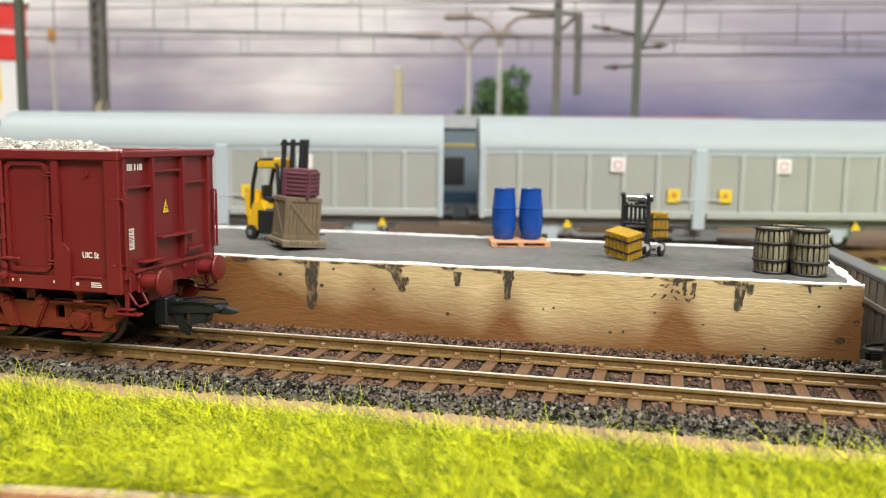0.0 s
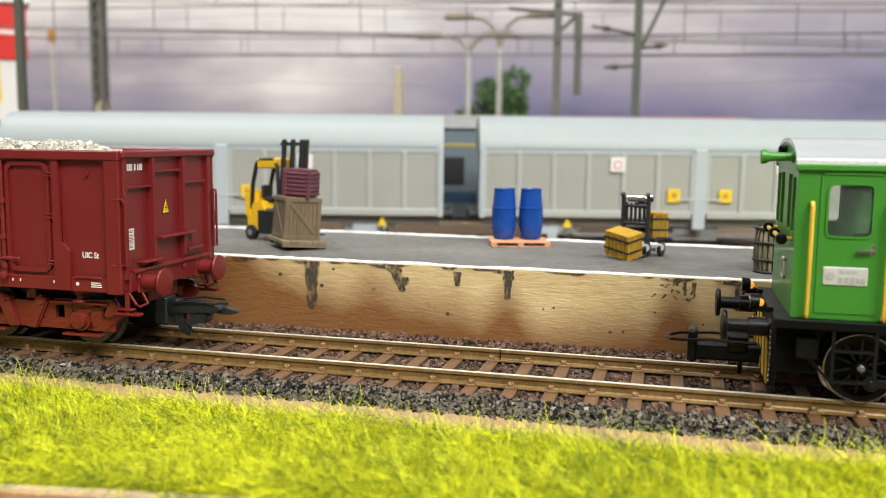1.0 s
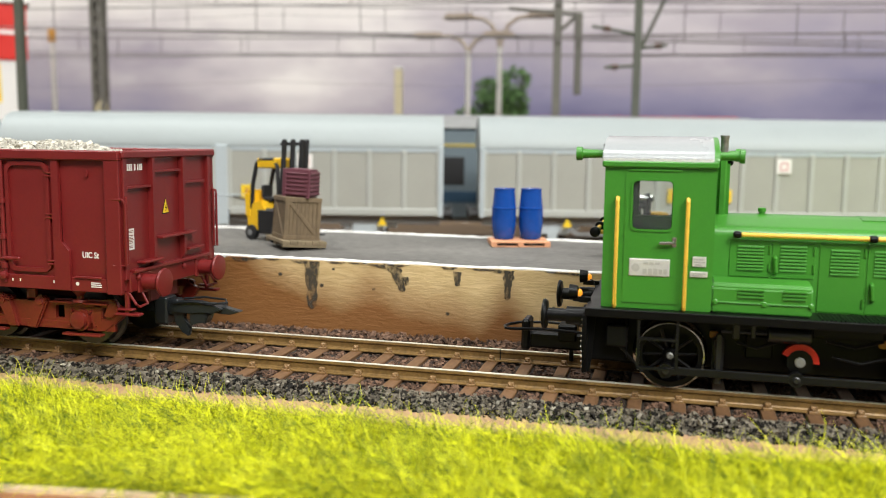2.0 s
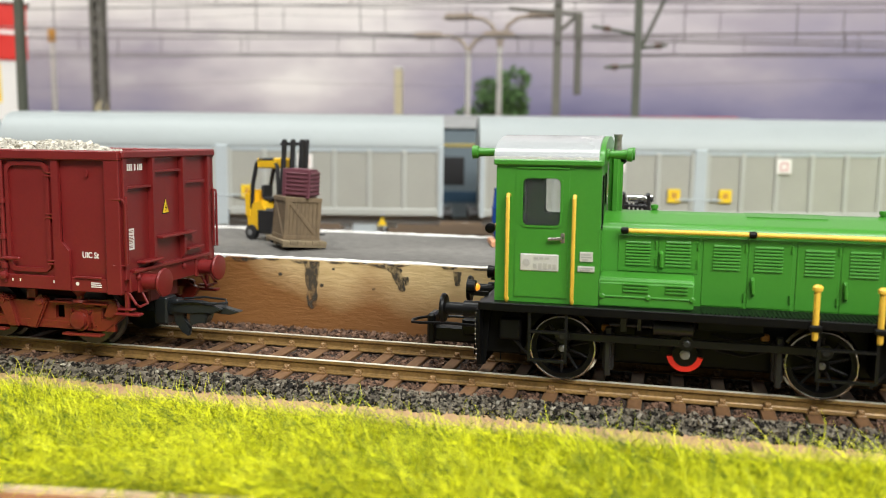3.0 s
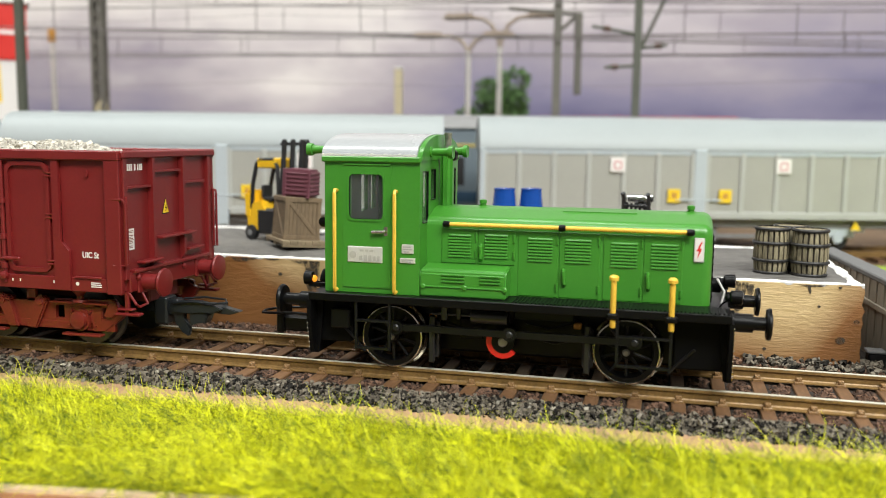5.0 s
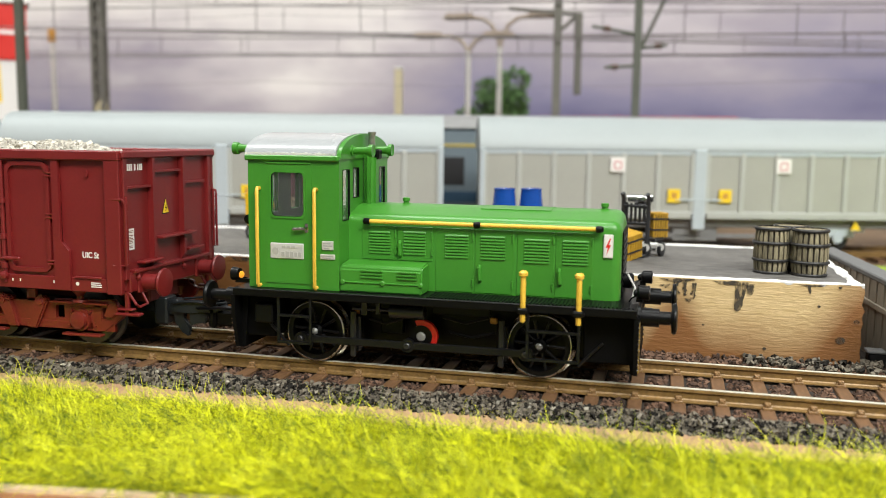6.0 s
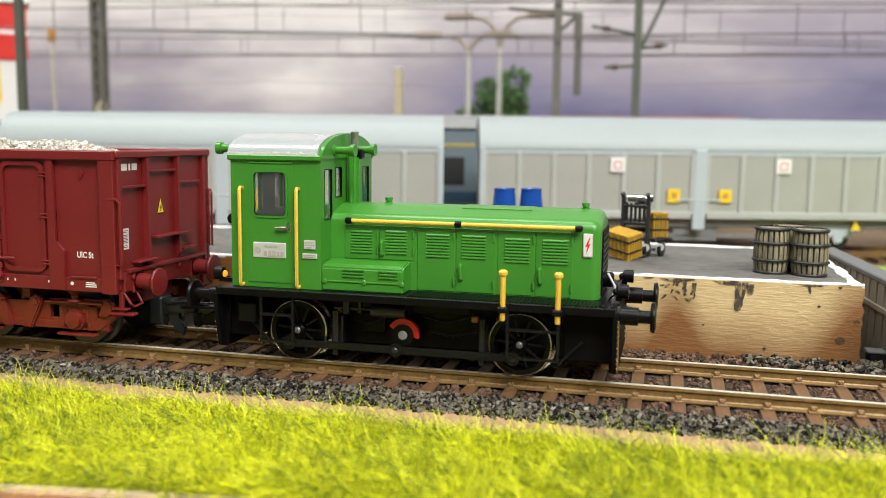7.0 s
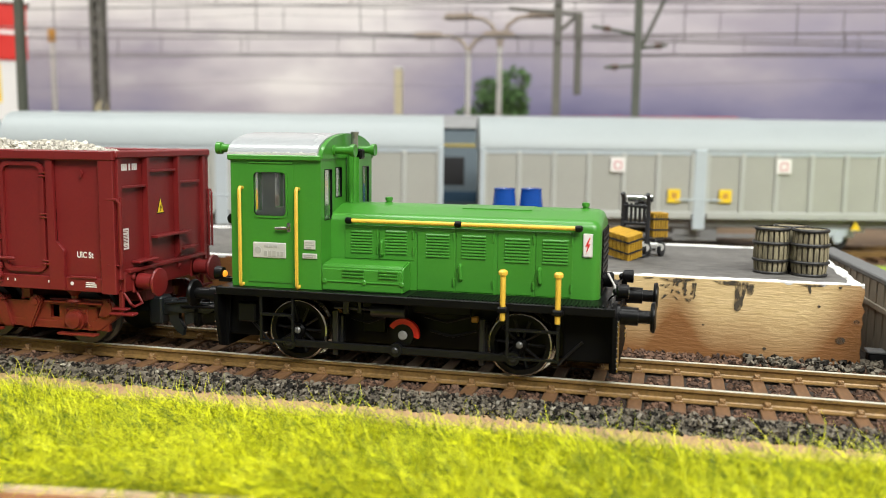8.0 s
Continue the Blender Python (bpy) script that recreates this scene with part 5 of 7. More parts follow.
# near and far side framing
STAKES = (-105.6, -130.4, -155, -180, -205, -230)
for sy in (-1, 1):
    y0 = sy * WH

    def proud(d, inner=0.0):
        return min(y0 - sy * inner, y0 + sy * d), max(y0 - sy * inner, y0 + sy * d)

    part("top_rail", box(B(), WX0 - 0.5, WX1 + 0.55, *proud(1.15, 1.2), 34.5, 36.25, 0.22), red, wagon)
    part("side_sill", box(B(), WX0, WX1 + 0.2, *proud(0.45), 11.1, 13.6, 0.12), red, wagon)
    part("corner_post", box(B(), WX1 - 2.6, WX1 + 0.35, *proud(0.95), 10.95, 34.6, 0.12), red, wagon)
    for sx in STAKES:
        bm = B()
        prism(bm, [(sx - 1.1, 34.6), (sx + 0.4, 34.6), (sx + 0.4, 20.0), (sx + 2.2, 18.4), (sx + 2.2, 11.2), (sx - 1.1, 11.2)], "y", *proud(0.8), 0.12)
        part("side_stake", bm, red, wagon)
    for dx in (-107.2, -117.8, -131.8, -142.4, -156.4, -167.0):
        bm = frame_ring(dx - 8.6, dx - 0.9, 15.0, 33.4, 0.75, y0, y0 + sy * 0.55, 1.3)
        dr = part("wagon_door", bm, red, wagon)
        bm = B()
        for z in (15.8, 24.2, 31.6):
            for k in (0, 0.6):
                rod(bm, (dx - 0.8, y0 + sy * 0.6, z + k), (dx + 0.6, y0 + sy * 0.6, z + k), 0.18, 6)
        part("door_hinge", bm, red, dr)
    for lx in (-117.2, -141.8, -166.4):
        bm = B()
        rod(bm, (lx, y0 + sy * 0.6, 12.2), (lx, y0 + sy * 0.6, 34.2), 0.38, 10)
        for z in (15.2, 20.5, 27.0):
            rod(bm, (lx, y0 + sy * 0.6, z - 0.5), (lx, y0 + sy * 0.6, z + 0.5), 0.62, 10)
        box(bm, lx - 0.2, lx + 3.6, y0 + sy * 1.0 - 0.3, y0 + sy * 1.0 + 0.3, 16.3, 16.9, 0.2)
        lathe(bm, (lx, y0 + sy * 0.7, 13.4), (0, sy, 0), [(0, 0.8), (0.6, 0.75), (0.8, 0.4)], 12)
        part("lock_bar", bm, red, wagon)
    bm = B()
    box(bm, -102.6, -97.2, y0 + sy * 0.5 - 0.25, y0 + sy * 0.5 + 0.25, 13.5, 13.9, 0.08)
    part("label_rail", bm, red, wagon)
    bm = B()
    tube(bm, [(WX1 - 2.0, y0 + sy * 0.7, 27.8), (WX1 + 0.9, y0 + sy * 0.9, 27.8), (WX1 + 1.2, y0 + sy * 0.5, 27.2), (WX1 + 1.2, y0 + sy * 0.5, 16.2), (WX1 - 1.2, y0 + sy * 0.8, 16.2)], 0.24)
    part("grab_iron", bm, red, wagon)

# a small rope hook high on the end panel of each side
for sy in (-1, 1):
    hk = prism(B(), [(-0.45, 0.0), (0.0, 0.8), (0.35, 0.1), (0.0, -0.8)], "y", -0.35, 0.0, 0.08)
    part("rope_hook", hk, red, wagon, "", at(-99.6, sy * (WH + 0.17), 32.1))

text = bpy.data.curves.new("uic_text", "FONT")
text.offset = 0.035 * MM
text.body, text.size, text.extrude = "UIC St", 1.5 * MM, 0.02 * MM
tx = new("lettering", text)
tx.data.materials.append(print_white)
tx.parent = wagon
tx.matrix_basis = at(-101.3, -WH - 0.05, 17.2, 90) @ Matrix.Diagonal((0.82, 1, 1, 1))
tx["label"] = "white painted lettering"
bm = B()
for k, (x, wd) in enumerate(((-99.4, 2.2), (-99.4, 2.2), (-99.4, 1.9))):
    box(bm, x, x + wd, -WH - 0.52, -WH - 0.35, 12.0 + 0.35 * k, 12.2 + 0.35 * k)
for x in (-115.9, -114.3, -107.2):
    box(bm, x, x + 0.26, -WH - 0.52, -WH - 0.35, 12.4, 12.85)
lathe(bm, (-102.2, -WH - 0.52, 12.5), (0, 1, 0), [(0, 0.34), (0.1, 0.34)], 12)
part("small_print", bm, print_white, wagon, "small white print on the sill")
part("floor_plate", box(B(), WX0 + 1, WX1 - 1, -WH + 1, WH - 1, 11.2, 12.2), red, wagon)
part("centre_sill", box(B(), WX0 + 2, WX1 - 1.5, -5, 5, 7.6, 11.2, 0.3), mat("dark_underframe_red", (0.1, 0.012, 0.012), 0.6), wagon)


wheel_steel = mat("dark_wheel_steel", (0.1, 0.095, 0.09), 0.3, metal=0.8)


# bogies
def bogie(cx):
    g = new("bogie")
    g.parent = wagon
    g.matrix_basis = at(cx, 0, 0)
    for sy in (-1, 1):
        bm = B()
        y = sy * 12.7
        box(bm, -14.0, 14.0, y - 0.5, y + 0.5, 3.3, 4.9, 0.15)
        box(bm, -14.4, 14.4, y - 0.4, y + sy * 0.8 + 0.4, 3.0, 3.4, 0.1)
        for q in (-1, 1):
            prism(bm, [(q * 4.6, 9.0), (q * 14.5, 9.2), (q * 17.2, 9.4), (q * 17.4, 8.2), (q * 14.2, 7.6), (q * 4.4, 8.0)], "y", y - 0.5, y + 0.5, 0.12)
            prism(bm, [(q * 12.6, 3.2), (q * 15.2, 3.4), (q * 18.7, 6.0), (q * 19.4, 7.6), (q * 17.2, 8.6), (q * 16.8, 6.6), (q * 14.6, 5.2), (q * 12.6, 5.0)], "y", y - 0.6, y + 0.6, 0.15)
            prism(bm, [(q * 12.8, 4.8), (q * 14.4, 5.0), (q * 14.6, 8.2), (q * 12.8, 8.2)], "y", y - 0.5, y + 0.5, 0.1)
            # slanted plates that carry the springs
            prism(bm, [(q * 0.9 - 2, 3.4), (q * 3.0 - 2, 3.2), (q * 5.6 - 2, 8.6), (q * 4.6 - 2, 9.6), (q * 3.0 - 2, 9.2), (q * 2.2 - 2, 7.0)], "y", min(y, y + sy * 1.3), max(y, y + sy * 1.3), 0.25)
            lathe(bm, (q * 4.1 - 2, y + sy * 1.2, 8.3), (0, sy, 0), [(0, 0.7), (0.35, 0.65), (0.4, 0.3)], 10)
            box(bm, q * 10.3 - 6.0, q * 10.3 + 6.0, y + sy * 0.6 - 1.0, y + sy * 0.6 + 1.0, 8.35, 8.7, 0.1)
        for x in (-10.2, 10.2):
            box(bm, x - 2.6, x + 2.6, y - 0.5, y + sy * 0.3 + 0.5, 3.4, 7.9, 0.3)
            lathe(bm, (x, y, 5.3), (0, sy, 0), [(0, 2.0), (1.0, 2.0), (1.0, 1.6), (1.8, 1.5), (2.0, 0.9)], 20)
            box(bm, x - 3.4, x + 4.6, y + sy * 0.9 - 0.8, y + sy * 0.9 + 0.8, 2.45, 2.9, 0.12)
            for o in (-1.9, 1.9):
                lathe(bm, (x + o, y + sy * 0.4, 6.9), (0, sy, 0), [(0, 0.35), (0.5, 0.3)], 8)
        wall_with_holes(bm, -15.0, 17.0, 3.4, 8.3, y - 0.42, y + 0.42, [(-7.6, -5.8, 5.4, 7.8), (4.7, 6.6, 5.4, 7.8), (14.6, 16.3, 5.8, 7.8), (-13.6, -12.2, 5.4, 7.6)])
        prism(bm, [(15.2, 6.2), (16.6, 9.4), (18.0, 9.0), (18.4, 7.4), (17.0, 6.0)], "y", min(y, y + sy * 1.2), max(y, y + sy * 1.2), 0.2)
        for x in (-9.6, -3.9, 0.0, 7.6, 13.2):
            lathe(bm, (x, y + sy * 0.4, 4.1), (0, sy, 0), [(0, 0.3), (0.3, 0.26)], 8)
        part("side_frame", bm, bogie_red, g)
        bm = B()
        box(bm, -0.9, 0.9, y - 0.4, y + sy * 1.2 + 0.4, 8.8, 10.6, 0.2)
        part("spring_pack", bm, bogie_red, g)
        bm = B()
        lathe(bm, (10.4, y + sy * 0.9, 8.5), (0, 0, 1), [(0, 0.9), (0.3, 1.4), (0.7, 1.3), (0.8, 0.6), (1.3, 0.6), (2.5, 1.5), (2.8, 1.5)], 14)
        part("side_bearer", bm, bogie_red, g)
    part("bolster", box(B(), -3, 3, -11, 11, 4.2, 7.8, 0.3), black, g)
    for x in (-10.2, 10.2):
        for sy in (-1, 1):
            lathe_prof = [(0, 5.0), (1.9, 5.1), (2.0, 5.8), (2.7, 5.8), (2.8, 4.6)]
            part("wheel", lathe(B(), (x, sy * 10.0, 5.2), (0, -sy, 0), lathe_prof, 36), wheel_steel, g)
        part("axle", rod(B(), (x, -8, 5.2), (x, 8, 5.2), 0.8), black, g)
    return g


bogie(-114.0)
bogie(-240.0)

# coupler of dark grey plastic
bm = B()
box(bm, -100.0, -95.5, -1.6, 1.6, 5.0, 7.4, 0.3)
box(bm, -96.0, -93.2, -2.0, 2.0, 2.7, 8.1, 0.35)
box(bm, -93.4, -91.2, -1.2, 1.2, 4.4, 7.7, 0.3)
cpl = part("coupling", bm, mat("dark_grey_plastic", (0.012, 0.015, 0.017), 0.36, var=0.2), wagon, "dark grey plastic close coupling")
grey_plastic = cpl.data.materials[0]
bm = B()
prism(bm, [(-91.8, 7.3), (-88.5, 7.9), (-85.8, 7.8), (-86.6, 7.2), (-83.0, 7.1), (-81.5, 6.4), (-83.5, 5.4), (-86.0, 5.8), (-88.3, 5.2), (-91.8, 5.4)], "y", -2.2, -1.0, 0.15)
prism(bm, [(-91.8, 7.1), (-87.5, 7.5), (-84.2, 6.9), (-81.7, 6.6), (-78.3, 5.9), (-80.5, 5.2), (-84.0, 5.4), (-91.8, 5.6)], "y", -0.9, 1.0, 0.2)
prism(bm, [(-92.2, 6.4), (-89.5, 5.6), (-90.1, 4.0), (-88.5, 2.3), (-89.0, 0.5), (-90.2, 1.4), (-91.9, 3.2)], "y", -1.5, -0.4, 0.2)
prism(bm, [(-88.6, 5.8), (-84.4, 5.2), (-85.3, 3.3), (-86.6, 3.7), (-88.4, 2.7)], "y", -1.8, 0.8, 0.2)
box(bm, -86.2, -82.4, 1.0, 2.3, 5.0, 6.9, 0.2)
part("coupling_hook", bm, grey_plastic, cpl)
bm = B()
tube(bm, [(-92.0, -2.5, 7.2), (-87.5, -2.6, 7.7), (-83.0, -2.4, 7.5), (-81.4, 0, 7.4), (-83.0, 2.4, 7.5), (-87.5, 2.6, 7.7), (-92.0, 2.5, 7.2)], 0.22)
part("coupling_loop", bm, grey_plastic, cpl)


# gravel load: a heap whose foot lies inside the walls
def heap(x, y):
    e = min(1.0, (WX1 - 5.5 - x) / 13.0) if x > -180 else min(1.0, (x - WX0 - 4) / 20)
    side = 1 - min(1.0, abs(y) / (WH - 0.8)) ** 2.2
    return 32.0 + max(0.0, e) ** 0.7 * (5.0 * side + 0.9 * lump(x, y, 8)) if e > 0 else 32.0


load = new("gravel_load")
load.parent = wagon
load["label"] = "heaped load of pale limestone gravel"
vs, fs = [], []
NX, NY = 70, 16
for i in range(NX + 1):
    for j in range(NY + 1):
        x, y = WX0 + 1 + (WX1 - WX0 - 2) * i / NX, -WH + 1 + (2 * WH - 2) * j / NY
        vs.append((x * MM, y * MM, (heap(x, y) - 0.4) * MM))
for i in range(NX):
    for j in range(NY):
        a = i * (NY + 1) + j
        fs.append((a, a + NY + 1, a + NY + 2, a + 1))
raw("load_bed", vs, fs, limestone, "", "", "", True, load)
rs = np.random.RandomState(21)
gs = []
for k in range(5200):
    x, y = rs.uniform(-150, WX1 - 2), rs.uniform(-WH + 1.2, WH - 1.2)
    gs.append((x, y, heap(x, y) + rs.uniform(-0.1, 0.35)))
st = stones("gravel", gs, limestone, "", 31, 0.55, 1.15)
del st["category"], st["kind"]
st.parent = load

# ---- things on the loading platform ----
DK = PZ + 0.2


def crate_box(w, d, h, n, m, name, parent, braces=True, spot=None, label=""):
    """A slatted crate: vertical boards, corner battens and a diagonal brace on each face."""
    bm = B()
    box(bm, -w / 2 + 0.25, w / 2 - 0.25, -d / 2 + 0.25, d / 2 - 0.25, 0.1, h - 0.1)
    body = part(name, bm, m, parent, label, spot)
    k = max(3, round(w / 1.0))
    for i in range(k):
        x0 = -w / 2 + 0.2 + (w - 0.4) * i / k
        for sy in (-1, 1):
            y = sy * (d / 2 - 0.2)
            part("board", box(B(), x0 + 0.05, x0 + (w - 0.4) / k - 0.05, y - 0.12, y + 0.12, 0.15, h - 0.15, 0.04), m, body)
    k = max(3, round(d / 1.0))
    for i in range(k):
        y0 = -d / 2 + 0.2 + (d - 0.4) * i / k
        for sx in (-1, 1):
            x = sx * (w / 2 - 0.2)
            part("board", box(B(), x - 0.12, x + 0.12, y0 + 0.05, y0 + (d - 0.4) / k - 0.05, 0.15, h - 0.15, 0.04), m, body)
    if braces:
        def batten(*q, bev=0.08, turn=None):
            part("batten", box(B(), *q, bev, 1, turn), m, body)
        for sy in (-1, 1):
            y = sy * d / 2
            for z in (0, h - 1.0):
                batten(-w / 2 - 0.1, w / 2 + 0.1, y - 0.2, y + 0.2, z, z + 1.0)
            for x in (-w / 2, w / 2 - 0.9):
                batten(x, x + 0.9, y - 0.17, y + 0.17, 1.0, h - 1.0)
            g, a = math.hypot(h - 2, w - 1.8) / 2, math.atan2(h - 2, w - 1.8)
            batten(-g, g, y - 0.15, y + 0.15, h / 2 - 0.42, h / 2 + 0.42, turn=Euler((0, a, 0)).to_matrix())
        for sx in (-1, 1):
            x = sx * w / 2
            for z in (0, h - 1.0):
                batten(x - 0.2, x + 0.2, -d / 2 + 0.2, d / 2 - 0.2, z, z + 1.0)
            g, a = math.hypot(h - 2, d - 1.8) / 2, math.atan2(h - 2, d - 1.8)
            batten(x - 0.15, x + 0.15, -g, g, h / 2 - 0.42, h / 2 + 0.42, turn=Euler((-a * sx, 0, 0)).to_matrix())
        part("lid", box(B(), -w / 2 - 0.15, w / 2 + 0.15, -d / 2 - 0.15, d / 2 + 0.15, h - 0.3, h + 0.05, 0.1), m, body)
    return body


# skid with two crates
SKX, SKY, SKR = -87.2, 54.0, 41
skid = thing("wooden_skid", SKX, SKY, DK, SKR, "weathered grey-brown wooden skid on small wheels, on the platform deck", "skid")
for i in range(6):
    part("plank", box(B(), -5.4 + 1.8 * i, -3.7 + 1.8 * i, -7.2, 7.2, 1.0, 1.9, 0.1), skid_wood, skid)
for y in (-6.4, 0, 6.4):
    part("bearer", box(B(), -5.3, 5.3, y - 0.6, y + 0.6, 0.35, 1.0, 0.08), skid_wood, skid)
for x in (-4.2, 4.0):
    for y in (-5.2, 5.2):
        part("castor", lathe(B(), (x, y - 0.4, 0.55), (0, 1, 0), [(0, 0.5), (0.1, 0.55), (0.7, 0.55), (0.8, 0.5)], 12), fork_black, skid)
skid.matrix_basis = at(SKX, SKY, DK + 0.3, 0, 4.0, SKR)
cr = thing("wooden_crate", SKX + 0.3, SKY - 0.3, DK + 1.9, SKR + 3, "grey-brown slatted wooden crate with diagonal braces, on the skid", "crate")
cr.matrix_basis = at(SKX + 0.1, SKY - 0.2, DK + 2.2, 0, 4.0, SKR + 2)
crate_box(8.9, 8.4, 9.9, 8, crate_wood, "crate_body", cr)
mc = thing("ribbed_case", SKX + 1.4, SKY - 0.3, DK + 11.95, -4, "maroon ribbed plastic transport case on the wooden crate", "case")
mc.matrix_basis = at(SKX + 1.5, SKY + 0.2, DK + 12.1, 0, 3.0, -3)
bm = B()
box(bm, -3.4, 3.4, -2.9, 2.9, 0, 6.7, 0.5, 2)
part("case_body", bm, maroon, mc)
for k in range(6):
    part("rib", box(B(), -3.1, 3.1, -3.15, 3.15, 0.65 + 0.97 * k, 1.15 + 0.97 * k, 0.1), maroon, mc)
    part("rib", box(B(), -3.65, 3.65, -2.6, 2.6, 0.65 + 0.97 * k, 1.15 + 0.97 * k, 0.1), maroon, mc)
for x in (-3.1, 3.1):
    part("corner", box(B(), x - 0.45, x + 0.45, -3.15, -2.7, 0, 6.7, 0.12), maroon, mc)

# forklift behind the crates
fk = thing("forklift_truck", -96.8, 66.6, DK, -20, "small yellow forklift truck with black mast, behind the crates", "forklift")
bm = B()
prism(bm, [(-8.5, 2.2), (-8.8, 6.5), (-7.4, 9.4), (-3.0, 10.2), (-1.0, 6.0), (3.2, 5.4), (3.6, 2.0)], "y", -3.6, 3.6, 0.4)
part("body", bm, fork_yellow, fk)
part("chassis", box(B(), -5.0, 3.9, -3.75, 3.75, 1.5, 8.2, 0.6), fork_black, fk)
part("counterweight", box(B(), -9.6, -6.5, -3.8, 3.8, 5.2, 12.6, 0.8, 2), fork_yellow, fk)
part("seat", box(B(), -4.6, -1.8, -1.8, 1.8, 9.8, 10.9, 0.3), fork_black, fk)
part("seat_back", box(B(), -5.2, -4.4, -1.8, 1.8, 10.6, 14.0, 0.3), fork_black, fk)
for y in (-3.2, 3.2):
    bm = B()
    tube(bm, [(-7.0, y, 8.0), (-6.6, y, 14.0), (-5.0, y, 19.6), (-3.8, y, 20.4), (1.0, y, 20.6), (2.2, y, 18.8), (3.0, y, 6.0)], 0.55)
    part("overhead_guard", bm, fork_black, fk)
part("guard_roof", box(B(), -4.6, 2.0, -3.7, 3.7, 18.4, 20.9, 0.3), fork_yellow, fk)
for y in (-4.2, -1.9, 1.3, 3.8):
    part("mast_rail", box(B(), 4.3 + (0.7 if abs(y) < 2 else 0), 5.3 + (0.7 if abs(y) < 2 else 0), y - 0.68, y + 0.68, 0.8, 25.8, 0.3, 1, Euler((0, radians(4.5), 0)).to_matrix()), fork_black, fk)
for z in (2, 12, 24.2):
    part("mast_crossbar", box(B(), 4.4, 5.4, -4.4, 4.2, z, z + 0.8, 0.1), fork_black, fk)
part("lift_cylinder", rod(B(), (5.0, 0, 1.0), (5.0, 0, 22.5), 0.6), silver_roof, fk)
for y in (-2, 2):
    part("fork", box(B(), 6.0, 13, y - 0.5, y + 0.5, 1.9, 2.3, 0.1), fork_black, fk)
part("carriage", box(B(), 5.7, 6.3, -3, 3, 1.8, 6.5, 0.2), fork_black, fk)
for x, r in ((-6.6, 1.9), (2.8, 2.2)):
    for y in (-3.6, 3.6):
        wf = part("wheel", lathe(B(), (x, y - 0.8, r), (0, 1, 0), [(0, r * 0.8), (0.2, r), (1.4, r), (1.6, r * 0.8)], 20), fork_black, fk)
        part("hub", lathe(B(), (x, y - 0.95, r), (0, 1, 0), [(0, r * 0.4), (1.9, r * 0.4)], 12), under_grey, wf)
part("steering_wheel", lathe(B(), (0.3, 0, 11.2), (-0.6, 0, 1), [(0, 1.1), (0.25, 1.1)], 14), fork_black, fk)

# drums on a pallet
PLX, PLY = -37.0, 77.4
pal = thing("flat_pallet", PLX, PLY, DK, 17, "salmon-coloured flat pallet on the platform deck", "pallet")
for i in range(5):
    part("slat", box(B(), -7.3, 7.3, -5.4 + 2.2 * i, -3.6 + 2.2 * i, 1.0, 1.35, 0.06), pallet_wood, pal)
for x in (-6.6, 0, 6.6):
    part("block", box(B(), x - 0.75, x + 0.75, -5.4, 5.2, 0.25, 1.0, 0.05), pallet_wood, pal)
part("base_slat", box(B(), -7.3, 7.3, -5.4, -4.4, 0, 0.27, 0.05), pallet_wood, pal)
part("base_slat", box(B(), -7.3, 7.3, 4.2, 5.2, 0, 0.27, 0.05), pallet_wood, pal)


def drum(x, y):
    d = thing("plastic_drum", x, y, DK + 1.35, 0, "glossy blue plastic drum standing on the salmon pallet", "drum", "drums on the pallet")
    prof = [(0, 2.4), (0.25, 2.6), (3.2, 3.0), (5.6, 3.1), (7.6, 3.05), (7.7, 3.25), (8.0, 3.25), (8.1, 3.0), (10.0, 2.82), (12.3, 2.6), (12.4, 2.75), (12.75, 2.75), (12.8, 2.45), (12.55, 2.35)]
    part("body", lathe(B(), (0, 0, 0), (0, 0, 1), prof, 32), barrel_blue, d)
    part("lid", lathe(B(), (0, 0, 12.4), (0, 0, 1), [(0, 2.4), (0.2, 2.35)], 28), barrel_blue, d)
    part("bung", lathe(B(), (1.2, 0.3, 12.5), (0, 0, 1), [(0, 0.5), (0.4, 0.45)], 10), barrel_blue, d)
    return d


drum(-40.8, 77.6)
drum(-34.3, 79.6)


# hand truck with crates
def banded_crate(name, w, d, h, label, x, y, z, rz):
    c = thing(name, x, y, z, rz, label, "crate")
    part("core", box(B(), -w / 2 + 0.3, w / 2 - 0.3, -d / 2 + 0.3, d / 2 - 0.3, 0, h - 0.35), fork_black, c)
    for i in range(6):
        x0 = -w / 2 + w * i / 6
        for s in (-1, 1):
            part("board", box(B(), x0 + 0.11, x0 + w / 6 - 0.11, s * (d / 2 - 0.2) - 0.2, s * (d / 2 - 0.2) + 0.2, 0, h, 0.08), ochre, c)
        part("lid_board", box(B(), x0 + 0.05, x0 + w / 6 - 0.05, -d / 2 + 0.1, d / 2 - 0.1, h - 0.4, h, 0.1), ochre, c)
    for i in range(6):
        y0 = -d / 2 + d * i / 6
        for s in (-1, 1):
            part("board", box(B(), s * (w / 2 - 0.2) - 0.2, s * (w / 2 - 0.2) + 0.2, y0 + 0.11, y0 + d / 6 - 0.11, 0, h, 0.08), ochre, c)
    for z0 in (h * 0.28, h * 0.72):
        bm = B()
        for s in (-1, 1):
            box(bm, -w / 2 - 0.12, w / 2 + 0.12, s * d / 2 - 0.1, s * d / 2 + 0.1, z0, z0 + 0.4)
            box(bm, s * w / 2 - 0.1, s * w / 2 + 0.1, -d / 2 - 0.1, d / 2 + 0.1, z0, z0 + 0.4)
        part("band", bm, fork_black, c, "black strap")
    return c


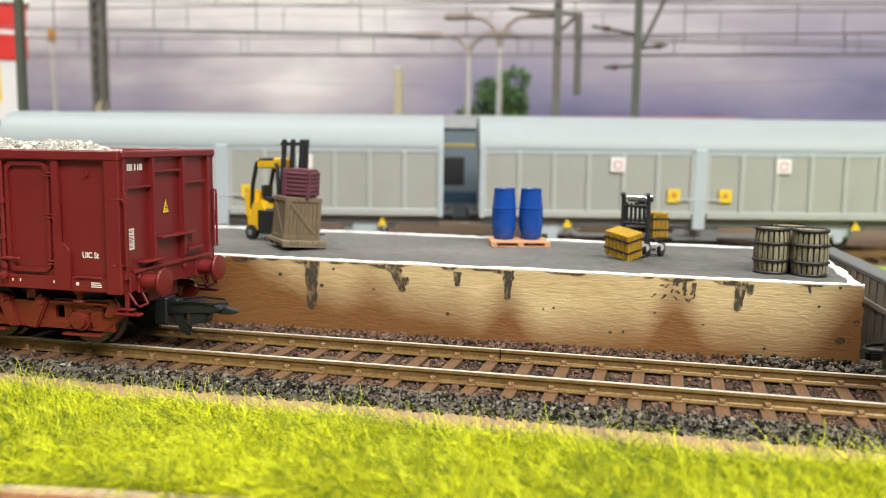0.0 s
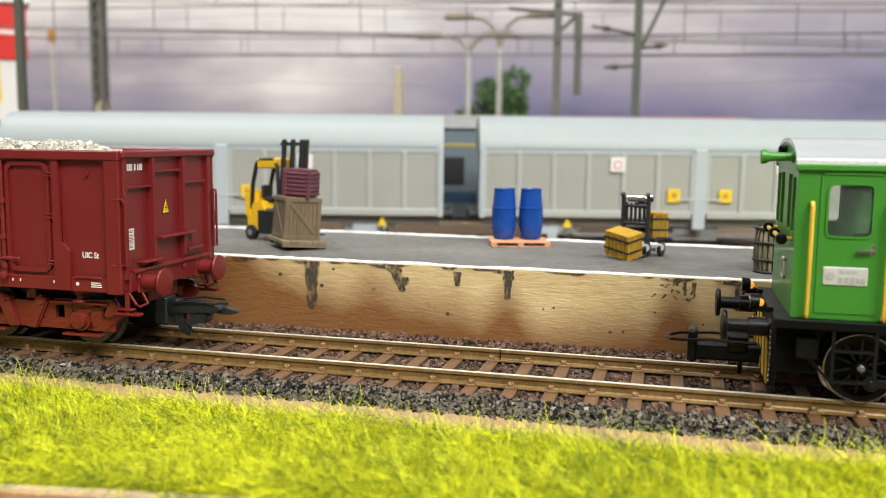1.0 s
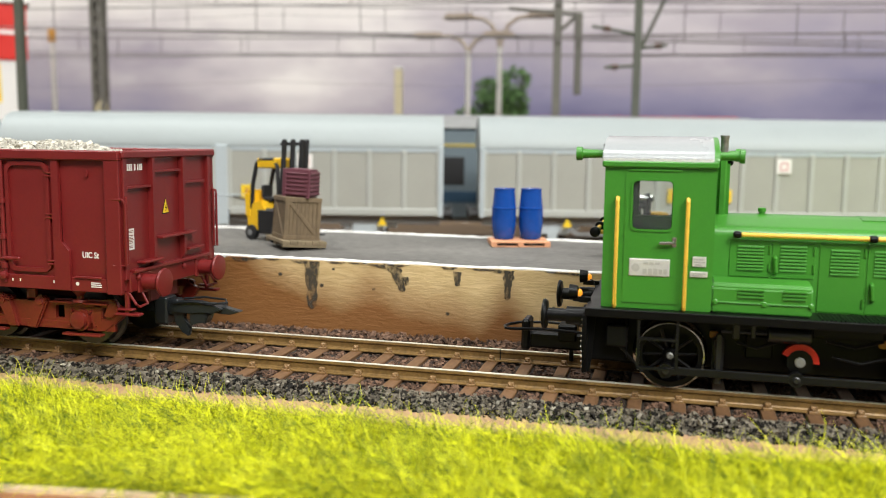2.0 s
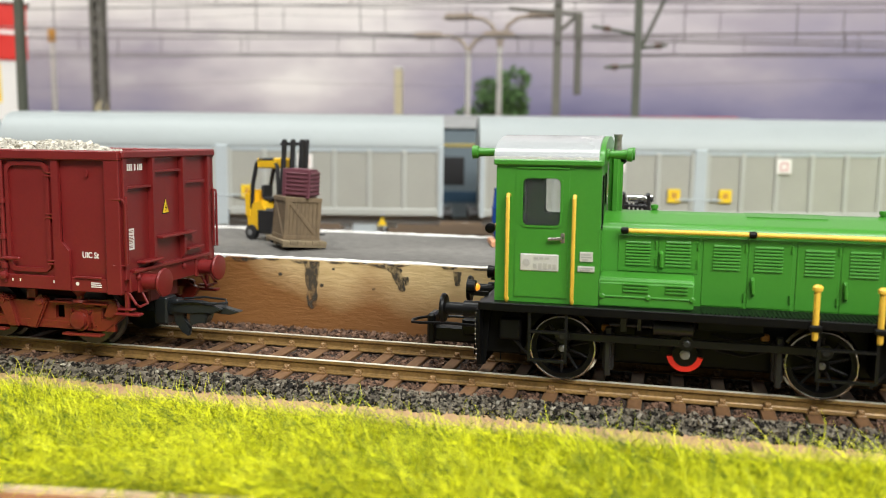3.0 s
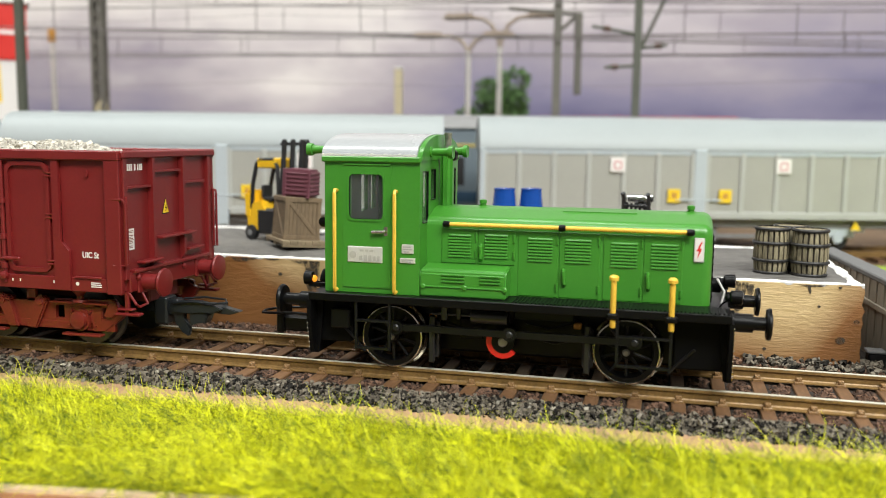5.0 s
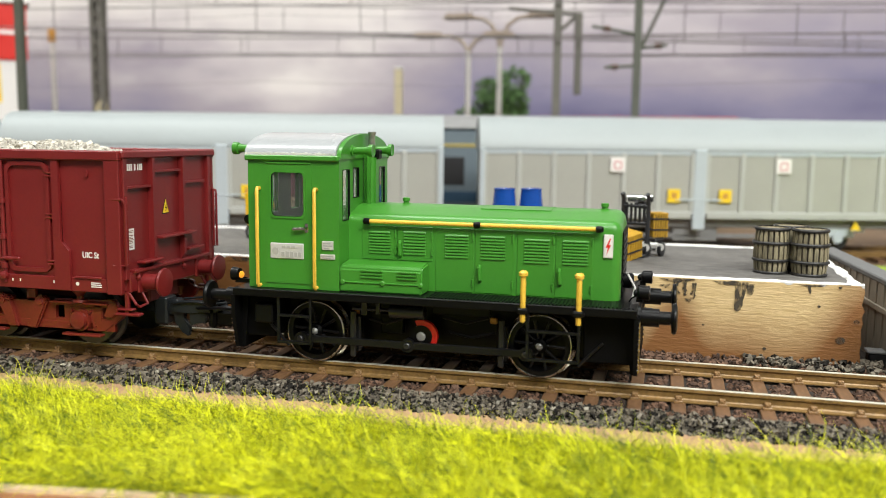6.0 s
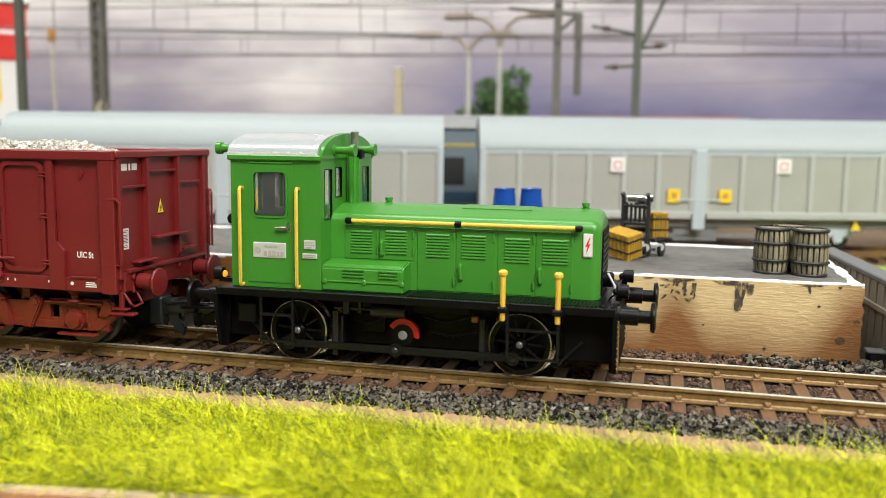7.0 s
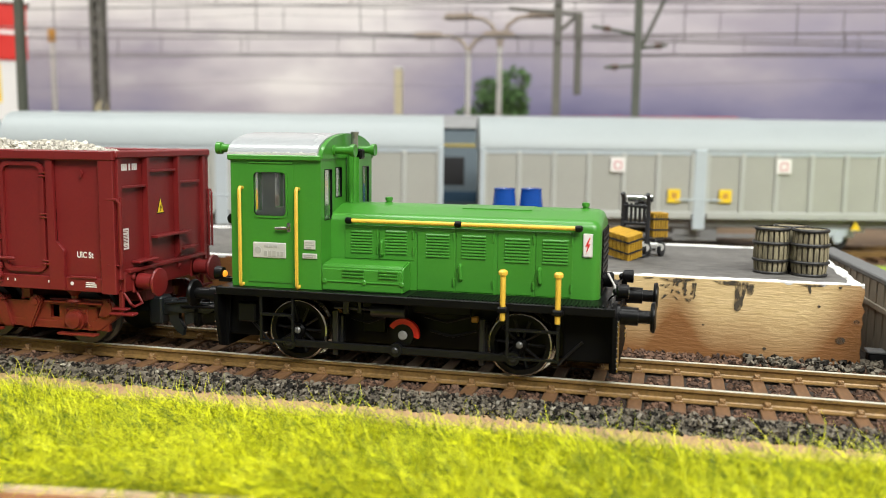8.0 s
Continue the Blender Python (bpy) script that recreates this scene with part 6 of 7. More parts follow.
banded_crate("banded_crate", 7.0, 4.8, 5.7, "ochre wooden crate with black straps, against the hand truck", -10.0, 59.2, DK, -38).matrix_basis = at(-10.0, 59.4, DK + 0.75, 13) @ pose(0, 0, 0, 0, 0, -38)
banded_crate("banded_crate", 3.6, 4.4, 5.6, "small ochre wooden crate on the hand truck", -3.0, 67.8, DK + 4.4, 24)
ht = thing("hand_truck", -7.9, 64.6, DK, -20, "black iron hand truck with silver wheels, on the platform deck", "hand truck")
for x in (-3.0, 3.0):
    bm = B()
    tube(bm, [(x, 0, 0.6), (x, 0.2, 8), (x, 0.3, 13.2), (x, -0.5, 14.4)], 0.55, 8)
    part("upright", bm, fork_black, ht)
for z in (7.2, 11.2):
    part("crossbar", box(B(), -3, 3, -0.25, 0.45, z, z + 0.7, 0.1), fork_black, ht)
for k in range(5):
    part("slat", box(B(), -2.4 + 1.05 * k, -1.8 + 1.05 * k, -0.15, 0.35, 7.4, 12.4 - 0.15 * (k % 2), 0.1), fork_black, ht)
part("toe_plate", box(B(), -3.2, 3.2, -2.2, 0.4, 0.1, 0.6, 0.1), fork_black, ht)
part("load_bed", box(B(), -2.6, 4.8, 0.6, 6.4, 3.6, 4.4, 0.15), fork_black, ht)
for x in (2.6, 4.9):
    for y, r in ((0.9, 1.7),):
        wf = part("wheel", lathe(B(), (x - 0.4, y + (3.0 if x > 4 else 0), r), (1, 0, 0), [(0, r * 0.8), (0.1, r), (0.9, r), (1.0, r * 0.8)], 18), fork_black, ht)
        part("hub", lathe(B(), (x + 0.3, y - 1.2 + (3.0 if x > 4 else 0), r + 0.5), (0.25, -1, 0), [(0, 0.9), (0.2, 0.9), (0.25, 0.3)], 16), plate_mat, wf, "shiny silver hub")
part("axle", rod(B(), (-3.2, 0.9, 1.7), (5, 0.9, 1.7), 0.35), chrome, ht)
cn = thing("gas_cylinder", -7.2, 66.6, DK + 11.9, -18, "silver gas cylinder lying across the hand truck", "cylinder")
bm = B()
lathe(bm, (-2.8, 0, 1.2), (1, 0, 0), [(0, 0.5), (0.3, 0.85), (4.6, 0.9), (5.0, 0.6), (5.2, 0.4), (5.5, 0.4)], 16)
part("body", bm, chrome, cn)
part("valve", box(B(), 2.4, 3.5, -0.4, 0.4, 0.6, 2.0, 0.15), chrome, cn)
part("strut", box(B(), -0.4, 2.6, -0.3, 0.3, -1.0, 0.6, 0.1), fork_black, cn)


# casks
def cask(x, y, rz, rad):
    c = thing("wooden_cask", x, y, DK, rz, "weathered wooden cask with black iron hoops, on the platform deck", "cask", "casks on the platform")
    h, n = 9.3, 20

    def rr(z):
        return rad * (0.88 + 0.12 * math.sin(math.pi * z / h))
    part("core", lathe(B(), (0, 0, 0.2), (0, 0, 1), [(0, rad * 0.8), (4.3, rad * 0.93), (8.2, rad * 0.8)], 24), stain_mat, c)
    for k in range(n):
        a0, a1 = TAU * (k + 0.17) / n, TAU * (k + 0.83) / n
        bm = B()
        rows = []
        for i in range(6):
            z = 0.1 + (h - 0.2) * i / 5
            r1, r0 = rr(z) + 0.16 * noise.noise(Vector((k * 3.1, i * 0.8, x))), rr(z) - 0.5
            rows.append([bm.verts.new((r * math.cos(a), r * math.sin(a), z)) for r, a in ((r0, a0), (r1, a0), (r1 + 0.04, (a0 + a1) / 2), (r1, a1), (r0, a1))])
        for p, q in zip(rows, rows[1:]):
            for j in range(5):
                bm.faces.new((p[j], p[(j + 1) % 5], q[(j + 1) % 5], q[j]))
        bm.faces.new(rows[0][::-1])
        bm.faces.new(rows[-1])
        part("stave", bm, cask_wood, c)
    for z in (0.2, 2.7, 6.2, 9.0):
        bm = B()
        m = 36
        rings = [[bm.verts.new(((rr(z) + o + 0.1 * noise.noise(Vector((math.cos(TAU * k / m) * 2, math.sin(TAU * k / m) * 2, z + x)))) * math.cos(TAU * k / m), (rr(z) + o) * math.sin(TAU * k / m), z + dz)) for k in range(m)] for o, dz in ((-0.1, -0.32), (0.3, -0.24), (0.42, 0.1), (0.26, 0.32), (-0.1, 0.34))]
        for p, q in zip(rings, rings[1:]):
            for k in range(m):
                bm.faces.new((p[k], p[(k + 1) % m], q[(k + 1) % m], q[k]))
        part("hoop", bm, cask_hoop, c)
    part("head", lathe(B(), (0, 0, 8.7), (0, 0, 1), [(0, rad * 0.82), (0.4, rad * 0.8), (0.45, rad * 0.6)], 24), cask_wood, c)
    return c


cask(20.2, 48.2, 0, 3.5)
cask(27.3, 46.7, 40, 3.6)
cask(24.5, 54.0, 75, 3.5)

# brush marks, painted shade lines under the white edge, and knots on the platform's face
for cx, top, w, ln, sd, lean in ((-75.2, 12.2, 4.2, 10.6, 1, 0.0), (-56.4, 11.6, 3.4, 5.0, 2, 0.4), (-54.0, 9.8, 1.8, 1.8, 9, 0.3), (-31.7, 12.2, 2.6, 6.2, 3, -0.05), (-42.6, 11.4, 2.2, 3.0, 4, 0.0), (13.8, 12.0, 2.8, 5.6, 5, -0.1), (15.3, 11.9, 2.0, 2.2, 6, 0.1), (5.0, 11.6, 0.9, 3.2, 7, 0.0), (3.2, 11.6, 0.8, 2.6, 8, 0.1), (26.0, 12.0, 0.7, 1.4, 10, 0.2), (1.8, 12.2, 7.0, 0.6, 11, 0.0), (-77.0, 12.2, 7.0, 0.6, 12, 0.0), (-58.0, 12.2, 9.0, 0.7, 13, 0.0), (-33.0, 12.2, 6.0, 0.6, 14, 0.0), (12.0, 12.2, 8.0, 0.7, 15, 0.0), (-92.0, 12.2, 6.0, 0.8, 16, 0.0)):
    part("brush_shade_mark", stain(cx, top, w, ln, sd, lean), feather_mat, platform, "dark brush mark, painted shade line where it hugs the edge")
dab = random.Random(12)
# short dark strips that draw the shade line below the white edge
for k in range(13):
    part("brush_shade_mark", stain(-90 + 9.4 * k + dab.uniform(-4.0, 4.0), 12.35, dab.uniform(2.0, 8.0), dab.uniform(0.25, 0.6), 40 + k, dab.uniform(-0.4, 0.4)), feather_mat, platform, "dark brush mark, painted shade line where it hugs the edge")
for k in range(16):
    part("brush_shade_mark", stain(1.0 + dab.uniform(-3.5, 4.5), dab.uniform(8.0, 12.0), dab.uniform(0.4, 1.0), dab.uniform(0.4, 1.1), 80 + k, dab.uniform(-1.2, 1.2)), feather_mat, platform, "dark brush mark, painted shade line where it hugs the edge")
for x, z, r in ((-77.5, 9.0, 0.5), (-68.5, 7.0, 0.5), (-57.6, 6.8, 0.35), (-66, 10.7, 0.35), (-42.5, 2.4, 0.45), (-11.5, 0.7, 0.4), (-9.2, 1.0, 0.4), (28.0, 1.9, 0.9), (30.4, 5.6, 0.5), (27.5, 12.0, 0.3), (24.2, 8.2, 0.3), (-3.5, 5.2, 0.25), (5, 3.4, 0.25), (15.6, -0.6, 0.35), (24.6, -2.0, 0.4), (-22, 5.0, 0.3), (-24, 4.6, 0.3)):
    part("knot", spot_mark(1.0875 * x + 1.6, z, r, x), feather_mat, platform, "small dark knot in the wood")

# plank wall at the platform's right end
pf = thing("plank_wall", 37.2, 82.0, 0, 0, "greyed wooden plank wall with stone coping beside the platform", "wall")
pf.matrix_basis = at(36.4, 92.0, 0, 0, 0, -85.0)
for k in range(44):
    h = 12.2 + 0.35 * lump(k * 7.0, 3, 4)
    part("plank", box(B(), 0.1 + 1.55 * k, 1.52 + 1.55 * k, -0.45 - 0.1 * (k % 3), 0.45, GROUND, h, 0.08), fence_wood, pf)
part("coping", box(B(), -2, 69, -0.8, 3.6, 12.0, 13.2, 0.25), fence_cap, pf)
part("rail", box(B(), -1, 69, -1.0, -0.4, 6.6, 7.7, 0.1), fence_wood, pf)
dbox = thing("cable_trough", 41.5, 38.5, GROUND, 0, "dark grey cable box lying by the ballast", "cable box")
part("body", box(B(), -4, 8, -1.5, 1.5, 0, 3.6, 0.3), fork_black, dbox)
part("lid", box(B(), -4.3, 8.3, -1.8, 1.8, 3.6, 4.1, 0.15), under_grey, dbox)

# ---- the yard behind: ground, covered wagons, masts, wires, backdrop ----
uneven("earth", -700, 500, 88, 598, 60, 30, lambda x, y: GROUND + 0.6 + 0.5 * lump(x, y, 14), earth, "brown scattered earth between the yard tracks")
uneven("far_turf", 42, 260, 96, 178, 50, 22, lambda x, y: GROUND + 2.2 + 1.4 * lump(x, y, 10), far_grass, "patch of bright green far turf")
GA = 15.0
YARD = at(-70, 160, 0, 0, 0, GA)


def yard_thing(name, t, y, label, category, group=""):
    ob = new(name)
    ob.empty_display_size = 0.002
    ob.matrix_basis = YARD @ at(t, y, 0)
    return tagged(ob, label, category, group)


yt = yard_thing("yard_track", 0, 16, "rusty railway track of the yard behind the platform", "railway track")
for y in (-8.65, 8.65):
    part("rail", box(B(), -420, 420, y - 0.5, y + 0.5, -2.2, 0.0, 0.1), rail_steel, yt)
ysl = part("sleeper", box(B(), -1.35, 1.35, -15, 15, -4.2, -2.2, 0.1), sleeper_mat, yt)
ysl.matrix_basis = at(-300, 0, 0)
for k in range(1, 88):
    copy_thing(ysl, at(-300 + 6.8 * k, 0, 0))


def covered_wagon(t0, length):
    w = yard_thing("covered_wagon", t0, 0, "pale grey sliding-wall covered wagon standing in the yard", "wagon", "covered wagons in the yard")
    L = length
    part("body", box(B(), 0.8, L - 0.8, 0.6, 32.4, 11.6, 36.0, 0.3), wagon_grey, w)
    prof = [(-0.5, 35.4), (-0.5, 36.2), (1.2, 39.8), (4.0, 43.4), (7.4, 45.6), (12.0, 46.7), (16.5, 47.0)]
    prof = prof + [(33 - y, z) for y, z in prof[::-1][1:]]
    part("roof", prism(B(), prof, "x", 0, L), wagon_roof, w)
    for a, b in ((1.6, L / 2 - 2.6), (L / 2 + 2.6, L - 1.6)):
        wall = part("sliding_wall", box(B(), a, b, -0.1, 0.55, 12.4, 35.2, 0.15), wagon_grey, w)
        n = round((b - a) / 12.0)
        for k in range(n + 1):
            x = a + (b - a) * k / n
            part("rib", box(B(), x - 0.9, x + 0.9, -0.75, 0.0, 13.4, 34.6, 0.3), wagon_rib, wall)
        part("bottom_rail", box(B(), a, b, -0.9, 0.2, 11.8, 14.4, 0.3), wagon_rib, wall)
        part("top_rail", box(B(), a, b, -0.4, 0.2, 33.8, 35.3, 0.2), wagon_post, wall)
    for x in (0.9, L / 2, L - 0.9):
        part("post", box(B(), x - (2.2 if 5 < x < L - 5 else 0.9), x + (2.2 if 5 < x < L - 5 else 0.9), -1.0, 0.8, 8.0 if 5 < x < L - 5 else 11.4, 36.0, 0.3), wagon_post, w)
    part("lock_bar", box(B(), L / 2 - 8, L / 2 + 8, -1.1, -0.6, 18.2, 18.8, 0.1), wagon_post, w)
    for x in (L / 2 - 9.0, L / 2 + 9.0):
        pc = part("placard", box(B(), x - 2.2, x + 2.2, -1.05, -0.5, 17.6, 22.2, 0.1), warn_yellow, w, "orange-yellow placard")
        part("placard_mark", box(B(), x - 0.9, x + 0.9, -1.12, -1.0, 19.0, 21.0), orange, pc)
    for x in (L / 2 - 29.0, L / 2 + 29.0):
        pc = part("placard", box(B(), x - 2.6, x + 2.6, -1.05, -0.5, 27.9, 33.0, 0.1), print_white, w, "white placard with pale pink mark")
        part("placard_mark", frame_ring(x - 0.9, x + 0.9, 29.4, 31.4, 0.6, -1.15, -1.0, 0.6), mat("pale_pink_print", (0.65, 0.4, 0.4), 0.6), pc)
    part("solebar", box(B(), 1, L - 1, 2, 5, 8.6, 11.6, 0.3), under_grey, w)
    bm = B()
    prism(bm, [(L / 2 - 50, 9.4), (L / 2 - 42, 5.0), (L / 2 + 42, 5.0), (L / 2 + 50, 9.4), (L / 2 + 46, 9.4), (L / 2 + 41, 6.2), (L / 2 - 41, 6.2), (L / 2 - 46, 9.4)], "y", 3, 4.5)
    box(bm, L / 2 - 8, L / 2 + 8, 3, 8, 3.6, 9, 0.4)
    part("truss", bm, under_grey, w)
    for x in (L * 0.17, L * 0.83):
        bm = B()
        box(bm, x - 6, x + 6, 2.2, 5.0, 5.4, 9.2, 0.5)
        lathe(bm, (x, 2.0, 5.2), (0, 1, 0), [(0, 1.8), (2, 2.2)], 14)
        box(bm, x - 10, x + 10, 3.2, 4.4, 7.4, 8.4, 0.3)
        part("axle_guard", bm, wagon_post, w)
        for y in (6.4, 26.6):
            part("wheel", lathe(B(), (x, y - 1.2, 5.0), (0, 1, 0), [(0, 5.0), (1.8, 5.0), (1.9, 5.6), (2.5, 5.6)], 28), fork_black, w)
        part("tie_down", prism(B(), [(x + 3.2, 8.4), (x + 6.6, 8.4), (x + 4.9, 11.4)], "y", -0.6, 0.4), warn_yellow, w, "orange-yellow triangle mark")
    for x, s in ((0.8, -1), (L - 0.8, 1)):
        for y in (6.5, 26.5):
            bm = B()
            lathe(bm, (x, y, 12.0), (s, 0, 0), [(0, 1.5), (3.4, 1.4), (3.5, 2.4), (4.1, 2.4)], 16)
            part("buffer", bm, fork_black, w)
        for z in (15, 19, 23, 27):
            part("ladder_rung", rod(B(), (x + s * 0.6, 3, z), (x + s * 0.6, 7, z), 0.3), wagon_post, w)
    return w


covered_wagon(5.0, 154.0)
covered_wagon(-161.6, 154.0)
covered_wagon(172.0, 154.0)
covered_wagon(-328.0, 154.0)

# blue-grey coach on the next track, seen through the gap
ch = yard_thing("railway_coach", 0, 52, "blue-grey railway coach with yellow line on the next yard track", "coach")
part("body", box(B(), -150, 120, 0, 30, 5, 44, 2.0, 3), coach_blue, ch)
part("waist_band", box(B(), -150, 120, -0.3, 0.2, 13, 17.5, 0.1), mat("dull_blue", (0.02, 0.06, 0.11), 0.5), ch, "dark blue band")
part("cant_rail_line", box(B(), -150, 120, -0.3, 0.2, 35.4, 36.8, 0.1), mat("dull_yellow", (0.36, 0.29, 0.09), 0.5), ch, "yellow line under the roof")
for k in range(14):
    part("window", box(B(), -140 + 18.5 * k, -128 + 18.5 * k, -0.35, 0.2, 20, 31.5, 0.4), fork_black, ch)
part("roof", prism(B(), [(-0.2, 43), (3, 46.5), (10, 48.5), (20, 48.5), (27, 46.5), (30.2, 43)], "x", -150, 120), under_grey, ch)
for x in (-120, 90):
    for d in (-12, 12):
        part("wheel", lathe(B(), (x + d, 4, 5.0), (0, 1, 0), [(0, 5.0), (2, 5.2)], 24), fork_black, ch)


def h_mast(x, y, w, top, label, m=None):
    ob = thing("catenary_mast", x, y, GROUND, 8, label, "mast", "catenary masts")
    bm = B()
    box(bm, -w / 2, w / 2, -w * 0.5, -w * 0.32, 0, top)
    box(bm, -w / 2, w / 2, w * 0.32, w * 0.5, 0, top)
    box(bm, -w * 0.1, w * 0.1, -w * 0.35, w * 0.35, 0, top)
    part("column", bm, m or mast_mat, ob)
    part("footing", box(B(), -w * 0.9, w * 0.9, -w * 0.9, w * 0.9, -0.5, 5, 0.4), fence_cap, ob)
    return ob


h_mast(-232.9, 140, 2.6, 150, "grey-green steel catenary mast before the covered wagons")
m1 = h_mast(-17.2, 262, 3.2, 150, "dark grey-green catenary mast with cantilever arms")
for z0, x1, z1 in ((104 + 4, 14, 116 + 4), (83, 12, 84), (75.5, -14, 74.5), (89, -20, 92)):
    bm = B()
    tube(bm, [(0, 0, z0), (x1, -4, z1)], 0.75)
    arm = part("cantilever", bm, mast_mat, m1)
    part("insulator", lathe(B(), (x1 * 0.6, -2.4, z0 + (z1 - z0) * 0.6), (x1, 0, z1 - z0), [(0, 0.9), (0.5, 1.7), (1.4, 0.9), (2, 1.7), (3, 0.9)], 10), mat("brown_insulator", (0.1, 0.05, 0.035), 0.3), arm)
part("brace", tube(B(), [(2, 0, 84), (11, 0, 104), (17, 0, 122)], 0.8), mast_mat, m1)
m2 = h_mast(-52.2, 262, 3.6, 150, "grey catenary mast with hanging drop post", lattice_mat)
part("cantilever", tube(B(), [(0, 0, 90), (9, 0, 98.5)], 0.9), lattice_mat, m2)
part("drop_post", box(B(), 7.6, 10.8, -1.5, 1.5, 63.0, 99, 0.4), lattice_mat, m2)
part("cross_arm", tube(B(), [(9.2, 0, 98), (-22, 0, 101)], 0.8), lattice_mat, m2)


def lattice_mast(x, y, w, top):
    ob = thing("lattice_mast", x, y, GROUND, 12, "weathered grey lattice mast in the yard", "mast")
    for sx in (-1, 1):
        for sy in (-1, 1):
            part("leg", box(B(), sx * w / 2 - 0.8, sx * w / 2 + 0.8, sy * w / 2 - 0.8, sy * w / 2 + 0.8, 0, top), lattice_mat, ob)
    n = 22
    for k in range(n):
        bm = B()
        z0, z1 = top * k / n, top * (k + 1) / n
        for sy in (-1, 1):
            rod(bm, (-w / 2, sy * w / 2, z0), (w / 2, sy * w / 2, z1), 0.7, 6)
            rod(bm, (sy * w / 2, -w / 2, z1), (sy * w / 2, w / 2, z0), 0.7, 6)
            box(bm, -w / 2, w / 2, sy * w / 2 - 0.5, sy * w / 2 + 0.5, z0, z0 + 1.4)
        part("bracing", bm, cream_post if k < 9 else lattice_mat, ob)
    return ob


lattice_mast(-286.0, 262, 4.9, 150)


def yard_lamp(x, y, top, arms):
    ob = thing("yard_lamp", x, y, GROUND, 0, "pale twin-arm yard lamp with tan lamp heads", "lamp", "yard lamps")
    part("pole", lathe(B(), (0, 0, 0), (0, 0, 1), [(0, 2.0), (top * 0.3, 1.7), (top, 1.2)], 12), lamp_grey, ob)
    for s, reach, rise in arms:
        bm = B()
        pts = [(0, 0, top - 1), (s * 1.2, 0, top + rise * 0.3), (s * 4, 0, top + rise * 0.72), (s * 9, 0, top + rise * 0.95), (s * (reach - 6), 0, top + rise)]
        tube(bm, pts, 1.0)
        arm = part("arm", bm, lamp_tan, ob)
        part("lamp_head", box(B(), min(s * (reach - 13), s * (reach + 3)), max(s * (reach - 13), s * (reach + 3)), -2.4, 2.4, top + rise - 1.4, top + rise + 2.0, 1.2, 2), lamp_tan, arm)
    return ob


yard_lamp(-85.6, 300, 88.0, ((-1, 26, 15), (1, 26, 15)))
yard_lamp(-101.5, 300, 86.0, ((-1, 26, 8), (1, 20, 8)))
cp = thing("cream_post", -138, 300, GROUND, 0, "short cream-painted post in the yard", "post")
part("shaft", box(B(), -1.8, 1.8, -1.8, 1.8, 0, 78.5, 0.3), cream_post, cp)
part("cap", box(B(), -2.1, 2.1, -2.1, 2.1, 77.5, 79, 0.3), lamp_grey, cp)
sp = thing("signal_post", -343, 300, GROUND, 0, "thin grey post with a small orange box", "signal")
part("shaft", lathe(B(), (0, 0, 0), (0, 0, 1), [(0, 1.6), (100, 1.3)], 10), lamp_grey, sp)
part("box", box(B(), -2.0, 1.6, -1.6, 1.6, 94.5, 101.5, 0.4), orange, sp)

# red and white building at the left
bl = thing("signal_cabin", -327.5, 235, GROUND, 42, "white cabin with bright red upper panels and yellow notice", "building")
part("wall", box(B(), -60, 15, 0, 50, 0, 79, 0.6), print_white, bl)
part("red_panel", box(B(), -61, 16, -1, 51, 79, 106.5, 0.6), signal_red, bl, "bright red upper panel")
part("panel_line", box(B(), -61, 16.2, -1.2, 51, 91.5, 93.6, 0.2), print_white, bl)
part("roof", box(B(), -63, 18, -3, 53, 106.5, 112, 0.6), print_white, bl)
part("notice", box(B(), -30, 3.4, -0.5, 0.5, 58, 77, 0.3), warn_yellow, bl, "yellow notice board")


# tree
def tree(x, y, h, spread):
    t = thing("tree", x, y, GROUND, 0, "model tree with dense mid-green foliage behind the wagons", "tree")
    bm = B()
    lathe(bm, (0, 0, 0), (0.02, 0, 1), [(0, 2.2), (h * 0.3, 1.5), (h * 0.75, 0.6)], 10)
    rng = random.Random(4)
    for k in range(9):
        a, z = rng.uniform(0, TAU), h * rng.uniform(0.3, 0.65)
        tube(bm, [(0, 0, z), (math.cos(a) * spread * 0.4, math.sin(a) * spread * 0.4, z + 6), (math.cos(a) * spread * 0.8, math.sin(a) * spread * 0.8, z + 11)], 0.5, 6)
    part("trunk", bm, sleeper_mat, t)
    rg = np.random.RandomState(9)
    vs, fs = [], []
    lobes = [(rg.uniform(-0.62, 0.62) * spread, rg.uniform(-0.5, 0.5) * spread, h * rg.uniform(0.35, 0.86), spread * rg.uniform(0.4, 0.62)) for k in range(16)]
    for cx, cy, cz, r in lobes:
        for k in range(260):
            d = rg.normal(0, 1, 3)
            d /= np.linalg.norm(d)
            p = np.array((cx, cy, cz)) + d * r * rg.uniform(0.6, 1.05)
            q = np.array(Euler(rg.uniform(0, 6.3, 3)).to_matrix()) * rg.uniform(0.7, 1.5)
            b = len(vs)
            vs += [tuple((p + q[:, 0]) * MM), tuple((p + q[:, 1]) * MM), tuple((p - q[:, 0]) * MM), tuple((p - q[:, 1] + q[:, 2] * 0.4) * MM)]
            fs.append((b, b + 1, b + 2, b + 3))
    raw("crown", vs, fs, leaf_mat, "", "", "", False, t)


tree(-97, 340, 87, 20)
rr1 = thing("red_roof_shed", -2, 330, GROUND, 0, "low grey shed with a dull red roof behind the wagons", "shed")
part("wall", box(B(), -70, 30, 0, 30, 0, 50), fence_cap, rr1)
part("roof", prism(B(), [(-3, 49), (15, 55.6), (33, 49)], "x", -73, 33), mat("dull_red_roof", (0.3, 0.06, 0.07), 0.7, var=0.2), rr1)


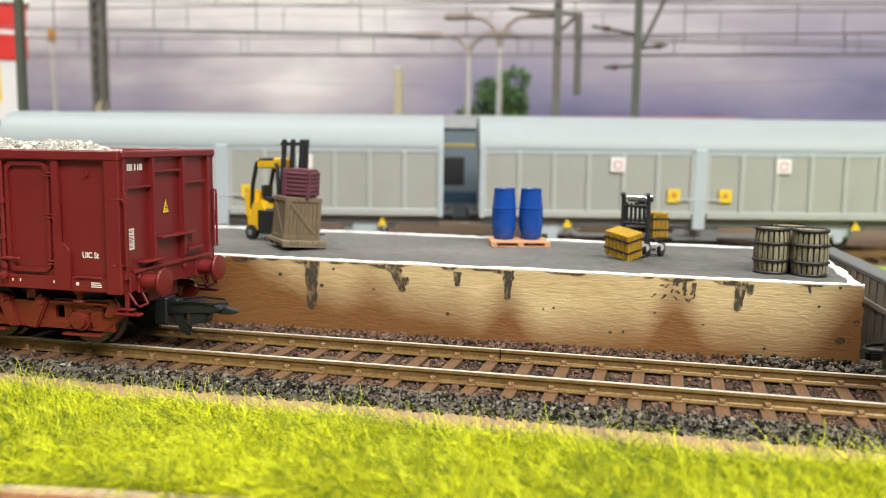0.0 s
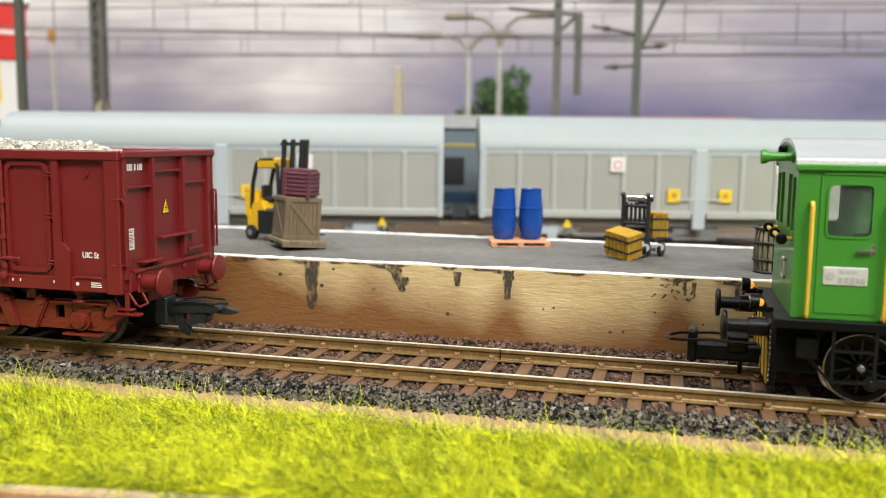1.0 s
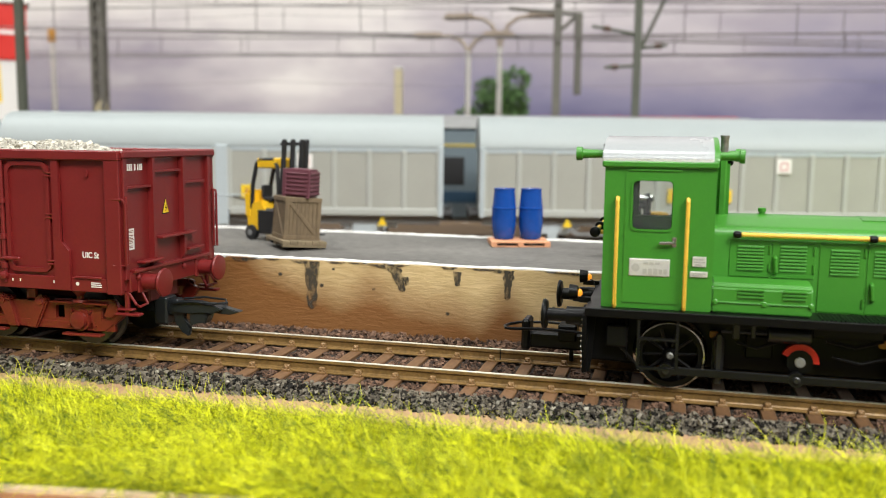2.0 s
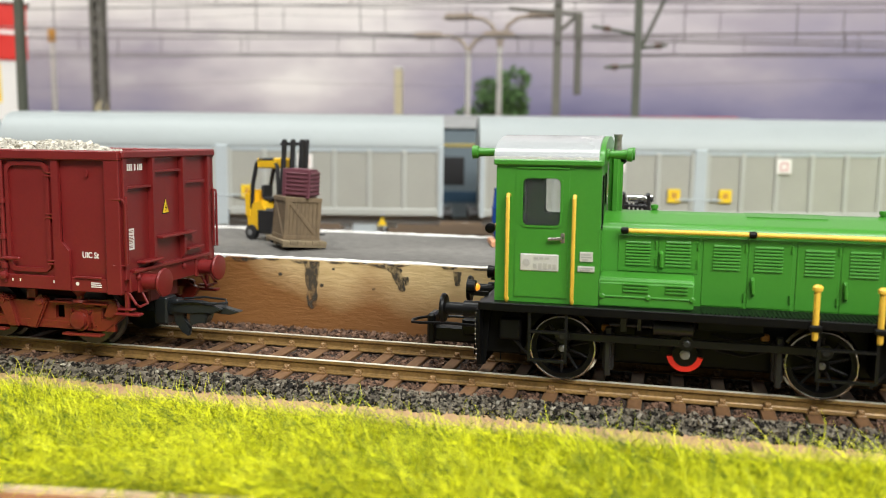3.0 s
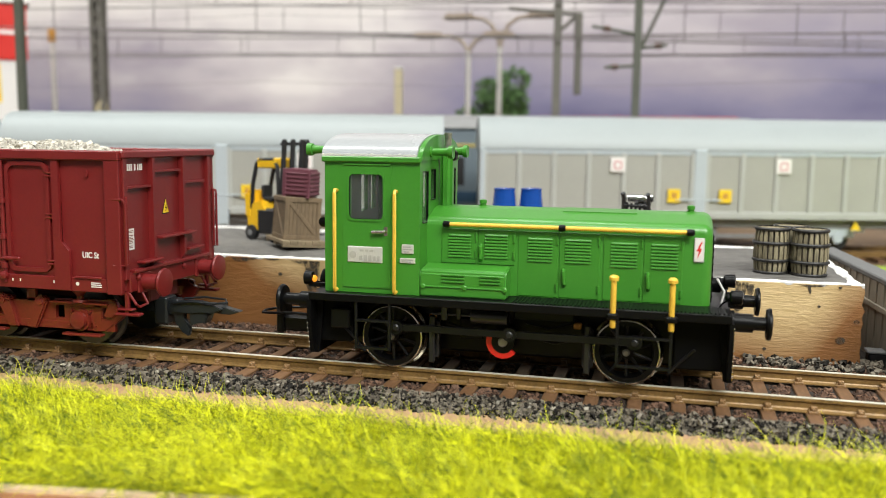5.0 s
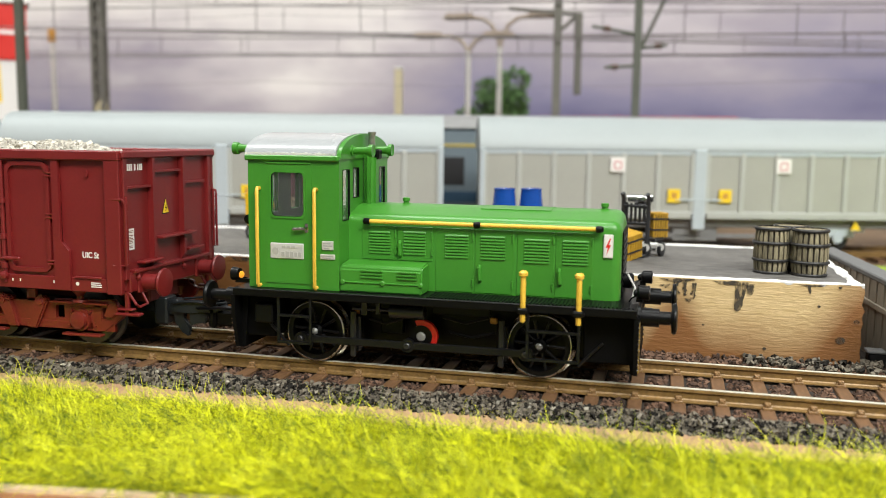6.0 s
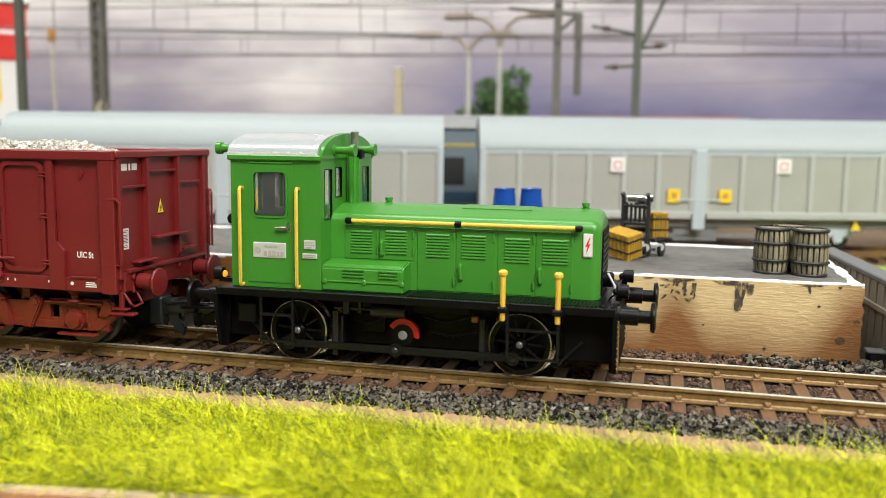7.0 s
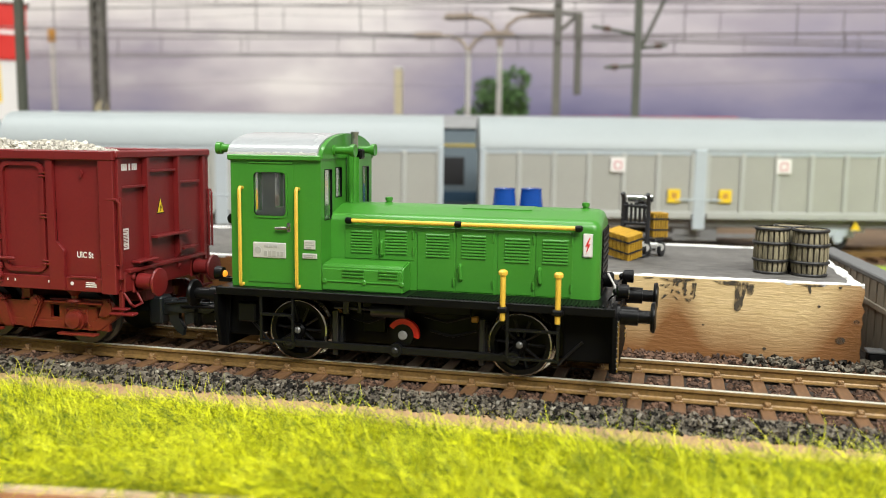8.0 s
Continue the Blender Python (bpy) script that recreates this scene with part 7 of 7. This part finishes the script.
# overhead wires
def wire_run(name, a, b, sag, drop, n, r, label):
    """A messenger wire over a contact wire with droppers between, from a to b."""
    ob = new(name)
    ob.empty_display_size = 0.002
    tagged(ob, label, "wire", "overhead wires")
    a, b = Vector(a), Vector(b)
    up, lo = [], []
    for k in range(25):
        t = k / 24
        p = a.lerp(b, t)
        up.append(p + Vector((0, 0, -sag * 4 * t * (1 - t))))
        lo.append(p + Vector((0, 0, -drop)))
    part("messenger_wire", tube(B(), up, r, 6), wire_mat, ob)
    part("contact_wire", tube(B(), lo, r, 6), wire_mat, ob)
    for k in range(1, n):
        t = k / n
        p = a.lerp(b, t)
        top = p + Vector((0, 0, -sag * 4 * t * (1 - t)))
        part("dropper", rod(B(), top, p + Vector((0, 0, -drop)), r * 0.7, 6), wire_mat, ob)
    return ob


wire_run("catenary", (-420, 195, 111), (190, 300, 99), 5, 21, 13, 0.34, "thin dark overhead catenary wire with droppers")
wire_run("catenary", (-430, 300, 120), (300, 330, 99), 6, 19, 13, 0.32, "thin dark overhead catenary wire with droppers")
wire_run("catenary", (-480, 350, 106), (320, 380, 96), 4, 15, 14, 0.34, "thin dark overhead catenary wire with droppers")
wire_run("catenary", (-480, 262, 92), (340, 262, 85), 4, 12, 12, 0.34, "thin dark overhead catenary wire with droppers")
wire_run("catenary", (-500, 262.5, 122), (340, 262.5, 112), 4, 17, 12, 0.34, "thin dark overhead catenary wire with droppers")

for wa, wb in ((104, 96), (83, 78), (68, 66)):
    ln = new("feeder_wire")
    ln.empty_display_size = 0.002
    tagged(ln, "single thin dark overhead wire across the yard", "wire", "feeder wires")
    part("strand", tube(B(), [(-480 + 34 * k, 292, wa + (wb - wa) * k / 24 - 3 * math.sin(math.pi * (k % 8) / 8)) for k in range(25)], 0.1, 6), wire_mat, ln)

# painted sky board
bd = part("backdrop", box(B(), -1100, 900, 600, 606, -24, 420), backdrop_mat)
tagged(bd, "painted lilac evening sky on a backdrop board", "", "", "structure")


# ---- what moves ----
def motions():
    walk(loco, [(t, at(s - 16.0, TRACK_Y, 0)) for t, s in LOCO_RUN])
    walk(wagon, [(t, at(s, TRACK_Y, 0)) for t, s in WAGON_RUN])
    turns = [(t, crank_angle(run_at(t))) for t in WHEEL_TIMES]
    for w in loco_wheels:
        x0, y0, z0 = w["x_mm"], w["y_mm"], 5.75 if w.name.startswith("jack") else 5.42
        walk(w, [(t, at(x0, y0, z0, 0, -(a - 90.0), 0)) for t, a in turns])
    for rd, y0 in loco_rods:
        walk(rd, [(t, at(-2.65 - CRANK * math.cos(radians(a)), y0, 5.55 - CRANK * math.sin(radians(a)))) for t, a in turns])


motions()
